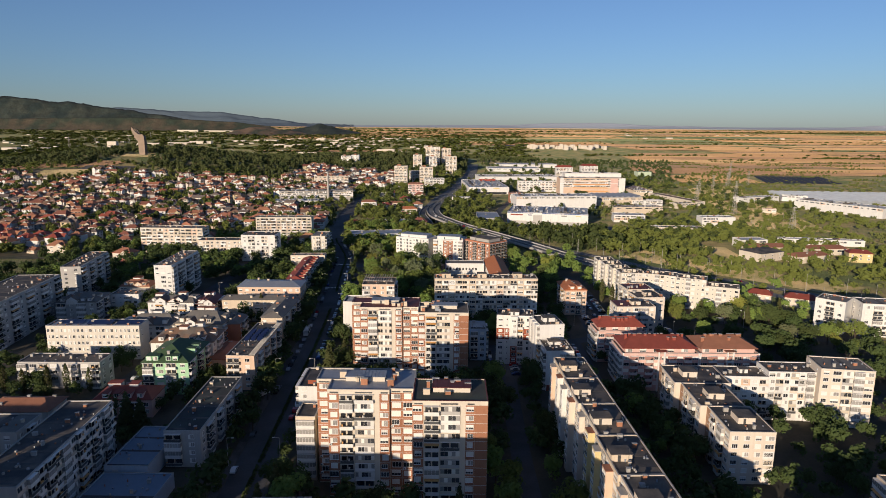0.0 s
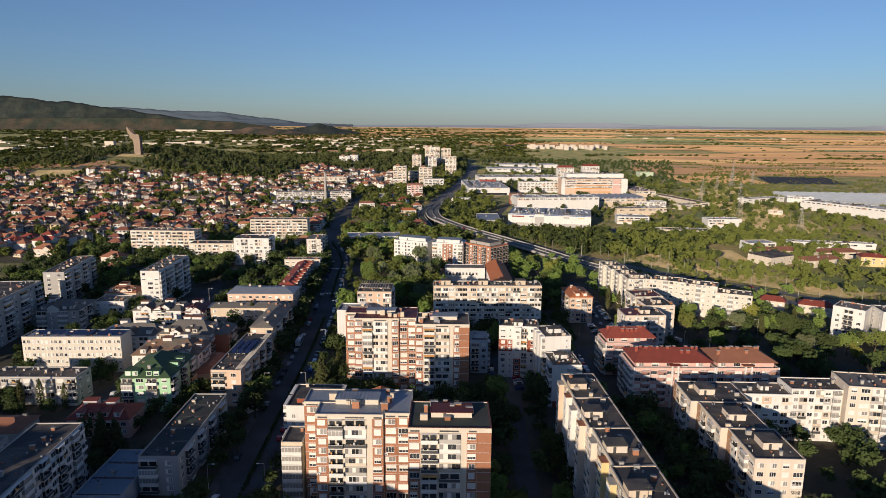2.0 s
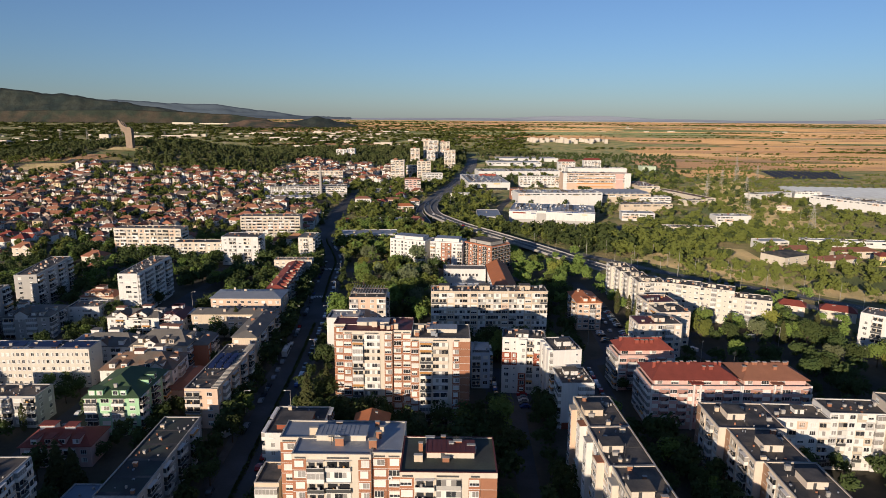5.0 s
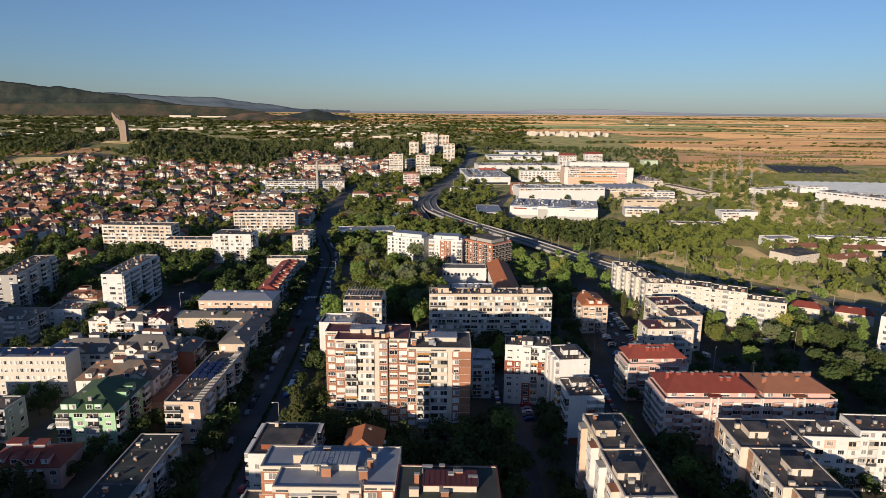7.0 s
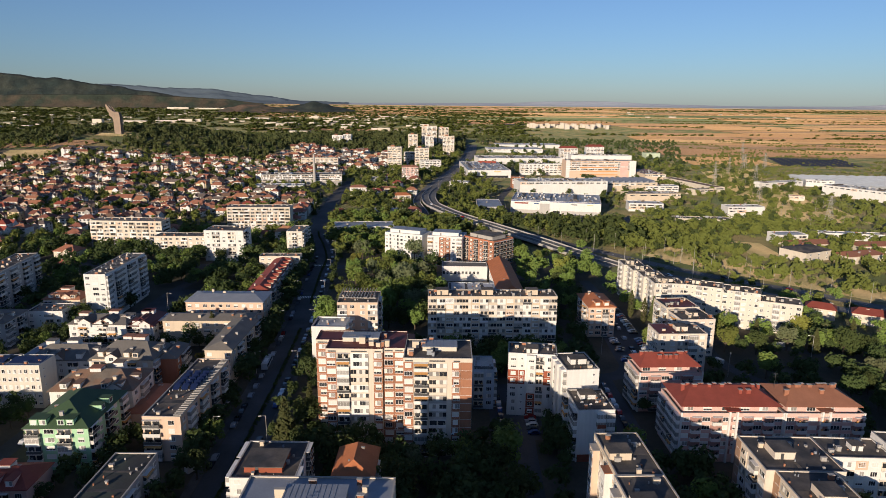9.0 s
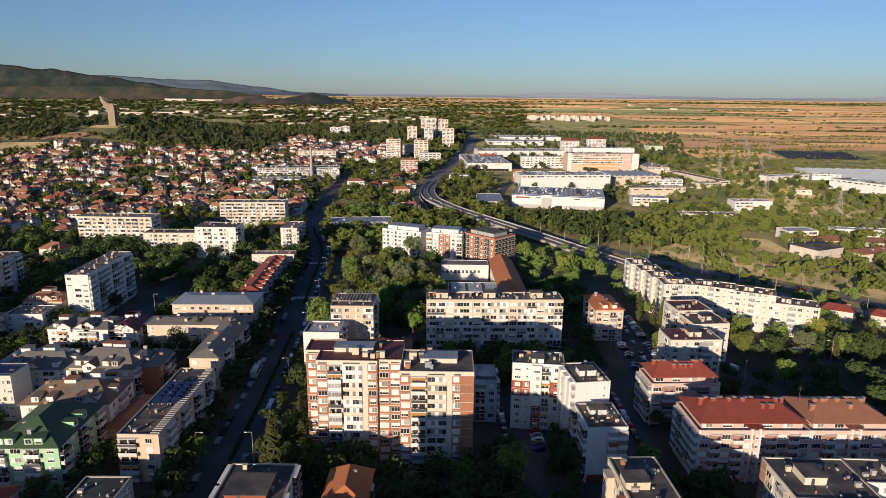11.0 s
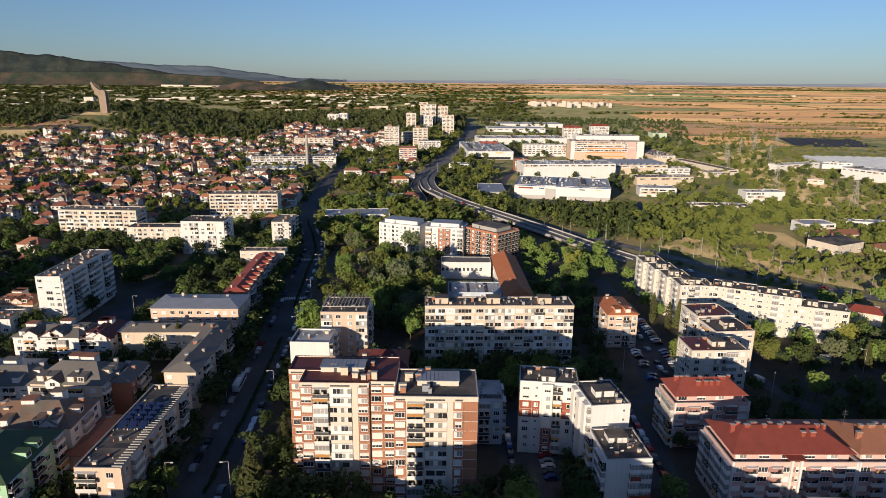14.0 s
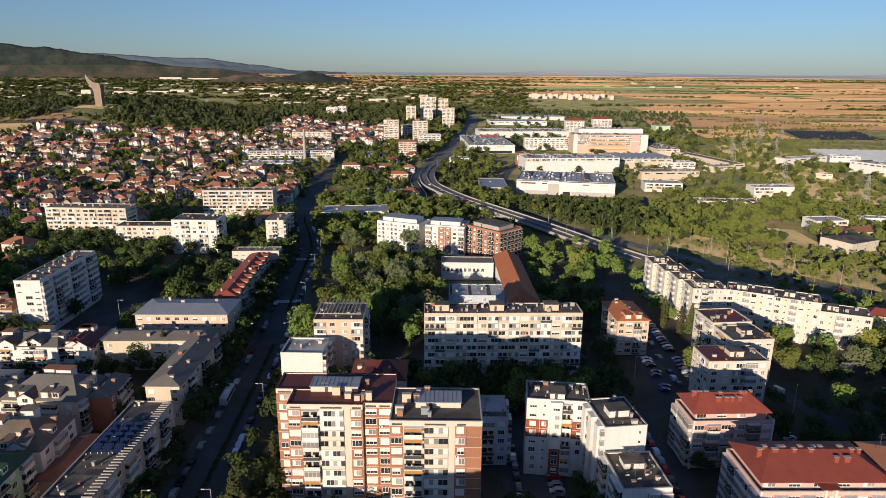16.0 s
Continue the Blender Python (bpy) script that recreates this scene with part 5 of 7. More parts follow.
block("cream apartment house across the yard", 122, 150, -6, 30, 14, 15, 5, front="wbwlwb", left="bw", wall="wall_sand", roof="bitumen", chimneys=5)
block("low white building at the crossing with flat roof", -96, 607, 8, 52, 24, 7, 1, front="tttttttttt", wall="wall_white", roof="roof_metal", chimneys=2, name="pavilion", category="pavilion")
block("long low white pavilion among trees", -80, 708, 2, 40, 9, 6, 1, front="wwwwwww", wall="wall_cream", roof="roof_white", chimneys=1, name="pavilion", category="pavilion")

# ---- high-rises and works in the distance ----
for lab, x, y, w, d, h, fl, fr in (
        ("cream high-rise tower with red roof edge", -97, 1130, 23, 20, 40, 13, "WWW"), ("cream high-rise tower near the wood", -83, 1470, 20, 20, 44, 14, "WW"),
        ("cream high-rise tower beside the boulevard", -54, 1166, 24, 20, 36, 12, "WWW"), ("white high-rise tower with flat roof", -47, 1475, 19, 18, 40, 13, "WW"),
        ("tall cream high-rise, western part", -56, 1520, 34, 18, 60, 19, "WWW"), ("tall cream high-rise, middle part", -20, 1528, 24, 18, 57, 18, "WWW"),
        ("tall cream high-rise, eastern part", -8, 1410, 24, 18, 44, 14, "WWW"), ("white high-rise near the wood", -256, 1515, 24, 18, 38, 12, "www"), ("grey annexe of the high-rise", -232, 1520, 18, 18, 40, 12, "ww")):
    block(lab, x, y, 0, w, d, h, fl, front=fr, left="", wall="wall_cream" if "cream" in lab else "wall_white", roof="roof_grey", chimneys=3, name="high_rise", pents=((5, 5, 6, 5, 3),), pentmat="brick")
for lab, x, y, rot, w, d, h, fl, fr, wl, rf in (
        ("broad factory hall with orange bands", 183, 1052, 2, 108, 28, 27, 5, "lllllllllllll", "wall_peach", "roof_white"),
        ("upper white part of the factory", 196, 1082, 2, 96, 22, 33, 1, "", "wall_white", "roof_white"),
        ("white factory office wing", 118, 1090, 2, 66, 14, 18, 5, "wwwwwwwwww", "wall_white", "roof_white"),
        ("long white retail hall with grey gate", 68, 733, -11, 92, 62, 13.5, 1, "", "wall_white", "roof_white"),
        ("white workshop with a row of windows", 92, 862, 6, 112, 38, 17, 1, "WWWWWWWWWWWWWW", "wall_white", "roof_white"),
        ("grey saw-tooth workshop roof", 200, 900, 6, 78, 50, 12, 1, "wwwwwwww", "wall_sand", "roof_white"),
        ("pale low workshop with grey roof", 214, 820, 6, 66, 22, 9, 1, "wwwww", "wall_sand", "roof_grey"),
        ("white two-storey workshop with flat roof", 196, 748, -6, 36, 20, 9, 2, "wwww", "wall_white", "roof_white"),
        ("white supermarket with red signs", 33, 1042, 4, 66, 150, 12, 1, "", "wall_white", "roof_white"),
        ("red-brick office block with flat roof", 89, 928, 4, 16, 14, 15, 4, "www", "brick", "roof_grey"),
        ("dark glass showroom with metal roof", 34, 731, 0, 26, 55, 6, 1, "tttttt", "wall_grey", "roof_metal"),
        ("long concrete works building", -246, 918, 9, 106, 24, 16, 3, "llllllllllll", "concrete", "roof_grey"),
        ("low white works hall with pale roof", -240, 864, 7, 60, 24, 8, 1, "wwwwww", "wall_white", "roof_white"),
        ("cream panel block behind the works", -238, 1121, 5, 60, 14, 21, 6, "wwwwwwww", "wall_cream", "roof_grey"),
        ("long white warehouse with pale roof", 60, 1260, 6, 160, 60, 12, 1, "", "wall_white", "roof_white"),
        ("white two-part depot with flat roof", 286, 711, 3, 38, 16, 12, 2, "ww..", "wall_white", "roof_white"),
        ("long low workshop with dark roof", 218, 668, -3, 52, 14, 7, 1, "wwwwww", "wall_cream", "bitumen"),
        ("long white shed in the yard", 309, 612, -8, 90, 10, 6, 1, "wwwwwww", "wall_white", "roof_white"),
        ("white yard building with flat roof", 275, 588, 6, 26, 16, 8, 2, "www", "wall_white", "roof_white"),
        ("pale depot shed with grey roof", 316, 878, 24, 32, 16, 7, 1, "wwww", "wall_cream", "roof_grey"),
        ("small pale depot with a red roof", 416, 842, -22, 17, 10, 6, 1, "www", "wall_cream", "roof_red"), ("white office before the greenhouse", 513, 982, -16, 36, 14, 9, 1, "wwww", "wall_white", "roof_white"),
        ("dark red-roofed works hall", 298, 1030, 3, 32, 80, 10, 1, "www", "wall_sand", "roof_darkred"),
        ("long row of sheds with brown roofs", 352, 905, 14, 15, 120, 7, 1, "w", "wall_cream", "roof_old"),
        ("white office by the works gate", 262, 905, 4, 44, 16, 8, 2, "wwwww", "wall_white", "roof_white"),
        ("pale warehouse near the power lines", 438, 950, 22, 74, 18, 8, 1, "wwwwww", "wall_white", "roof_white"),
        ("long white hall along the greenhouse", 487, 897, -62, 118, 30, 13, 1, "WWWWWWWWWWWWWWWW", "wall_white", "roof_white")):
    ob = block(lab, x, y, rot, w, d, h, fl, front=fr, wall=wl, roof=rf, chimneys=3, name="works_hall", category="industrial building", parapet=0.5)
    def slab_on(nm, x0, z0, x1, z1, m, dep=0.12, face=0.0):
        bm = bmesh.new()
        box(bm, x0, face - dep, z0, x1, face + 0.05, z1)
        part(nm, bm, m, ob)
    if "retail" in lab:
        slab_on("plinth", 0, 0, 34, 3.6, "wall_grey"), slab_on("plinth", 52, 0, w, 3.6, "wall_grey"), slab_on("gate", 30, 0, 40, 10.5, "wall_grey", 0.3)
        slab_on("stripe", 0, 12.4, 30, 13.2, "car_blue"), slab_on("stripe", 40, 12.4, w, 13.2, "car_blue")
        slab_on("sign", 4, 9.8, 18, 11.2, "roof_red", 0.2), slab_on("sign", 24, 10, 29, 11, "car_blue", 0.2), slab_on("sign", 62, 10, 68, 11, "car_grey", 0.2), slab_on("sign", 78, 10, 84, 11, "wall_yellow", 0.2), slab_on("doors", 44, 0, 51, 3.4, "glass", 0.2)
    if "orange bands" in lab:
        for z in (5, 10.5, 16, 21.5):
            slab_on("band", 22, z, 80, z + 1.5, "wall_orange" if z < 17 else "wall_peach", 0.4)
        slab_on("pier", 84, 0, 96, 26.5, "wall_pink", 0.8), slab_on("pier", 98, 0, 108, 27.2, "wall_white", 1.2), slab_on("pier", 0, 0, 6, 27.5, "wall_white", 0.8)
    if "supermarket" in lab:
        slab_on("glazing", 4, 0.4, 62, 3.8, "glass", 0.1), slab_on("fascia", 0, 8.5, w, 11.5, "wall_white", 0.5), slab_on("sign", 40, 9, 50, 11, "wall_yellow", 0.6)
        bm = bmesh.new()
        box(bm, 30, 120, 11.6, 60, 124, 15), part("sign", bm, "roof_red", ob)
    if "saw-tooth" in lab:
        for k in range(9):
            bm = bmesh.new()
            a0 = 2 + k * 8.2
            P = [(a0, 2, h - 0.4), (a0 + 7.6, 2, h - 0.4), (a0 + 7.6, 2, h + 2.4), (a0, 48, h - 0.4), (a0 + 7.6, 48, h - 0.4), (a0 + 7.6, 48, h + 2.4)]
            v = [bm.verts.new(q) for q in P]
            for f in ((0, 1, 2), (5, 4, 3), (0, 2, 5, 3), (1, 4, 5, 2)):
                bm.faces.new([v[q] for q in f])
            part("roof_light", bm, "roof_metal", ob)
    if w > 30:
        ur = random.Random(int(w * 7 + d))
        bm = bmesh.new()
        for k in range(int(w / 5)):                 # standing ribs across the sheet roof
            box(bm, 1 + k * 5, 0.8, h - 0.5, 1.3 + k * 5, d - 0.8, h - 0.1)
        for k in range(int(w * d / 90)):            # ventilators and cooling units
            ux, uy, us = ur.uniform(2, w - 5), ur.uniform(2, d - 4), ur.uniform(0.8, 2.6)
            box(bm, ux, uy, h - 0.5, ux + us, uy + us * ur.uniform(0.6, 1.2), h + ur.uniform(0.4, 1.6), ur.choice((0, 1, 2)))
        part("roof_plant", bm, ["roof_metal", "roof_white", "bitumen_worn"], ob)["kind"] = "stuff"
        if w > 55:
            for k in range(int(w / 28)):
                bm = bmesh.new()
                box(bm, 8 + k * 28, d * 0.2, h - 0.4, 12 + k * 28, d * 0.8, h + 0.9)
                part("roof_light", bm, "roof_metal" if k % 2 else "bitumen_worn", ob)
block("red-roofed apartment house by the works", 223, 1331, 4, 34, 16, 27, 8, front="wwwww", wall="wall_white", roof="roof_red", chimneys=3, hip=(4, 0.6))
block("second red-roofed apartment house by the works", 285, 1383, 4, 36, 16, 27, 8, front="wwwww", wall="wall_white", roof="roof_red", chimneys=3, hip=(4, 0.6))
for lab, x, y, rot, w, d, h, rf in (("low hall with brown tiled roof", 273, 560, 8, 36, 14, 6, "roof_brown"), ("low hall with dark flat-pitched roof", 263, 524, 26, 28, 22, 7.5, "bitumen"), ("low house with brown roof", 292, 520, 18, 34, 14, 6, "roof_brown"),
                                    ("house with red roof by the highway", 215, 392, -30, 18, 10, 6, "roof_red"), ("white house with red roof by the highway", 196, 402, -30, 14, 9, 6, "roof_red"), ("yellow house with a red roof", 340, 530, -15, 18, 12, 8, "roof_red"), ("low house with brown tiled roof", 322, 556, 6, 36, 14, 6, "roof_brown")):
    block(lab, x, y, rot, w, d, h, 1 if h < 7 else 2, front="www", wall="wall_yellow" if "yellow" in lab else "wall_cream", roof=rf, chimneys=2, hip=(2.4, 0.6), name="house", category="house")

for lab, x, y, rot, w, d, h, fl, fr, wl, rf, hp in (
        ("pink six-storey apartment house by the boulevard", -64, 992, 4, 24, 15, 21, 6, "bwwb", "wall_pink", "roof_brown", (2, 0.8)), ("white apartment house by the boulevard", -42, 1118, 8, 34, 18, 19, 5, "wbwbw", "wall_white", "roof_grey", None),
        ("grey apartment slab behind the towers", -75, 1200, 4, 22, 18, 26, 8, "wwww", "wall_grey", "roof_grey", None), ("low white hall beside the boulevard", -108, 978, 0, 24, 14, 7, 2, "wwww", "wall_white", "roof_grey", None),
        ("white three-storey house beside the boulevard", -116, 836, 4, 20, 14, 11, 3, "wbw", "wall_white", "roof_brown", (2.4, 0.8)), ("white terraced house with red roof", -92, 826, -6, 16, 12, 9, 3, "wbw", "wall_white", "roof_red", (2.4, 0.8)),
        ("long cream house with brown roof", -84, 860, 2, 28, 12, 7, 2, "wwww", "wall_cream", "roof_brown", (2.2, 0.7)), ("cream house with red tiled roof by the ramp", -62, 800, 8, 22, 12, 7, 2, "www", "wall_cream", "roof_tile", (2.4, 0.8)),
        ("low red-roofed shop by the avenue", -112, 692, 3, 14, 10, 6, 1, "www", "wall_cream", "roof_red", (2.0, 0.8)), ("small white showroom by the boulevard", 4, 940, -10, 26, 14, 7, 1, "tttt", "wall_white", "roof_metal", None),
        ("long white market hall with grey roof", 92, 1480, 4, 120, 60, 14, 1, "wwwwwwww", "wall_white", "roof_white", None), ("white trade hall with round roof lights", 120, 1600, 4, 150, 60, 16, 1, "", "wall_white", "roof_white", None),
        ("orange-walled shop in the distance", 60, 1700, 0, 60, 20, 10, 1, "", "wall_orange", "roof_grey", None), ("green-roofed hall beyond the works", 420, 1425, 4, 30, 26, 12, 1, "", "wall_palegreen", "roof_green", None)):
    block(lab, x, y, rot, w, d, h, fl, front=fr, wall=wl, roof=rf, chimneys=2, hip=hp, name="commercial_building" if d > 40 else "town_house", category="building")

# ---- unseen blocks added behind the flight to cast shade into view ----
for x, y, w, h in ((-330, 130, 60, 25), (-262, 80, 60, 36), (-196, 96, 40, 38), (-152, 84, 44, 38), (-108, 60, 40, 37), (-46, 30, 40, 24), (62, 72, 46, 31), (135, 60, 60, 24), (230, 90, 60, 15), (-420, 220, 70, 24)):
    block("unseen plain block added to cast shade into the view", x, y, 0, w, 14, h, 0, wall="wall_cream", roof="bitumen", chimneys=0)

# ---- roof fittings ----
defmat("collector", (0.012, 0.022, 0.07), 0.4, 0.0, scale=0.5, amount=0.2)
def pergola(x0, y0, x1, y1, z, step, label, along_y=True):
    ob = thing("pergola", label, "pergola", 0, 0, 0)
    n = int((y1 - y0 if along_y else x1 - x0) / step)
    for k in range(n):
        bm = bmesh.new()
        if along_y:
            box(bm, x0, y0 + k * step, z, x1, y0 + k * step + 0.28, z + 0.3)
        else:
            box(bm, x0 + k * step, y0, z, x0 + k * step + 0.3, y1, z + 0.3)
        part("beam", bm, "concrete", ob)
    bm = bmesh.new()
    if along_y:
        box(bm, x1 - 0.3, y0, z - 0.26, x1, y1, z - 0.01)
    else:
        box(bm, x0, y0, z - 0.31, x1, y0 + 0.3, z - 0.01)
    part("edge_beam", bm, "concrete", ob)
pergola(-84.2, 252, -81.6, 298, 15.9, 1.25, "row of pale concrete beams along the roof edge")
pergola(-48, 347, -31, 362, 25.2, 1.4, "weathered open concrete beams on the roof", False)
for k in range(3):
    ob = thing("solar_collector", "row of tilted blue solar panels on the roof", "solar panel", -92.2 + k * 2.9, 270.5, 15.3, 0, "solar collectors")
    for q in range(5):
        bm = bmesh.new()
        P = [(0, q * 2.7, 0.5), (2.2, q * 2.7, 0.5), (2.2, q * 2.7 + 2.4, 1.7), (0, q * 2.7 + 2.4, 1.7)]
        v = [bm.verts.new(p) for p in P] + [bm.verts.new((p[0], p[1] + 0.04, p[2] - 0.09)) for p in P]
        for f in ((0, 1, 2, 3), (7, 6, 5, 4), (0, 4, 5, 1), (1, 5, 6, 2), (2, 6, 7, 3), (3, 7, 4, 0)):
            bm.faces.new([v[t] for t in f])
        part("panel", bm, "collector", ob)
    bm = bmesh.new()
    for lx in (0.1, 2.0):
        for q in range(6):
            box(bm, lx, q * 2.6, 0, lx + 0.1, q * 2.6 + 0.1, 1.5 if q else 0.5)
    part("stand", bm, "frame", ob)
for k in range(3):
    ob = thing("solar_array", "flat blue solar array on the pale roof", "solar panel", -188 + k * 14, 288.5, 16.75, 2, "solar arrays")
    bm = bmesh.new()
    P = [(0, 0, 0.2), (12, 0, 0.2), (12, 4.5, 0.9), (0, 4.5, 0.9)]
    v = [bm.verts.new(p) for p in P] + [bm.verts.new((p[0], p[1], p[2] - 0.1)) for p in P]
    for f in ((0, 1, 2, 3), (7, 6, 5, 4), (0, 4, 5, 1), (1, 5, 6, 2), (2, 6, 7, 3), (3, 7, 4, 0)):
        bm.faces.new([v[t] for t in f])
    part("panel", bm, "collector", ob)
def aerial(x, y, z, h, label):
    ob = thing("aerial", label, "aerial", x, y, z)
    bm = bmesh.new()
    bmesh.ops.create_cone(bm, cap_ends=True, segments=6, radius1=0.06, radius2=0.03, depth=h, matrix=Matrix.Translation((0, 0, h / 2)))
    part("mast", bm, "rail", ob)
    for k in range(3):
        bm = bmesh.new()
        box(bm, -0.9 + k * 0.1, -0.03, h * (0.7 + 0.08 * k), 0.9 - k * 0.1, 0.03, h * (0.7 + 0.08 * k) + 0.06)
        part("crossbar", bm, "rail", ob)
for x, y, z, h in ((-176, 404, 25, 5), (-178, 412, 25, 6), (-175, 420, 25, 5), (46, 258, 17.8, 4), (50, 260, 17.8, 3.5), (48, 150, 25.7, 4), (47, 190, 25.7, 4), (109, 266, 21, 6), (-27, 178, 34.8, 3), (3, 178, 34.6, 3), (127, 392, 20, 5), (20, 345, 28.5, 3)):
    aerial(x, y, z, h, "thin dark roof aerial on a mast")

# ---- greenhouse, solar field, chimney, monument, pylons ----
defmat("greenhouse_film", (0.27, 0.29, 0.31), 0.6, scale=0.08, amount=0.3, fuzz=0.15)
gh = thing("greenhouse", "vast greenhouse with pale arched roofs", "greenhouse", 534, 952, 0, -5)
for i in range(17):
    bm = bmesh.new()
    x0 = i * 15.0
    prof = [(x0, 0), (x0, 4.5), (x0 + 3.7, 5.2), (x0 + 7.5, 5.5), (x0 + 11.2, 5.2), (x0 + 15, 4.5), (x0 + 15, 0)]
    a, b = [bm.verts.new((x, 0, z)) for x, z in prof], [bm.verts.new((x, 145, z)) for x, z in prof]
    bm.faces.new(a), bm.faces.new(b[::-1])
    for k in range(6):
        bm.faces.new((a[k], b[k], b[k + 1], a[k + 1]))
    part("bay", bm, "greenhouse_film", gh)
LOTS.append((gh.matrix_world.copy(), 0, 0, 255, 145))
defmat("solar", (0.03, 0.035, 0.05), 0.6, 0.0, scale=0.2, amount=0.2)
bm = bmesh.new()
for r_ in range(7):
    for k in range(9):
        X, Y = 640 + k * 17 + r_ * 8, 1290 + r_ * 26
        quad(bm, ((X, Y, 0.8), (X + 15, Y, 0.8), (X + 15, Y + 5, 2.6), (X, Y + 5, 2.6)))
tagged(new("solar_field", mesh_of("solar_field", bm, "solar")), "rows of dark solar panels on dry grass", "solar panels", kind="stuff")

st = thing("factory_chimney", "tall slender concrete factory chimney", "chimney", -176, 923)
bm = bmesh.new()
bmesh.ops.create_cone(bm, cap_ends=True, segments=14, radius1=2.3, radius2=1.3, depth=43, matrix=Matrix.Translation((0, 0, 21.5)))
part("shaft", bm, "concrete", st)

bm = bmesh.new()
prof = [(-6, -2), (6, -2), (6.2, 30), (5.4, 38), (3.2, 41), (0, 40.5), (-4, 41), (-10, 45), (-14, 51), (-17, 55), (-18.4, 52), (-16, 42), (-12.5, 38), (-14, 35), (-8.5, 31), (-6.4, 26)]
for off, th, top in ((0, 2.2, 1.0), (2.8, 2.2, 0.96), (5.6, 2.2, 0.92)):
    a, b = [bm.verts.new((x * (1 - off * 0.05) + off * 0.5, off, z * (top if z > 20 else 1))) for x, z in prof], [bm.verts.new((x * (1 - off * 0.05) + off * 0.5, off + th, z * (top if z > 20 else 1))) for x, z in prof]
    bm.faces.new(a), bm.faces.new(b[::-1])
    for k in range(len(prof)):
        bm.faces.new((a[k], b[k], b[(k + 1) % len(prof)], a[(k + 1) % len(prof)]))
defmat("monument_stone", (0.28, 0.21, 0.155), 0.9, scale=0.1, amount=0.2, streak=0.15)
mon = new("monument", mesh_of("monument", bm, "monument_stone"))
mon.matrix_world = pose(-606, 1262, hill(-606, 1262))
tagged(mon, "tall pale concrete monument shaped like a wind-blown banner", "monument")


def lattice(height):
    bm = bmesh.new()
    def bar(p, q, w=0.1):
        p, q = Vector(p), Vector(q)
        d = (q - p)
        m = Matrix.Translation((p + q) / 2) @ d.to_track_quat("Z", "Y").to_matrix().to_4x4()
        bmesh.ops.create_cube(bm, size=1.0, matrix=m @ Matrix.Diagonal((w, w, d.length, 1)))
    half = lambda z: 2.4 * (1 - z / height) + 0.45
    zs = [height * k / 7 for k in range(8)]
    for z0, z1 in zip(zs, zs[1:]):
        a, b = half(z0), half(z1)
        A, B = [(-a, -a, z0), (a, -a, z0), (a, a, z0), (-a, a, z0)], [(-b, -b, z1), (b, -b, z1), (b, b, z1), (-b, b, z1)]
        for k in range(4):
            bar(A[k], B[k], 0.18), bar(A[k], B[(k + 1) % 4]), bar(B[k], B[(k + 1) % 4])
    return bm, bar

pyl = thing("pylon", "grey steel lattice power pylon", "pylon", 369, 949, 0, 10, "power pylons")
bm, bar = lattice(27)
part("tower", bm, "concrete", pyl)
for z in (19, 22.5, 26):
    bm = bmesh.new()
    for s in (-1, 1):
        p, q = Vector((0, 0, z)), Vector((s * (5.0 if z != 22.5 else 6.2), 0, z + 0.3))
        d = q - p
        bmesh.ops.create_cube(bm, size=1.0, matrix=Matrix.Translation((p + q) / 2) @ d.to_track_quat("Z", "Y").to_matrix().to_4x4() @ Matrix.Diagonal((0.25, 0.25, d.length, 1)))
    part("arm", bm, "concrete", pyl)
for x, y in ((366, 813), (376, 690), (460, 1023), (538, 1230), (475, 1149), (524, 1207), (589, 1261), (417, 1065), (620, 1420), (700, 1600), (-640, 1560), (-720, 1500), (-800, 1480), (-560, 1650)):
    copy_thing(pyl, pose(x, y, hill(x, y), 0, 0, 10 + (x % 7) * 3))

# ---- red-roofed houses ----
def house(W, D, H, rise, wall, roof, label, wing=0.0, porch=False):
    """A town house: walls, hipped roof, windows on two sides, chimney, perhaps a gabled wing or a balcony."""
    ob = thing("house", label, "house", 0, -4000, 0, 0, "red-roofed houses")
    bm = bmesh.new()
    box(bm, 0, 0, -1.5, W, D, H)
    part("wall", bm, wall, ob)
    hip_roof(ob, W, D, H, rise, 0.6, roof, hip=0.9 if W * D > 120 else 0.3)
    floors = 2 if H > 5.5 else 1
    facade(ob, (0, 0, 0), 0, W, "wb" if porch else "ww", floors, max(0.2, H - 2.9 * floors))
    if wing:
        cross_gable(ob, W * 0.5, W * wing, -1.8, D * 0.5, H - 0.2, rise * 0.72, wall, roof)
    bm = bmesh.new()
    shell(bm, W * 0.3, D * 0.5, W * 0.3 + 0.9, D * 0.5 + 0.7, ((0, H), (0, H + rise + 0.7), (0.12, H + rise + 0.7), (0.12, H + rise + 0.85)))
    part("chimney", bm, ["brick", "concrete"], ob)
    return ob

kinds = [house(12.5, 11, 6.4, 3.0, "wall_white", "tile", "white two-storey house with red tiled roof"), house(14.5, 11, 6.8, 3.3, "wall_cream", "tile", "cream two-storey house with gabled wing and red roof", 0.42),
         house(11, 9.5, 4.4, 2.6, "wall_sand", "tile", "small sand-coloured house with red tiled roof"), house(14, 12, 9.0, 3.2, "wall_white", "tile", "three-storey white house with red tiled roof", 0, True),
         house(12, 12, 6.8, 3.0, "wall_yellow", "roof_brown", "ochre house with brown tiled roof"), house(13.5, 11, 8.6, 3.2, "wall_white", "roof_red", "tall white house with bright red roof", 0.4),
         house(11, 13, 6.8, 2.6, "wall_grey", "roof_old", "grey plastered house with old brown roof")]
HR = random.Random(21)
spots = []
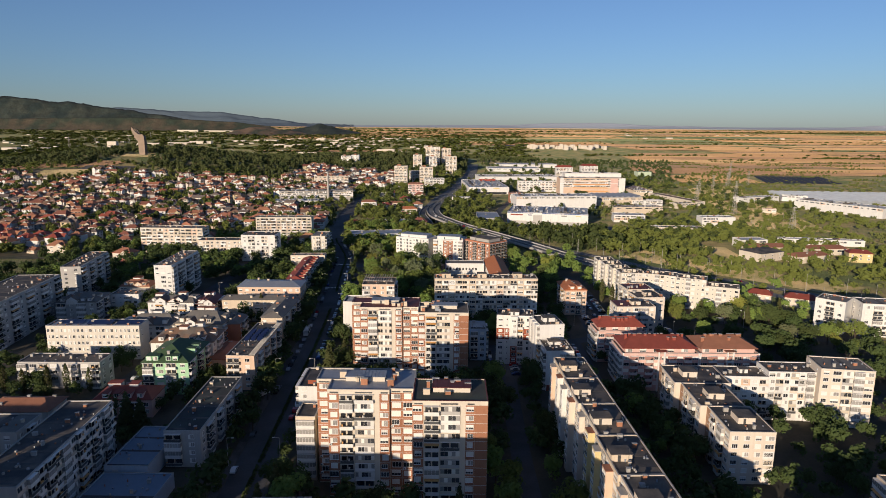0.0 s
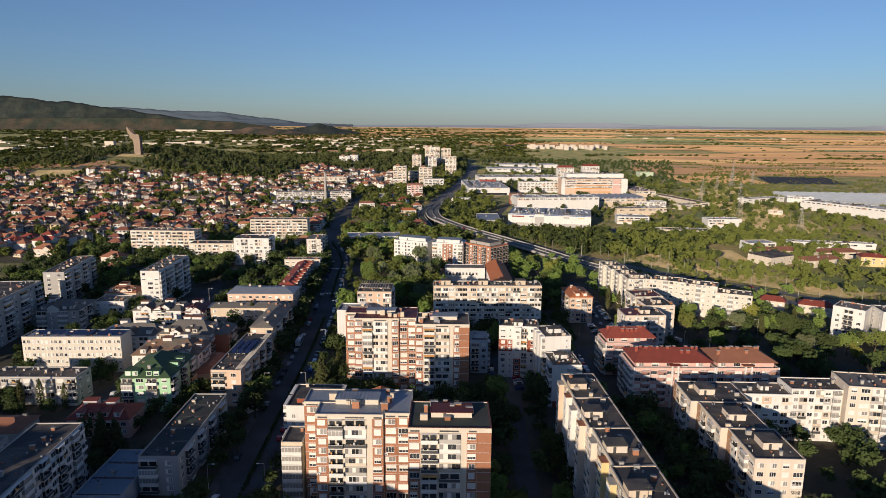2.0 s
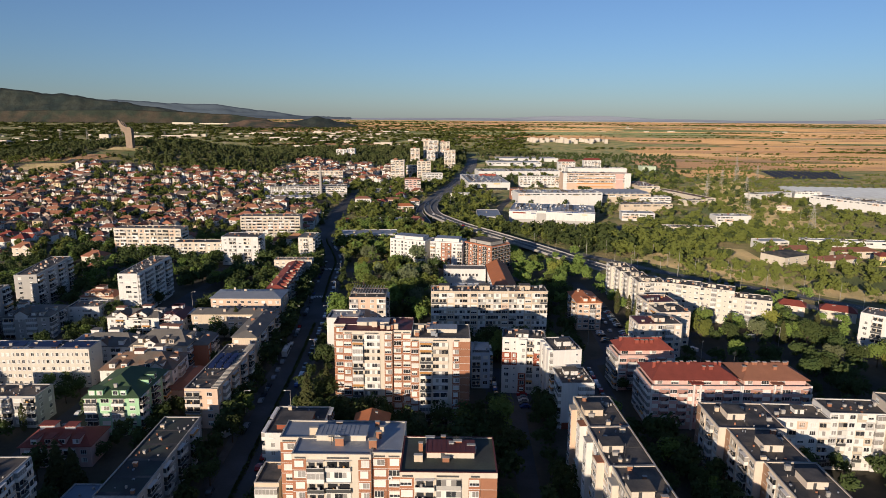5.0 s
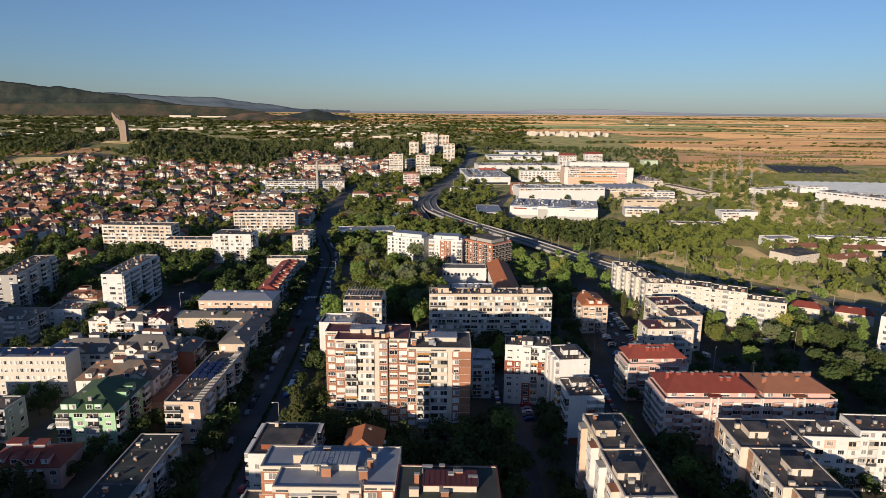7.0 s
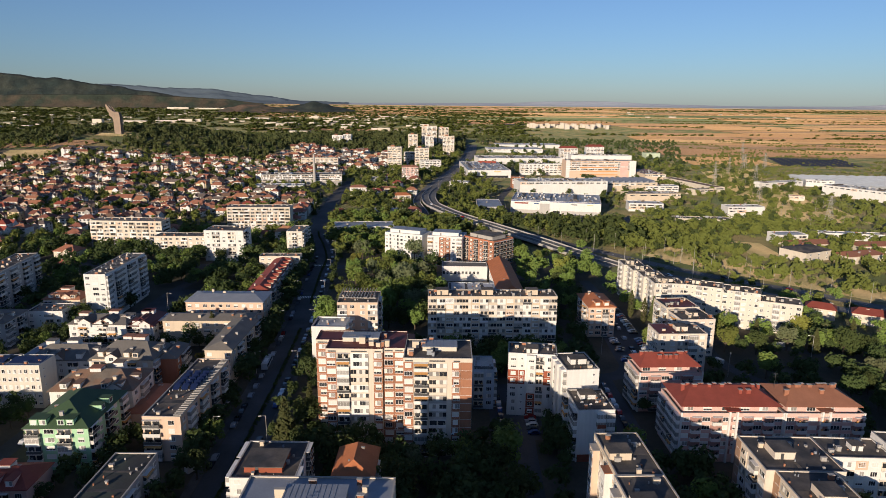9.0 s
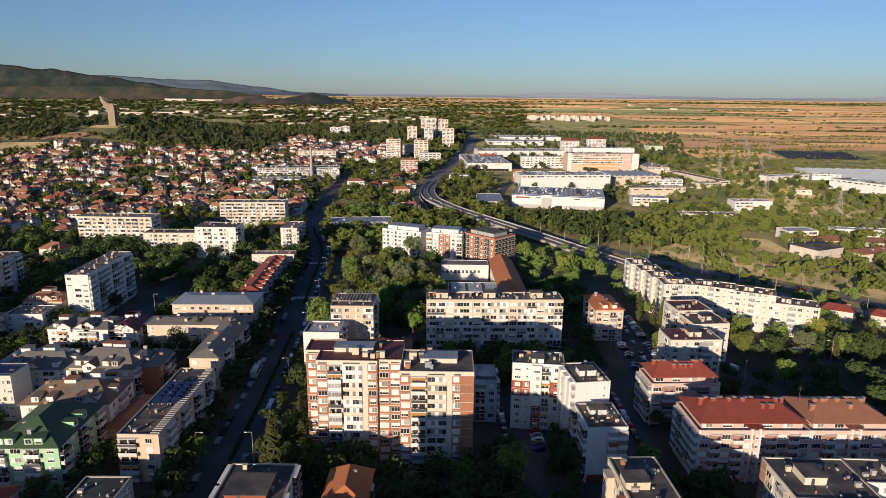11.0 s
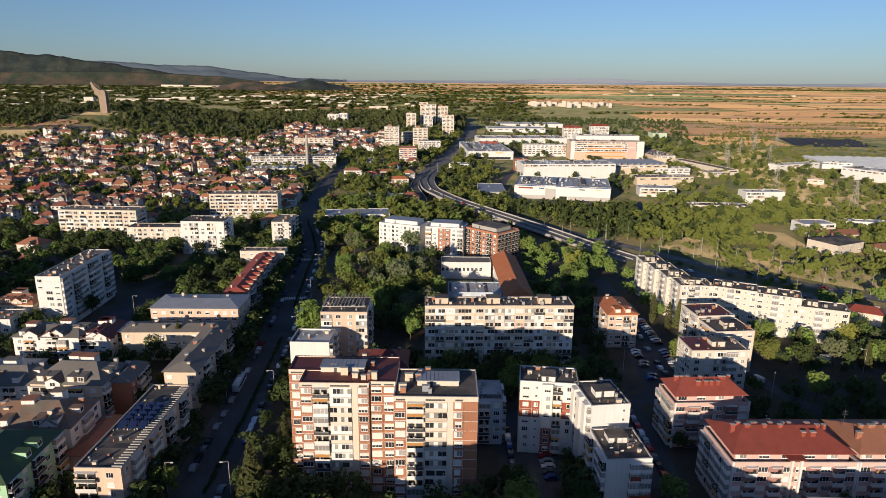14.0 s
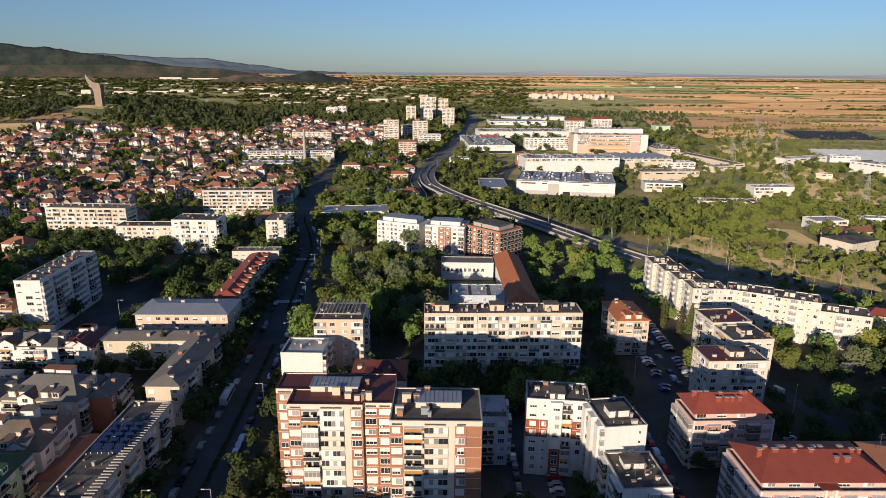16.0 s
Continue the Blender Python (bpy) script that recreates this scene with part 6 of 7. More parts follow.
def house_zone(x, y):
    if -300 < x < -98 and 1100 < y < 1380:
        return True
    if not (515 < y < 1135):
        return False
    lo, hi = -0.74 * y - 20, -135 - 0.06 * (y - 620)
    if y < 680:
        hi = -215 if y > 630 else -340
    if 840 < y < 960 and x > -265:
        return False
    if x < -430 and y > 1120:
        return False
    return lo < x < hi
HOUSE_XY = []
y = 518.0
row = 0
while y < 1400:
    x = -960.0 + (row % 2) * 9
    while x < -90:
        px, py = x + HR.uniform(-4, 4), y + HR.uniform(-4.5, 4.5)
        if house_zone(px, py) and not taken(px, py, 10) and not on_road(px, py, 8) and HR.random() < (0.8 if noise.noise((px * 0.016, py * 0.016, 4.0)) > -0.18 else 0.2):
            HOUSE_XY.append((px, py))
        x += 16.0
    y += 17.5 + (y - 620) * 0.004
    row += 1
HR.shuffle(HOUSE_XY)
HOUSE_XY.sort(key=lambda p: p[1] - 0.2 * abs(p[0] + 300))
FW, FR = ([], [], []), ([], [], [])           # corners, faces and material of the walls and of the roofs
def add_to(dst, m, pts, faces, mi=0):
    n = len(dst[0])
    dst[0].extend([tuple(m @ Vector(p)) for p in pts])
    dst[1].extend([tuple(n + q for q in f) for f in faces])
    dst[2].extend([mi] * len(faces))


BOX_FACES = ((0, 1, 5, 4), (1, 2, 6, 5), (2, 3, 7, 6), (3, 0, 4, 7), (4, 5, 6, 7))
def box_pts(x0, y0, z0, x1, y1, z1):
    return [(x0, y0, z0), (x1, y0, z0), (x1, y1, z0), (x0, y1, z0), (x0, y0, z1), (x1, y0, z1), (x1, y1, z1), (x0, y1, z1)]


def small_house(m, W, D, H, rise, hip, wing, r):
    """One of the many houses further off, added to the joined walls and roofs."""
    add_to(FW, m, box_pts(0, 0, -1.5, W, D, H), BOX_FACES)
    if hip < 0.5:
        add_to(FW, m, [(0, 0, H), (0, D, H), (0, D / 2, H + rise * 0.97), (W, 0, H), (W, D, H), (W, D / 2, H + rise * 0.97)], ((0, 2, 1), (3, 4, 5)))
    floors = int(H // 2.9)
    n = r.choice((2, 3, 3, 4))
    for fl in range(floors):
        z = H - 2.1 - fl * 2.8
        for k in range(n):
            x, w = W * (k + 0.5) / n, r.choice((0.6, 0.75, 1.2))
            add_to(FW, m, [(x - w, -0.05, z), (x + w, -0.05, z), (x + w, -0.05, z + 1.4), (x - w, -0.05, z + 1.4)], ((0, 1, 2, 3),), r.choice((1, 1, 1, 2)))
            if k < 2:
                y = D * (k + 0.5) / 2
                for q in (-0.05, W + 0.05):
                    add_to(FW, m, [(q, y - w, z), (q, y + w, z), (q, y + w, z + 1.4), (q, y - w, z + 1.4)], ((0, 1, 2, 3),), 1)
        if fl < floors - 1 and r.random() < 0.5:
            add_to(FW, m, box_pts(W * 0.1, -1.2, z - 0.9, W * r.choice((0.5, 0.9)), 0, z - 0.05), BOX_FACES)
    e, ins = 0.55, D * 0.5 * hip
    add_to(FR, m, [(-e, -e, H), (W + e, -e, H), (W + e, D + e, H), (-e, D + e, H), (ins - e, D / 2, H + rise), (W - ins + e, D / 2, H + rise), (-e, -e, H - 0.25), (W + e, -e, H - 0.25), (W + e, D + e, H - 0.25), (-e, D + e, H - 0.25)],
           ((0, 1, 5, 4), (2, 3, 4, 5), (1, 2, 5), (3, 0, 4), (6, 7, 1, 0), (7, 8, 2, 1), (8, 9, 3, 2), (9, 6, 0, 3)))
    if wing:
        a, b, h = W * wing, W * (wing + 0.38), H - 0.1
        c = (a + b) / 2
        add_to(FW, m, [(a, -1.6, -1.5), (b, -1.6, -1.5), (b, -1.6, h), (c, -1.6, h + rise * 0.7), (a, -1.6, h), (a, 0, -1.5), (b, 0, -1.5), (b, 0, h), (a, 0, h)], ((0, 1, 2, 3, 4), (1, 6, 7, 2), (5, 0, 4, 8)))
        add_to(FR, m, [(a - 0.4, -2.0, h - 0.2), (c, -2.0, h + rise * 0.78), (b + 0.4, -2.0, h - 0.2), (a - 0.4, D * 0.4, h - 0.2), (c, D * 0.45, h + rise * 0.78), (b + 0.4, D * 0.4, h - 0.2)], ((0, 1, 4, 3), (1, 2, 5, 4)))
    cx = W * r.uniform(0.2, 0.8)
    add_to(FW, m, box_pts(cx, D * 0.55, H, cx + 0.8, D * 0.55 + 0.7, H + rise + 0.8), BOX_FACES)


def joined(name, src, mats, parent):
    me = bpy.data.meshes.new(name)
    me.from_pydata(src[0], [], src[1])
    for q in mats:
        me.materials.append(M[q])
    me.polygons.foreach_set("material_index", src[2])
    ob = part(name, me, None, parent)
    ob["kind"] = "stuff"
    return ob


for i, (px, py) in enumerate(HOUSE_XY):
    kk = HR.choices(range(7), (26, 22, 12, 12, 8, 12, 8))[0]
    k = kinds[kk]
    m = pose(px, py, hill(px, py), 0, 0, HR.choice((0, 0, 10, -12, 85, 95)) + HR.uniform(-6, 6) + 14 * noise.noise((px * 0.006, py * 0.006, 1.0)))
    m = m @ Matrix.Scale(HR.uniform(0.8, 1.1), 4) @ Matrix.Translation((-6, -5, 0))
    LOTS.append((m.copy(), 0, 0, 12, 10))
    if i >= 26:
        W, D, H, rise = HR.choice(((11.5, 10, 6.6, 2.8), (14, 11, 7.0, 3.0), (10, 9, 4.4, 2.4), (13.5, 11, 9.2, 3.0), (17, 11, 6.8, 3.2), (12, 10.5, 6.4, 2.6), (12, 11, 9.4, 2.4)))
        small_house(m, W, D, H, rise, HR.choice((0.0, 0.9, 0.9, 0.5)), HR.choice((0, 0, 0.08, 0.5)), HR)
    elif k.get("used"):
        copy_thing(k, m)
    else:
        k["used"] = 1
        k.matrix_world = m
M["tile_far"] = mat("tile_far", (0.42, 0.15, 0.075), 0.85, scale=0.05, amount=0.5)
M["wall_far"] = mat("wall_far", (0.45, 0.40, 0.32), 0.9, scale=0.04, amount=0.3)
def by_island(m, stops):
    """Gives each separate piece of a joined mesh one of the colours."""
    n, l = m.node_tree.nodes, m.node_tree.links
    g, c = n.new("ShaderNodeNewGeometry"), n.new("ShaderNodeValToRGB")
    c.color_ramp.interpolation = "CONSTANT"
    for k, (pos, col) in enumerate(stops):
        e = c.color_ramp.elements[k] if k < 2 else c.color_ramp.elements.new(pos)
        e.position, e.color = pos, (*col, 1)
    l.new(g.outputs["Random Per Island"], c.inputs[0])
    for q in n:
        if q.type == "VECT_MATH":
            l.new(c.outputs[0], q.inputs[0])
by_island(M["wall_far"], ((0, (0.66, 0.64, 0.60)), (0.5, (0.58, 0.52, 0.43)), (0.62, (0.48, 0.38, 0.30)), (0.74, (0.34, 0.32, 0.29)), (0.88, (0.56, 0.46, 0.28))))
by_island(M["tile_far"], ((0, (0.30, 0.125, 0.075)), (0.26, (0.22, 0.085, 0.055)), (0.46, (0.37, 0.16, 0.085)), (0.6, (0.20, 0.12, 0.08)), (0.8, (0.16, 0.125, 0.105)), (0.94, (0.30, 0.075, 0.045))))
fh_ = thing("far_houses", "more red-roofed houses below the wood", "houses", kind="stuff")
joined("walls", FW, ("wall_far", "glass", "blind"), fh_)
joined("roofs", FR, ("tile_far",), fh_)
for (hx, hy, kk, rz) in ((-255, 470, 0, 5), (-275, 505, 1, -8), (-300, 560, 3, 4), (-262, 590, 5, 0), (-235, 585, 1, 6), (-320, 600, 0, 3), (-140, 583, 1, 0), (-146, 650, 0, 10), (-158, 592, 2, 0), (-152, 706, 5, 0), (-148, 674, 3, 5), (-185, 690, 0, 2), (-178, 712, 1, 2),
                         (-40, 690, 1, 0), (-60, 760, 0, 6), (-48, 840, 3, 0), (-70, 900, 5, 0), (-52, 960, 1, 0), (-90, 1000, 0, 0), (-60, 1040, 3, 5)):
    copy_thing(kinds[kk], pose(hx, hy, 0, 0, 0, rz))
    LOTS.append((pose(hx, hy, 0, 0, 0, rz), 0, 0, 11, 10))
for k in kinds:
    if "used" in k:
        del k["used"]

# ---- trees ----
def leafmat(name, col, rnd=0.25, hue=0.05):
    m = mat(name, col, 0.75, scale=0.35, amount=0.35, rnd=rnd, hue=hue, spec=0.15)
    m.node_tree.nodes["Principled BSDF"].inputs["Diffuse Roughness"].default_value = 1.0
    n, l = m.node_tree.nodes, m.node_tree.links
    b, out = n["Principled BSDF"], n["Material Output"]
    tr, mx = n.new("ShaderNodeBsdfTranslucent"), n.new("ShaderNodeMixShader")
    src = b.inputs["Base Color"].links[0].from_socket
    l.new(src, tr.inputs["Color"])
    mx.inputs[0].default_value = 0.25
    l.new(b.outputs[0], mx.inputs[1]), l.new(tr.outputs[0], mx.inputs[2]), l.new(mx.outputs[0], out.inputs["Surface"])
    M[name] = m

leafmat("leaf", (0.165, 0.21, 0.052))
# Darker green: some trees' own tone, and shade put into yard crowns.
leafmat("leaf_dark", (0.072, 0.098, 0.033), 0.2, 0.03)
leafmat("leaf_grey", (0.16, 0.18, 0.09), 0.2, 0.03)
leafmat("leaf_dry", (0.22, 0.215, 0.05), 0.25, 0.05)
leafmat("needle", (0.088, 0.096, 0.036), 0.25, 0.03)
leafmat("bush", (0.155, 0.165, 0.052), 0.25, 0.05)
defmat("bark", (0.10, 0.075, 0.055), 0.95, scale=2.0, amount=0.3, bump=0.02)


def clumps(pts, nrm, size, r):
    """Leaf tufts: one bent four-sided blade pair at each point, turned at random about its outward direction."""
    V, F = [], []
    for p, nv in zip(pts, nrm):
        a = Vector((r.gauss(0, 1), r.gauss(0, 1), r.gauss(0, 1)))
        n = (nv * 1.2 + a.normalized() * 0.7).normalized()
        t = n.orthogonal().normalized()
        t = Matrix.Rotation(r.uniform(0, 6.28), 3, n) @ t
        b = n.cross(t)
        s, q = size * r.uniform(0.6, 1.35), size * r.uniform(0.4, 0.9)
        i = len(V)
        V += [p - t * s, p - b * q + n * size * 0.15, p + t * s - n * size * 0.3, p + b * q + n * size * 0.15]
        F.append((i, i + 1, i + 2, i + 3))
    return V, F


def crown_mesh(kind, seed, h=1.0, n=520, size=0.075):
    """A crown for a tree of unit height."""
    r = random.Random(seed)
    pts, nrm = [], []
    if kind == "broad":
        lobes = [(Vector((r.uniform(-0.24, 0.24), r.uniform(-0.24, 0.24), r.uniform(0.42, 0.86))), r.uniform(0.13, 0.24)) for _ in range(9)]
        lobes.append((Vector((0, 0, 0.6)), 0.26))
        for _ in range(n):
            c, rad = r.choice(lobes)
            d = Vector((r.gauss(0, 1), r.gauss(0, 1), r.gauss(0, 1))).normalized()
            p = c + d * rad * r.uniform(0.72, 1.06)
            if p.z < 0.2:
                continue
            pts.append(p), nrm.append((d + Vector((0, 0, 0.25))).normalized())
    elif kind == "cone":
        for _ in range(n):
            z = 0.1 + 0.9 * (1 - math.sqrt(r.random()))
            tier = 0.75 + 0.35 * ((z * 9) % 1.0 < 0.5)
            rad = 0.22 * (1.03 - z) * tier * r.uniform(0.75, 1.05)
            a = r.uniform(0, 6.28)
            d = Vector((math.cos(a), math.sin(a), 0))
            pts.append(d * rad + Vector((0, 0, z - rad * 0.25))), nrm.append((d + Vector((0, 0, 0.5))).normalized())
    elif kind == "column":
        for _ in range(n):
            z = r.uniform(0.05, 1.0)
            rad = 0.105 * min(1, (1.02 - z) * 3.2, 0.45 + z * 2.5) * r.uniform(0.75, 1.1)
            a = r.uniform(0, 6.28)
            d = Vector((math.cos(a), math.sin(a), 0))
            pts.append(d * rad + Vector((0, 0, z))), nrm.append((d + Vector((0, 0, 0.3))).normalized())
    elif kind == "bushy":
        lobes = [(Vector((r.uniform(-0.5, 0.5), r.uniform(-0.5, 0.5), r.uniform(0.25, 0.6))), r.uniform(0.25, 0.42)) for _ in range(6)]
        for _ in range(n):
            c, rad = r.choice(lobes)
            d = Vector((r.gauss(0, 1), r.gauss(0, 1), r.gauss(0, 1))).normalized()
            p = c + d * rad * r.uniform(0.7, 1.05)
            if p.z > 0:
                pts.append(p), nrm.append(d)
    return clumps(pts, nrm, size, r)


def to_mesh(name, V, F, m):
    me = bpy.data.meshes.new(name)
    me.from_pydata(V, [], F)
    me.materials.append(M[m])
    return me


def trunk_mesh(seed, spread=True):
    """A tapered trunk with limbs, for a tree of unit height."""
    r = random.Random(seed)
    bm = bmesh.new()
    def limb(p, q, r0, r1):
        d = q - p
        m = Matrix.Translation((p + q) / 2) @ d.to_track_quat("Z", "Y").to_matrix().to_4x4()
        bmesh.ops.create_cone(bm, cap_ends=False, segments=6, radius1=r0, radius2=r1, depth=d.length, matrix=m)
    top = Vector((r.uniform(-0.02, 0.02), r.uniform(-0.02, 0.02), 0.45 if spread else 0.9))
    limb(Vector((0, 0, -0.02)), top, 0.028, 0.014 if spread else 0.004)
    if spread:
        for k in range(5):
            a = k * 1.26 + r.uniform(-0.3, 0.3)
            s = Vector((0, 0, r.uniform(0.25, 0.42)))
            limb(s, s + Vector((math.cos(a) * 0.22, math.sin(a) * 0.22, r.uniform(0.18, 0.35))), 0.013, 0.004)
    me = bpy.data.meshes.new("trunk")
    bm.to_mesh(me)
    bm.free()
    me.materials.append(M["bark"])
    return me

BROAD = [(trunk_mesh(s), to_mesh("crown", *crown_mesh("broad", s, n=730, size=0.048), lm)) for s, lm in ((1, "leaf"), (2, "leaf"), (3, "leaf"), (4, "leaf_dark"), (5, "leaf"), (6, "leaf_grey"), (7, "leaf_dry"))]
CONE = [(trunk_mesh(s, False), to_mesh("crown", *crown_mesh("cone", s, n=620, size=0.045), "needle")) for s in (11, 12, 13)]
COL = [(trunk_mesh(s, False), to_mesh("crown", *crown_mesh("column", s, n=420, size=0.032), "needle")) for s in (21, 22)]
LABELS = {"broad": "broad-leaved tree with a loose green crown", "cone": "dark conifer with drooping branches", "column": "slender dark green cypress", "grey": "large silvery-green spreading tree", "dry": "tree with yellowing leaves", "dark": "dense dark green broad-leaved tree"}
TR = random.Random(3)
TREES = []
def tree(x, y, h, kind="broad", wide=1.0):
    if kind == "broad":
        i = TR.choices(range(7), (20, 20, 20, 16, 16, 4, 4))[0]
        tk, cw = BROAD[i]
        lab = LABELS["dark"] if i == 3 else LABELS["grey"] if i == 5 else LABELS["dry"] if i == 6 else LABELS["broad"]
    elif kind in ("grey", "dry", "dark"):
        tk, cw = BROAD[{"grey": 5, "dry": 6, "dark": 3}[kind]]
        lab = LABELS[kind]
    else:
        tk, cw = TR.choice(CONE if kind == "cone" else COL)
        lab = LABELS[kind]
    ob = thing("tree", lab, "tree", x, y, hill(x, y), TR.uniform(0, 360), "trees")
    ob.scale = (h * wide, h * wide, h)
    for nm, me in (("trunk", tk), ("crown", cw)):
        c = new(nm, me)
        c.parent = ob
    TREES.append((x, y, h * 0.3 * wide))

for args in ((-24, 440, 19, "grey", 1.15), (-40, 405, 15), (-52, 385, 13), (-46, 425, 16), (-55, 450, 14), (-38, 470, 16), (-20, 405, 13, "dark"), (-14, 380, 13), (-28, 375, 13, "broad"), (-10, 455, 14, "dark"), (-56, 410, 14), (-30, 490, 14, "dark"), (-8, 490, 14, "dark"), (-48, 480, 13, "dry"), (-14, 425, 12, "dark"), (-60, 475, 12), (-62, 500, 11, "dry"),
             (-52, 262, 18, "cone", 1.3), (-50, 243, 11, "cone"), (-44, 245, 12, "cone"), (-57, 240, 9, "cone"), (-40, 150, 14, "column"), (-42, 153, 12, "column"), (-46, 148, 12), (-36, 158, 10, "dark"),
             (-108, 352, 17, "cone"), (-118, 350, 12), (-104, 362, 11, "dark"), (-178, 246, 11, "column"), (-168, 247, 12, "column"), (-160, 247, 13, "column"), (-151, 248, 11, "column"), (-186, 246, 12, "column"), (-118, 214, 16, "cone", 1.2), (-112, 212, 15, "cone", 1.2), (-126, 216, 12, "dark"),
             (-76, 262, 10, "broad"), (-72, 215, 9, "dark"), (-74, 242, 11, "dark"), (4, 162, 12, "cone"), (-20, 165, 9, "dark"), (-50, 166, 15, "cone", 1.2), (-44, 168, 13, "dark"), (-53, 158, 14, "cone", 1.1), (-47, 160, 15), (-52, 174, 12, "dark"), (-44, 300, 12, "dark"), (-50, 290, 11, "cone"), (-47, 272, 13, "dark"), (-54, 310, 12),
             (110, 392, 14, "cone"), (100, 398, 15, "column"), (104, 388, 14, "column"), (122, 380, 14), (150, 362, 13, "cone"), (140, 372, 13), (130, 376, 13, "cone"), (160, 352, 12), (97, 352, 13), (95, 338, 11, "dry"), (172, 350, 13, "cone"), (182, 345, 15), (195, 360, 14, "cone"), (188, 330, 12), (178, 318, 12), (200, 318, 13), (215, 320, 14), (176, 372, 13)):
    tree(*args)


def scatter(n, x0, y0, x1, y1, hmin, hmax, kinds=("broad",), gap=5.0, wall=3.0, tries=40, maker=tree, road_gap=1.0):
    made = 0
    for _ in range(n * tries):
        if made >= n:
            break
        x, y = TR.uniform(x0, x1), TR.uniform(y0, y1)
        h = TR.uniform(hmin, hmax)
        if taken(x, y, wall) or on_road(x, y, road_gap) or any((x - a) ** 2 + (y - b) ** 2 < max(gap, c + 0.12 * h) ** 2 for a, b, c in TREES):
            continue
        maker(x, y, h, TR.choice(kinds))
        made += 1

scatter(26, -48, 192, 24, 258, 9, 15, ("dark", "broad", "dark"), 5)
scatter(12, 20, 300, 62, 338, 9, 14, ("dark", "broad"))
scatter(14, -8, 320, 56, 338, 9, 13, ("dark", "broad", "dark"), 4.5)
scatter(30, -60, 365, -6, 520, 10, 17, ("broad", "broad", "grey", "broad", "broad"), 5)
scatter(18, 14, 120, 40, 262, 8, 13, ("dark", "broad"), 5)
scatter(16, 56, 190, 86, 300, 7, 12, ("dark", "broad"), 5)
# Mostly dark crowns here: the blocks' shade is put into the leaf colour.
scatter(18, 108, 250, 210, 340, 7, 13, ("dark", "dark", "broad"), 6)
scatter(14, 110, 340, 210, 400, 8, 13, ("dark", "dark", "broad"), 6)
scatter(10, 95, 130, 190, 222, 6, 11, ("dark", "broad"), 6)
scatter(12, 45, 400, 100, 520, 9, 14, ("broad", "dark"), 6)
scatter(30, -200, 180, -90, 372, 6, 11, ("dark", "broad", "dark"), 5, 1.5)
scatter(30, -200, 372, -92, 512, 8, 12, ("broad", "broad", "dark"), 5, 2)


class Wood:
    """Many trees of one wood in one mesh."""
    def __init__(self):
        self.V, self.F, self.n = [], [], 0
    def add(self, x, y, h, kind="broad"):
        V, F = self.bank[kind][TR.randrange(len(self.bank[kind]))]
        a, w = TR.uniform(0, 6.28), TR.uniform(0.85, 1.25)
        rot = np.array([[math.cos(a) * h * w, -math.sin(a) * h * w, 0], [math.sin(a) * h * w, math.cos(a) * h * w, 0], [0, 0, h]])
        z = hill(x, y) if y < 2050 else 0
        self.V.append(V @ rot.T + np.array([x, y, z - 0.02 * h]))
        self.F.append(F + self.n)
        self.n += len(V)
        TREES.append((x, y, h * 0.2))
    def finish(self, name, label, m):
        if self.V:
            me = bpy.data.meshes.new(name)
            V, F = np.concatenate(self.V), np.concatenate(self.F)
            me.vertices.add(len(V)), me.loops.add(F.size), me.polygons.add(len(F))
            me.vertices.foreach_set("co", V.astype(np.float32).ravel())
            me.loops.foreach_set("vertex_index", F.astype(np.int32).ravel())
            me.polygons.foreach_set("loop_start", np.arange(0, F.size, 4, dtype=np.int32))
            me.update(calc_edges=True)
            me.materials.append(M[m])
            tagged(new(name, me), label, "trees", kind="stuff")

def bank(kind, n, size, seeds):
    out = []
    for s in seeds:
        V, F = crown_mesh(kind, s, n=n, size=size)
        out.append((np.array([tuple(v) for v in V]), np.array(F)))
    return out

Wood.bank = {"yard": bank("broad", 230, 0.075, (35, 36, 37)), "broad": bank("broad", 78, 0.13, (31, 32, 33, 34)), "cone": bank("cone", 110, 0.085, (41, 42)), "column": bank("column", 90, 0.06, (51,)), "bushy": bank("bushy", 48, 0.22, (61, 62, 63)), "tiny": bank("broad", 40, 0.18, (71, 72, 73)), "fuzz": bank("bushy", 30, 0.27, (64, 65, 66)), "tinycone": bank("cone", 34, 0.16, (81, 82)), "speck": bank("bushy", 16, 0.36, (91, 92, 93))}


def wood(label, m, name, zones, gap=4.0, seed=1):
    """zones: (count, x0, y0, x1, y1, least and greatest height, kinds, test)."""
    w = Wood()
    cell = {}
    for (n, x0, y0, x1, y1, h0, h1, ks, test) in zones:
        made, tries = 0, 0
        while made < n and tries < n * 6:
            tries += 1
            x, y = TR.uniform(x0, x1), TR.uniform(y0, y1)
            if test and not test(x, y):
                continue
            c = (int(x // gap), int(y // gap))
            if c in cell or taken(x, y, 2.0) or on_road(x, y, 2.0):
                continue
            cell[c] = 1
            w.add(x, y, TR.uniform(h0, h1), TR.choice(ks))
            made += 1
    w.finish(name, label, m)

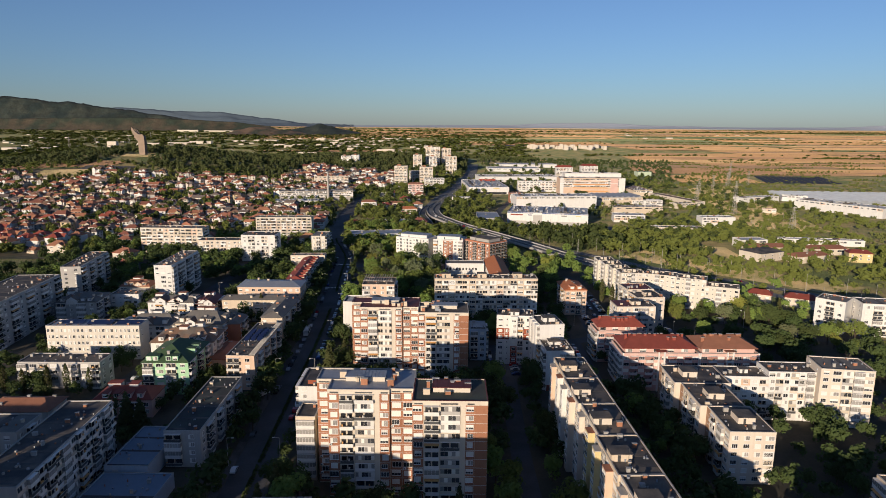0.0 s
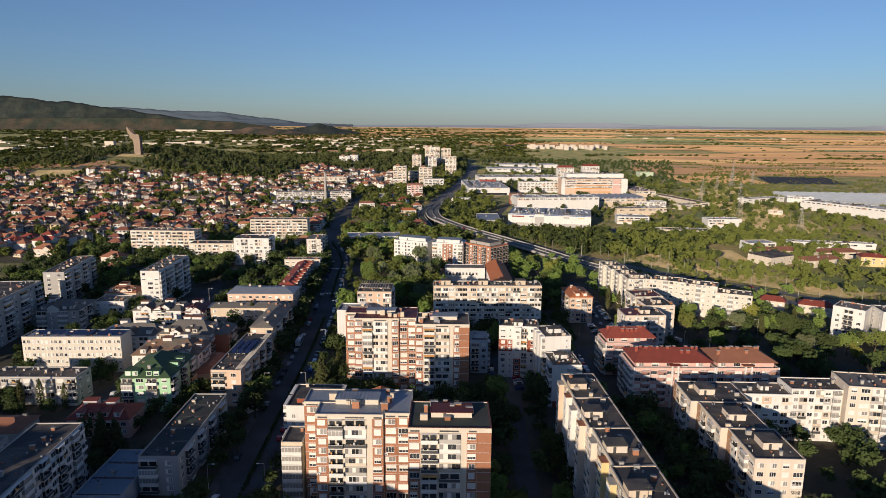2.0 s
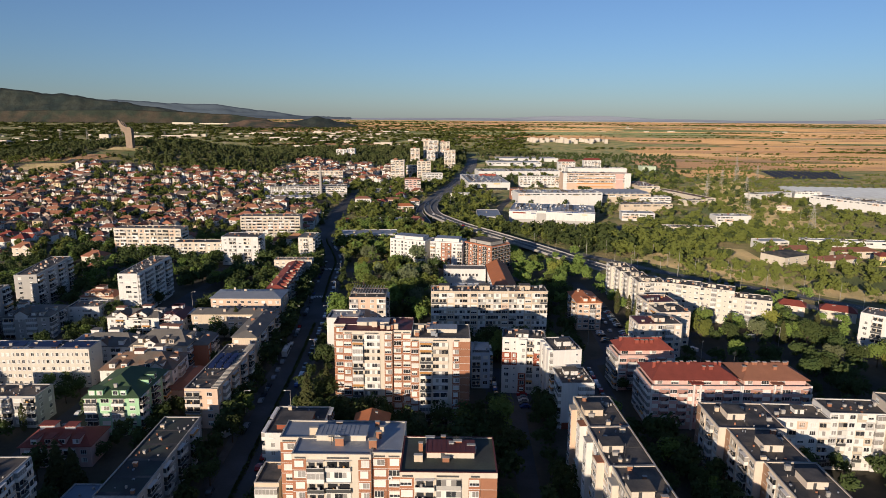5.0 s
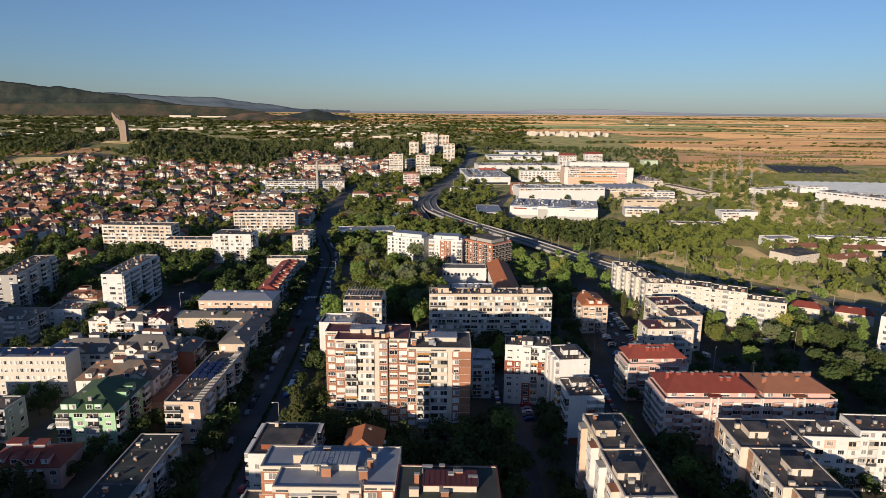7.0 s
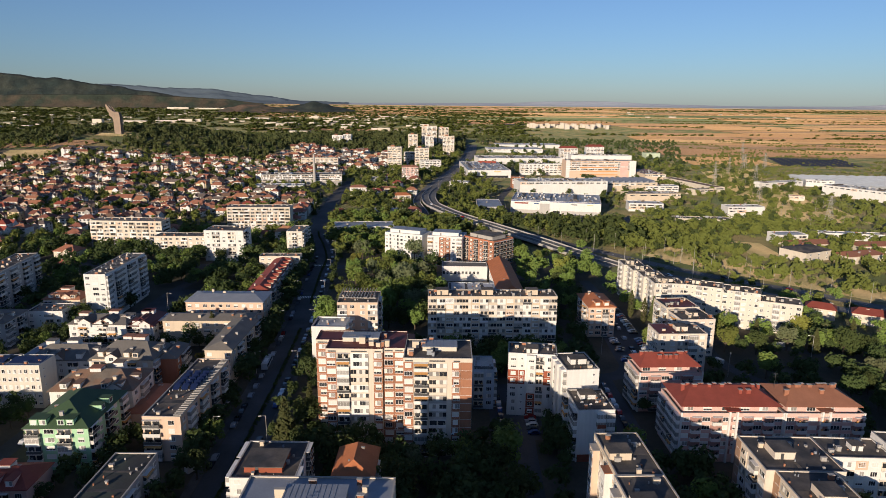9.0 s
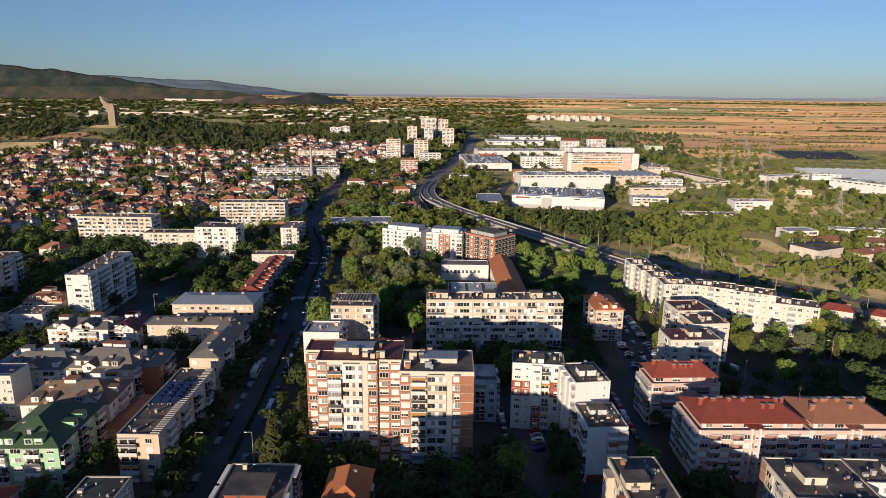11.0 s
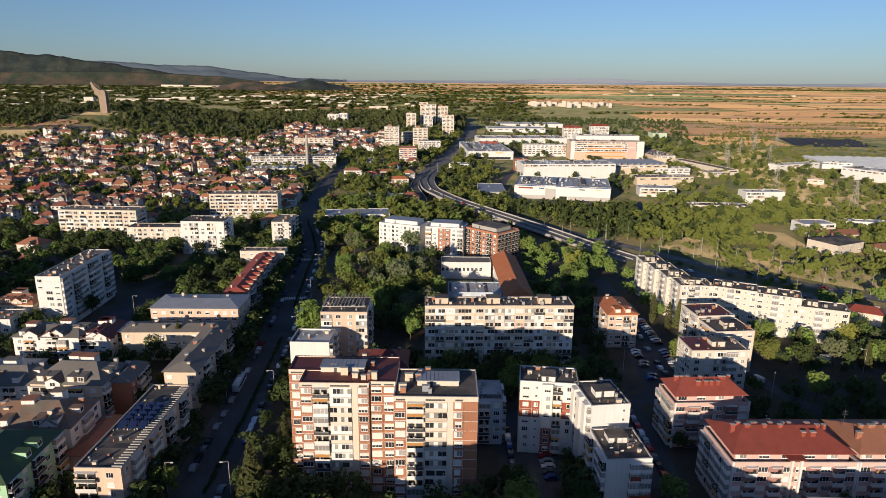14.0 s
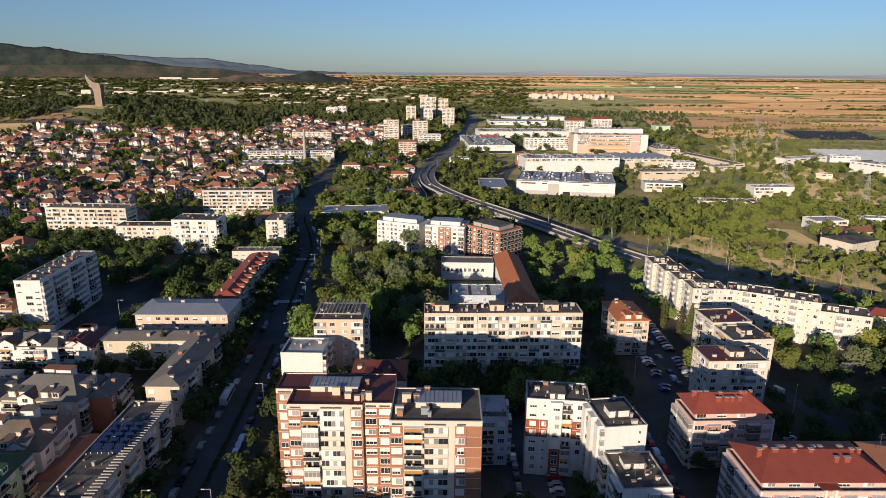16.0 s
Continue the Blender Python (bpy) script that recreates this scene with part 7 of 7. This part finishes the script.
in_view = lambda x, y: abs(x) < 0.76 * y + 40
# Same crowns in the darker leaf colour, which stands in for shade.
wood("yard and avenue trees, shade put into their dark leaf colour", "leaf_dark", "yard_trees", [
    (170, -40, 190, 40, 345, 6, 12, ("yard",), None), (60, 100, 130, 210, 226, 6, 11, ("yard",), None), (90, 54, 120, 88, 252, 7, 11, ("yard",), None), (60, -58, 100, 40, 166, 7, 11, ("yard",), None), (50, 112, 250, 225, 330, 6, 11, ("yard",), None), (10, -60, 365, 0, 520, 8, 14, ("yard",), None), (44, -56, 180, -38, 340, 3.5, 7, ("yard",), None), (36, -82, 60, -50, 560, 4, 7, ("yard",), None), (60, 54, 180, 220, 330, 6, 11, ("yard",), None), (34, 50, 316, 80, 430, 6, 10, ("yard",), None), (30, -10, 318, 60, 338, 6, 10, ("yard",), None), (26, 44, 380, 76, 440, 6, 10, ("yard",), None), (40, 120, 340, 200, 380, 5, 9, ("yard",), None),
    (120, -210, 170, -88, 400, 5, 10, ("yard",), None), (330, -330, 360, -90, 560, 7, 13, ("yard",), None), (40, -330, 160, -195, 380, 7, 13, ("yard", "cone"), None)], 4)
# Same crowns in the lighter leaf colour, which stands in for sun.
wood("yard trees, sun put into their lighter leaf colour", "leaf", "yard_greenery", [
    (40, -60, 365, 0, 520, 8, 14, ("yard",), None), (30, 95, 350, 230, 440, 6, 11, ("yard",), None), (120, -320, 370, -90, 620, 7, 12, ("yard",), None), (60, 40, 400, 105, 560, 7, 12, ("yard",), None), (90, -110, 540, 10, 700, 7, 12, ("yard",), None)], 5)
wood("green belt of broad-leaved trees by the highway", "leaf", "green_belt", [
    (260, -20, 545, 330, 720, 7, 12, ("broad",), lambda x, y: y > 690 - 0.95 * x and in_view(x, y)),
    (150, -110, 520, 40, 690, 7, 12, ("broad",), None), (330, -115, 640, 64, 1130, 6, 12, ("broad",), None), (170, -100, 1100, 40, 1420, 7, 13, ("broad",), None), (110, 120, 1150, 420, 1450, 7, 12, ("broad",), None),
    (200, 180, 430, 420, 700, 5, 10, ("broad", "bushy"), in_view), (200, 200, 690, 520, 1000, 4, 9, ("broad", "bushy"), in_view),
    (560, -760, 520, -120, 900, 6, 11, ("broad",), in_view), (560, -820, 900, -110, 1180, 6, 11, ("broad",), in_view)], 5)
wood("dark trees of the green belt", "leaf_dark", "dark_belt", [
    (130, 60, 560, 160, 690, 9, 15, ("column", "broad"), lambda x, y: y > 680 - 0.95 * x), (120, -30, 545, 330, 720, 7, 11, ("broad",), lambda x, y: y > 690 - 0.95 * x and in_view(x, y)),
    (260, -115, 520, 50, 1130, 7, 13, ("broad", "column"), None), (420, -760, 560, -120, 1180, 6, 12, ("broad", "cone"), in_view), (160, 60, 780, 500, 1400, 6, 11, ("broad",), in_view)], 5)
wood("scattered bushes on dry ground", "bush", "scrub", [
    (800, 150, 470, 640, 1300, 2, 5, ("fuzz",), in_view), (500, 300, 600, 900, 1330, 2.5, 6, ("fuzz", "fuzz", "tiny"), in_view), (150, 130, 240, 260, 440, 1.5, 3, ("bushy",), None), (160, 130, 420, 320, 580, 1.5, 4, ("bushy",), None), (150, -700, 560, -130, 1200, 2, 4, ("bushy",), in_view)], 4)
def forest(x, y):
    return in_view(x, y) and not (-310 < x < 30 and y < 1400) and y > 1150 - 0.05 * (x + 300) and (x < 60 or y > 1560) and not (abs(x + 606) < 45 and -100 < y - 1262 < 25)
wood("pine forest on the hill", "needle", "forest", [
    (2700, -1000, 1120, 40, 1750, 10, 16, ("tinycone", "tinycone", "tiny"), forest), (900, -1000, 1600, 250, 2050, 9, 14, ("tinycone", "tiny"), in_view)], 7.5)
wood("mixed forest edge", "leaf_dark", "forest_edge", [
    (900, -1100, 1130, 40, 2050, 8, 13, ("tiny",), forest), (700, 80, 1150, 900, 2050, 6, 10, ("tiny",), lambda x, y: in_view(x, y) and x < 0.32 * y + 40)], 9)


hr = Wood()
for k in range(16):
    Y = 1380 + k * 45 + TR.uniform(-12, 12)
    X, X1 = 0.31 * Y + TR.uniform(0, 0.12) * Y, 0.8 * Y
    while X < X1:
        for q in range(TR.randrange(4, 16)):
            hr.add(X, Y + (X - 600) * 0.05 * (1 if k % 3 else -1) + TR.uniform(-4, 4), TR.uniform(3, 6.5), TR.choice(("fuzz", "fuzz", "tiny")))
            X += TR.uniform(6, 12)
        X += TR.uniform(20, 300)
for k in range(4):
    for q in range(70):
        Y = 620 + q * 13
        hr.add(0.33 * Y + 60 + k * 34 + 18 * math.sin(q * 0.5 + k) + TR.uniform(-5, 5), Y + TR.uniform(-6, 6), TR.uniform(3, 7), TR.choice(("fuzz", "broad")))
hr.finish("hedgerow_trees", "rows of bushes along field edges and power lines", "leaf")


wr = Wood()
for i, p in enumerate(AVENUE[6:50]):
    q = AVENUE[7 + i] - p
    nrm = Vector((q.y, -q.x, 0)).normalized()
    for k in (0.0, 0.5):
        for off in (-10.5, 11.0):
            c = p + q * (k + TR.uniform(0, 0.3)) + nrm * (off + TR.uniform(-1, 1))
            if not taken(c.x, c.y, 0.5) and TR.random() < (0.9 if off < 0 else 0.5):
                wr.add(c.x, c.y, TR.uniform(8, 12.5) if off < 0 else TR.uniform(5, 9), "yard")
    for k in range(int(q.length / 1.3)):
        c = p + q * (k * 1.3 / q.length) + nrm * 1.6
        if (p.y < 370 or p.y > 400) and TR.random() < 0.9:
            V, F = Wood.bank["bushy"][TR.randrange(3)]
            wr.V.append(V * np.array([1.1, 1.1, 1.5]) + np.array([c.x, c.y, 0]))
            wr.F.append(F + wr.n)
            wr.n += len(V)
# Avenue crowns also take the leaf colour darkened for shade.
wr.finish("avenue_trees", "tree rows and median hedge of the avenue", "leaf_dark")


def far_rows():
    """Tree lines, woods and villages on the plain beyond the town."""
    r = random.Random(9)
    w, w2 = Wood(), Wood()
    w_of = lambda: w if r.random() < 0.6 else w2
    def put(X, Y, h):
        w = w_of()
        V, F = Wood.bank["speck"][r.randrange(3)]
        x, y, z = far(X, Y)
        k = h * (y - EYE_Y) / (Y - EYE_Y)
        w.V.append(V * np.array([k * 1.6, k * 1.6, k]) + np.array([x, y, z - 0.05 * k]))
        w.F.append(F + w.n)
        w.n += len(V)
    def hedge(X0, Y, ln, hh, thick=14):
        w = w_of()
        for s in range(int(ln / (Y * 0.012))):
            V, F = Wood.bank["speck"][r.randrange(3)]
            x, y, z = far(X0 + s * Y * 0.012, Y * (1 + r.gauss(0, 0.002)))
            k = (y - EYE_Y) / (Y - EYE_Y)
            w.V.append(V * np.array([Y * 0.008 * k, thick * k, hh * r.uniform(0.7, 1.2) * k]) + np.array([x, y, z]))
            w.F.append(F + w.n)
            w.n += len(V)
    for _ in range(170):
        Y = r.uniform(2060, 9000) if r.random() < 0.65 else r.uniform(6000, 19000)
        hedge(r.uniform(-0.35, 0.8) * Y, Y, r.uniform(0.04, 0.22) * Y, r.uniform(6, 10) * max(1, Y / 9000))
    for _ in range(46):
        Y = r.uniform(9000, 19500)
        hedge(r.uniform(-0.4, 0.7) * Y, Y, r.uniform(0.1, 0.4) * Y, r.uniform(14, 24), 60)
    for _ in range(46):
        Y = 2060 * (1 + r.random() ** 1.4 * 5)
        X0, ln = r.uniform(-0.78, 0.8) * Y, r.uniform(0.05, 0.3) * Y
        for s in range(int(ln / (Y * 0.007))):
            put(X0 + s * Y * 0.007, Y * (1 + r.gauss(0, 0.004)), r.uniform(5, 9))
    for _ in range(3400):
        Y = 1500 * (1 + r.random() ** 1.3 * 5.5)
        X = r.uniform(-0.8, 0.12) * Y
        if (Y < 2060 and X > -0.62 * Y) or noise.noise((X * 0.0016, Y * 0.0016, 2.0)) < -0.3:
            continue
        w = w_of()
        V, F = Wood.bank["speck"][r.randrange(3)]
        x, y, z = far(X, Y)
        k = (y - EYE_Y) / (Y - EYE_Y)
        wd = r.uniform(12, 30) * k * max(1.0, Y / 4000)
        w.V.append(V * np.array([wd, wd, r.uniform(8, 15) * k]) + np.array([x, y, z - 0.3]))
        w.F.append(F + w.n)
        w.n += len(V)
    for _ in range(160):
        Y = r.uniform(2100, 7000)
        hedge(r.uniform(-0.8, 0.1) * Y, Y, r.uniform(0.03, 0.1) * Y, r.uniform(8, 14), 50)
    w.finish("far_woods", "tree lines and woods on the far plain", "leaf_dark")
    w2.finish("far_trees", "lighter trees scattered on the far plain", "leaf")

far_rows()

def far_town():
    r = random.Random(12)
    bm = bmesh.new()
    def b(X, Y, w, d, h):
        x0, y0, z0 = far(X, Y)
        k = (y0 - EYE_Y) / (Y - EYE_Y)
        box(bm, x0, y0, z0 - 3, x0 + w * k, y0 + d * k, z0 + h * k)
    for _ in range(46):
        b(r.uniform(380, 760), r.uniform(2960, 3300), r.uniform(10, 26), 12, r.uniform(9, 20))
    for _ in range(60):
        Y = r.uniform(2300, 5200)
        b(r.uniform(-0.28, -0.02) * Y, Y, r.uniform(15, 60), 20, r.uniform(5, 12))
    for _ in range(40):
        Y = r.uniform(2300, 5600)
        b(r.uniform(-0.72, -0.3) * Y, Y, r.uniform(10, 34), 16, r.uniform(4, 8))
    for X, Y, w, h in ((-1570, 3224, 110, 11), (-1450, 3300, 130, 12), (-1420, 3500, 120, 13), (-1665, 3117, 44, 20), (-1709, 2440, 60, 14), (-1650, 2560, 44, 10), (-1270, 1925, 70, 8), (-1215, 1990, 50, 9), (-1034, 1510, 52, 6), (-990, 1560, 40, 6), (-3400, 8000, 260, 24), (-3180, 8300, 420, 15), (-1330, 3900, 90, 9), (-1220, 4050, 130, 10)):
        b(X, Y, w, 25, h)
    for _ in range(14):
        Y = r.uniform(5000, 9000)
        b(r.uniform(0.2, 0.7) * Y, Y, r.uniform(20, 60), 20, r.uniform(6, 14))
    me = mesh_of("far_town", bm, "wall_cream")
    tagged(new("far_town", me), "white buildings of villages and suburbs far off", "buildings", kind="stuff")
    bm = bmesh.new()
    for X, Y, w, d in ((250, 3500, 420, 260), (700, 3450, 300, 220), (560, 3700, 350, 200)):
        P = [far(X, Y, 1.5), far(X + w, Y, 1.5), far(X + w, Y + d, 1.5), far(X, Y + d, 1.5)]
        quad(bm, P)
    tagged(new("far_solar_field", mesh_of("far_solar_field", bm, "solar")), "blue-black solar farm on the plain", "solar panels", kind="stuff")

far_town()

# ---- vehicles ----
defmat("tyre", (0.02, 0.02, 0.02), 0.9, scale=3, amount=0.1)


def extruded(prof, half, m, name):
    bm = bmesh.new()
    a, b = [bm.verts.new((x, -half, z)) for x, z in prof], [bm.verts.new((x, half, z)) for x, z in prof]
    bm.faces.new(a), bm.faces.new(b[::-1])
    n = len(prof)
    for k in range(n):
        bm.faces.new((a[k], b[k], b[(k + 1) % n], a[(k + 1) % n]))
    bmesh.ops.recalc_face_normals(bm, faces=bm.faces[:])
    return mesh_of(name, bm, m)


def car_kind(colour, van=False):
    """A parked car along x: body, glasshouse and four wheels."""
    ob = thing("van" if van else "car", ("parked " + colour + (" delivery van" if van else " car") + " on asphalt"), "van" if van else "car", 0, -4000, 0, 0, "parked cars")
    if van:
        prof = [(-2.6, 0.35), (2.6, 0.35), (2.6, 1.0), (1.9, 1.25), (1.35, 2.1), (-2.6, 2.15)]
        cab = [(1.1, 1.3), (1.88, 1.3), (1.4, 2.0), (1.1, 2.0)]
    else:
        prof = [(-2.1, 0.35), (2.1, 0.35), (2.15, 0.75), (1.1, 0.92), (0.5, 1.42), (-1.2, 1.45), (-1.85, 0.98), (-2.12, 0.9)]
        cab = [(-1.72, 0.97), (1.0, 0.95), (0.45, 1.38), (-1.15, 1.4)]
    part("car_body", extruded(prof, 0.86, "car_" + colour, "car_body"), None, ob)
    part("glasshouse", extruded(cab, 0.87, "glass", "glasshouse"), None, ob)
    if "wheel" not in CACHE:
        bm = bmesh.new()
        bmesh.ops.create_cone(bm, cap_ends=True, segments=10, radius1=0.31, radius2=0.31, depth=0.2, matrix=Matrix.Rotation(radians(90), 4, "X"))
        CACHE["wheel"] = mesh_of("wheel", bm, "tyre")
    for x in (-1.3, 1.3):
        for y in (-0.8, 0.8):
            part("wheel", CACHE["wheel"], None, ob, at=Matrix.Translation((x, y, 0.31)))
    return ob

def bus(x, y, rz):
    """A white city bus at the kerb: body, window band, windscreen, roof unit and wheels."""
    ob = thing("bus", "white city bus with dark windows at the kerb", "bus", x, y, 0.06, rz)
    part("bus_body", extruded([(-5.8, 0.4), (5.8, 0.4), (5.95, 1.3), (5.7, 3.0), (-5.8, 3.05), (-5.95, 1.2)], 1.25, "car_white", "bus_body"), None, ob)
    part("window_band", extruded([(-5.3, 1.45), (5.2, 1.45), (5.1, 2.45), (-5.3, 2.45)], 1.265, "glass", "window_band"), None, ob)
    part("windscreen", extruded([(5.8, 1.25), (5.99, 1.3), (5.78, 2.75), (5.7, 2.75)], 1.1, "glass", "windscreen"), None, ob)
    bm = bmesh.new()
    shell(bm, -3.0, -0.7, 0.5, 0.7, ((0, 3.0), (-0.05, 3.3)), 0, 0)
    part("roof_unit", bm, "frame", ob)
    for wx in (-3.4, 3.6):
        for wy in (-1.15, 1.15):
            part("wheel", CACHE["wheel"], None, ob, at=Matrix.Translation((wx, wy, 0.45)) @ Matrix.Scale(1.45, 4))

CR = random.Random(17)
CARS = {c: car_kind(c) for c in CARCOL}
VAN = car_kind("white", True)
PLACED = set()
def park(x, y, rz, colour=None, z=0.06):
    c = colour or CR.choices(("white", "silver", "black", "grey", "red", "blue"), (24, 22, 20, 18, 8, 8))[0]
    k = VAN if c == "van" else CARS[c]
    m = pose(x, y, z, 0, 0, rz)
    if c in PLACED:
        ob = copy_thing(k, m)
        if y > 240:
            for w in [o for o in ob.children if o.name.startswith("wheel")]:
                bpy.data.objects.remove(w)
    else:
        PLACED.add(c)
        k.matrix_world = m
for i in range(7):
    park(31.5 + CR.uniform(-0.3, 0.3), 272 + i * 2.7, 180 + CR.uniform(-4, 4))
for i in range(6):
    park(21, 274 + i * 4.9, 88)
for i in range(29):
    if CR.random() < 0.65:
        park(81 + i * 0.1 + CR.uniform(-0.7, 0.7), 334 + i * 2.9, 12 + CR.uniform(-3, 3))
for i in range(22):
    if CR.random() < 0.7:
        park(94 + i * 0.05, 345 + i * 3.0, 170 + CR.uniform(-3, 3))
for i in range(16):
    if CR.random() < 0.75:
        park(87.5 + i * 0.12 + CR.uniform(-0.4, 0.4), 342 + i * 4.6, 92 + CR.uniform(-4, 4))
for i in range(9):
    park(65, 274 + i * 4.6, 88 + CR.uniform(-3, 3), "red" if i % 3 == 0 else None)
for i, p in enumerate(AVENUE[8:48]):
    for s, off in ((-1, 5.6), (1, 5.8)):
        for c_ in range(3):
            if CR.random() > (0.5 if p.y > 235 else 0.25) or (p.y > 470 and c_):
                continue
            q = AVENUE[8 + i + 1] - p
            nrm = Vector((q.y, -q.x, 0)).normalized()
            c = p + q * ((c_ + CR.uniform(0.1, 0.5)) / 3) + nrm * off * s
            park(c.x, c.y, math.degrees(math.atan2(q.y, q.x)))
for i in range(8):
    park(-146 + CR.uniform(-0.4, 0.4), 378 + i * 5.6, 92)
for i in range(6):
    park(110 + i * 0.3, 308 - i * 2.8, 20 + CR.uniform(-4, 4), "white" if i % 2 else None)
park(122, 337, 118, "van"), park(159, 357, 175, "van"), park(-77, 247, 60, "van"), park(-137, 245, 80), park(-139, 262, 85), park(-140, 285, 92, "van"), park(108, 196, 30), park(110, 200, 30, "white"), park(112, 204, 30, "white"), park(114, 208, 32, "silver")
bus(-76.5, 328, 94)
for k, c in ((20, "white"), (26, "silver"), (33, "red"), (38, "black")):
    q = deck[k + 1] - deck[k]
    park(deck[k].x - 3, deck[k].y, math.degrees(math.atan2(q.y, q.x)), c, deck[k].z + 0.05)
for x, y, rz in ((150, 484, -48), (176, 457, -45), (205, 434, -42), (215, 454, -42), (185, 480, -45)):
    park(x, y, rz)

# ---- zebra crossings ----
for ci, cy in ((26, 0), (33, 0), (9, 0)):
    p, q = AVENUE[ci], (AVENUE[ci + 1] - AVENUE[ci]).normalized()
    nrm = Vector((q.y, -q.x, 0))
    bm = bmesh.new()
    for k in range(-6, 7):
        a = p + nrm * (k * 0.95)
        quad(bm, [a + nrm * s + q * e + Vector((0, 0, 0.057)) for s, e in ((-0.24, -2), (0.24, -2), (0.24, 2), (-0.24, 2))])
    tagged(new("zebra_crossing", mesh_of("zebra_crossing", bm, "paint")), "worn white zebra crossing on the avenue", "marking", kind="stuff")

# ---- lamps and poles ----
def lamp_kind(h, arm, label, name="street_lamp"):
    ob = thing(name, label, "street lamp", 0, -4000, 0, 0, "street lamps")
    bm = bmesh.new()
    bmesh.ops.create_cone(bm, cap_ends=True, segments=8, radius1=0.13, radius2=0.07, depth=h, matrix=Matrix.Translation((0, 0, h / 2)))
    part("pole", bm, "concrete", ob)
    if arm:
        bm = bmesh.new()
        box(bm, 0, -0.05, h - 0.06, arm, 0.05, h + 0.05)
        part("arm", bm, "concrete", ob)
        bm = bmesh.new()
        box(bm, arm - 0.1, -0.16, h - 0.1, arm + 0.75, 0.16, h + 0.06)
        part("lamp_head", bm, "frame", ob)
    return ob
LAMP = lamp_kind(10, 1.6, "tall grey street lamp with one arm")
MAST = lamp_kind(13, 0, "tall pale concrete mast by the highway", "mast")
first = True
for i in range(6, 50, 4):
    p, q = AVENUE[i], AVENUE[i + 1] - AVENUE[i]
    nrm = Vector((q.y, -q.x, 0)).normalized()
    for s in (-1, 1):
        c = p + nrm * 8.6 * s
        m = pose(c.x, c.y, 0, 0, 0, math.degrees(math.atan2(-nrm.y * s, -nrm.x * s)))
        if first:
            LAMP.matrix_world, first = m, False
        else:
            copy_thing(LAMP, m)
first = True
for i in range(14):
    k = i / 13
    for ox, oy in ((0, 0), (24, 22)):
        x, y = 78 + (290 - 78) * k + ox + CR.uniform(-3, 3), 590 - 235 * k - 26 * math.sin(k * 3.1) + oy
        m = pose(x, y, 0)
        if first:
            MAST.matrix_world, first = m, False
        else:
            copy_thing(MAST, m)
for x, y in ((60, 705), (90, 690), (110, 680), (130, 676), (-10, 900), (10, 1000), (4, 840), (85, 560), (110, 620), (330, 640), (300, 600), (350, 730), (410, 760)):
    copy_thing(MAST, pose(x, y, 0))
for x, y, h in ((288, 712, 13), (412, 877, 11), (417, 961, 12), (400, 756, 13), (336, 696, 10), (338, 680, 9), (379, 671, 10), (172, 500, 17), (171, 557, 11), (156, 589, 9), (145, 527, 11), (164, 516, 9), (179, 541, 8), (117, 562, 12), (213, 510, 8), (212, 484, 9), (222, 487, 10), (190, 509, 9)):
    copy_thing(MAST, pose(x, y, 0) @ Matrix.Diagonal((1.2, 1.2, h / 13, 1)))
for X, Y, h in ((-1600, 2700, 50), (-1500, 2720, 46), (-1750, 3500, 46), (-1560, 3800, 44), (-1900, 4800, 48), (-2050, 4400, 48), (-1300, 3000, 40)):
    x, y, z = far(X, Y)
    copy_thing(pyl, pose(x, y, z, 0, 0, 30) @ Matrix.Scale(h / 27 * (y - EYE_Y) / (Y - EYE_Y), 4))
for x, y, rz in ((72, 345, 0), (76, 400, 0), (120, 322, 60), (168, 345, 150), (36, 290, 180), (-150, 400, 0), (-136, 300, 180)):
    copy_thing(LAMP, pose(x, y, 0, 0, 0, rz))
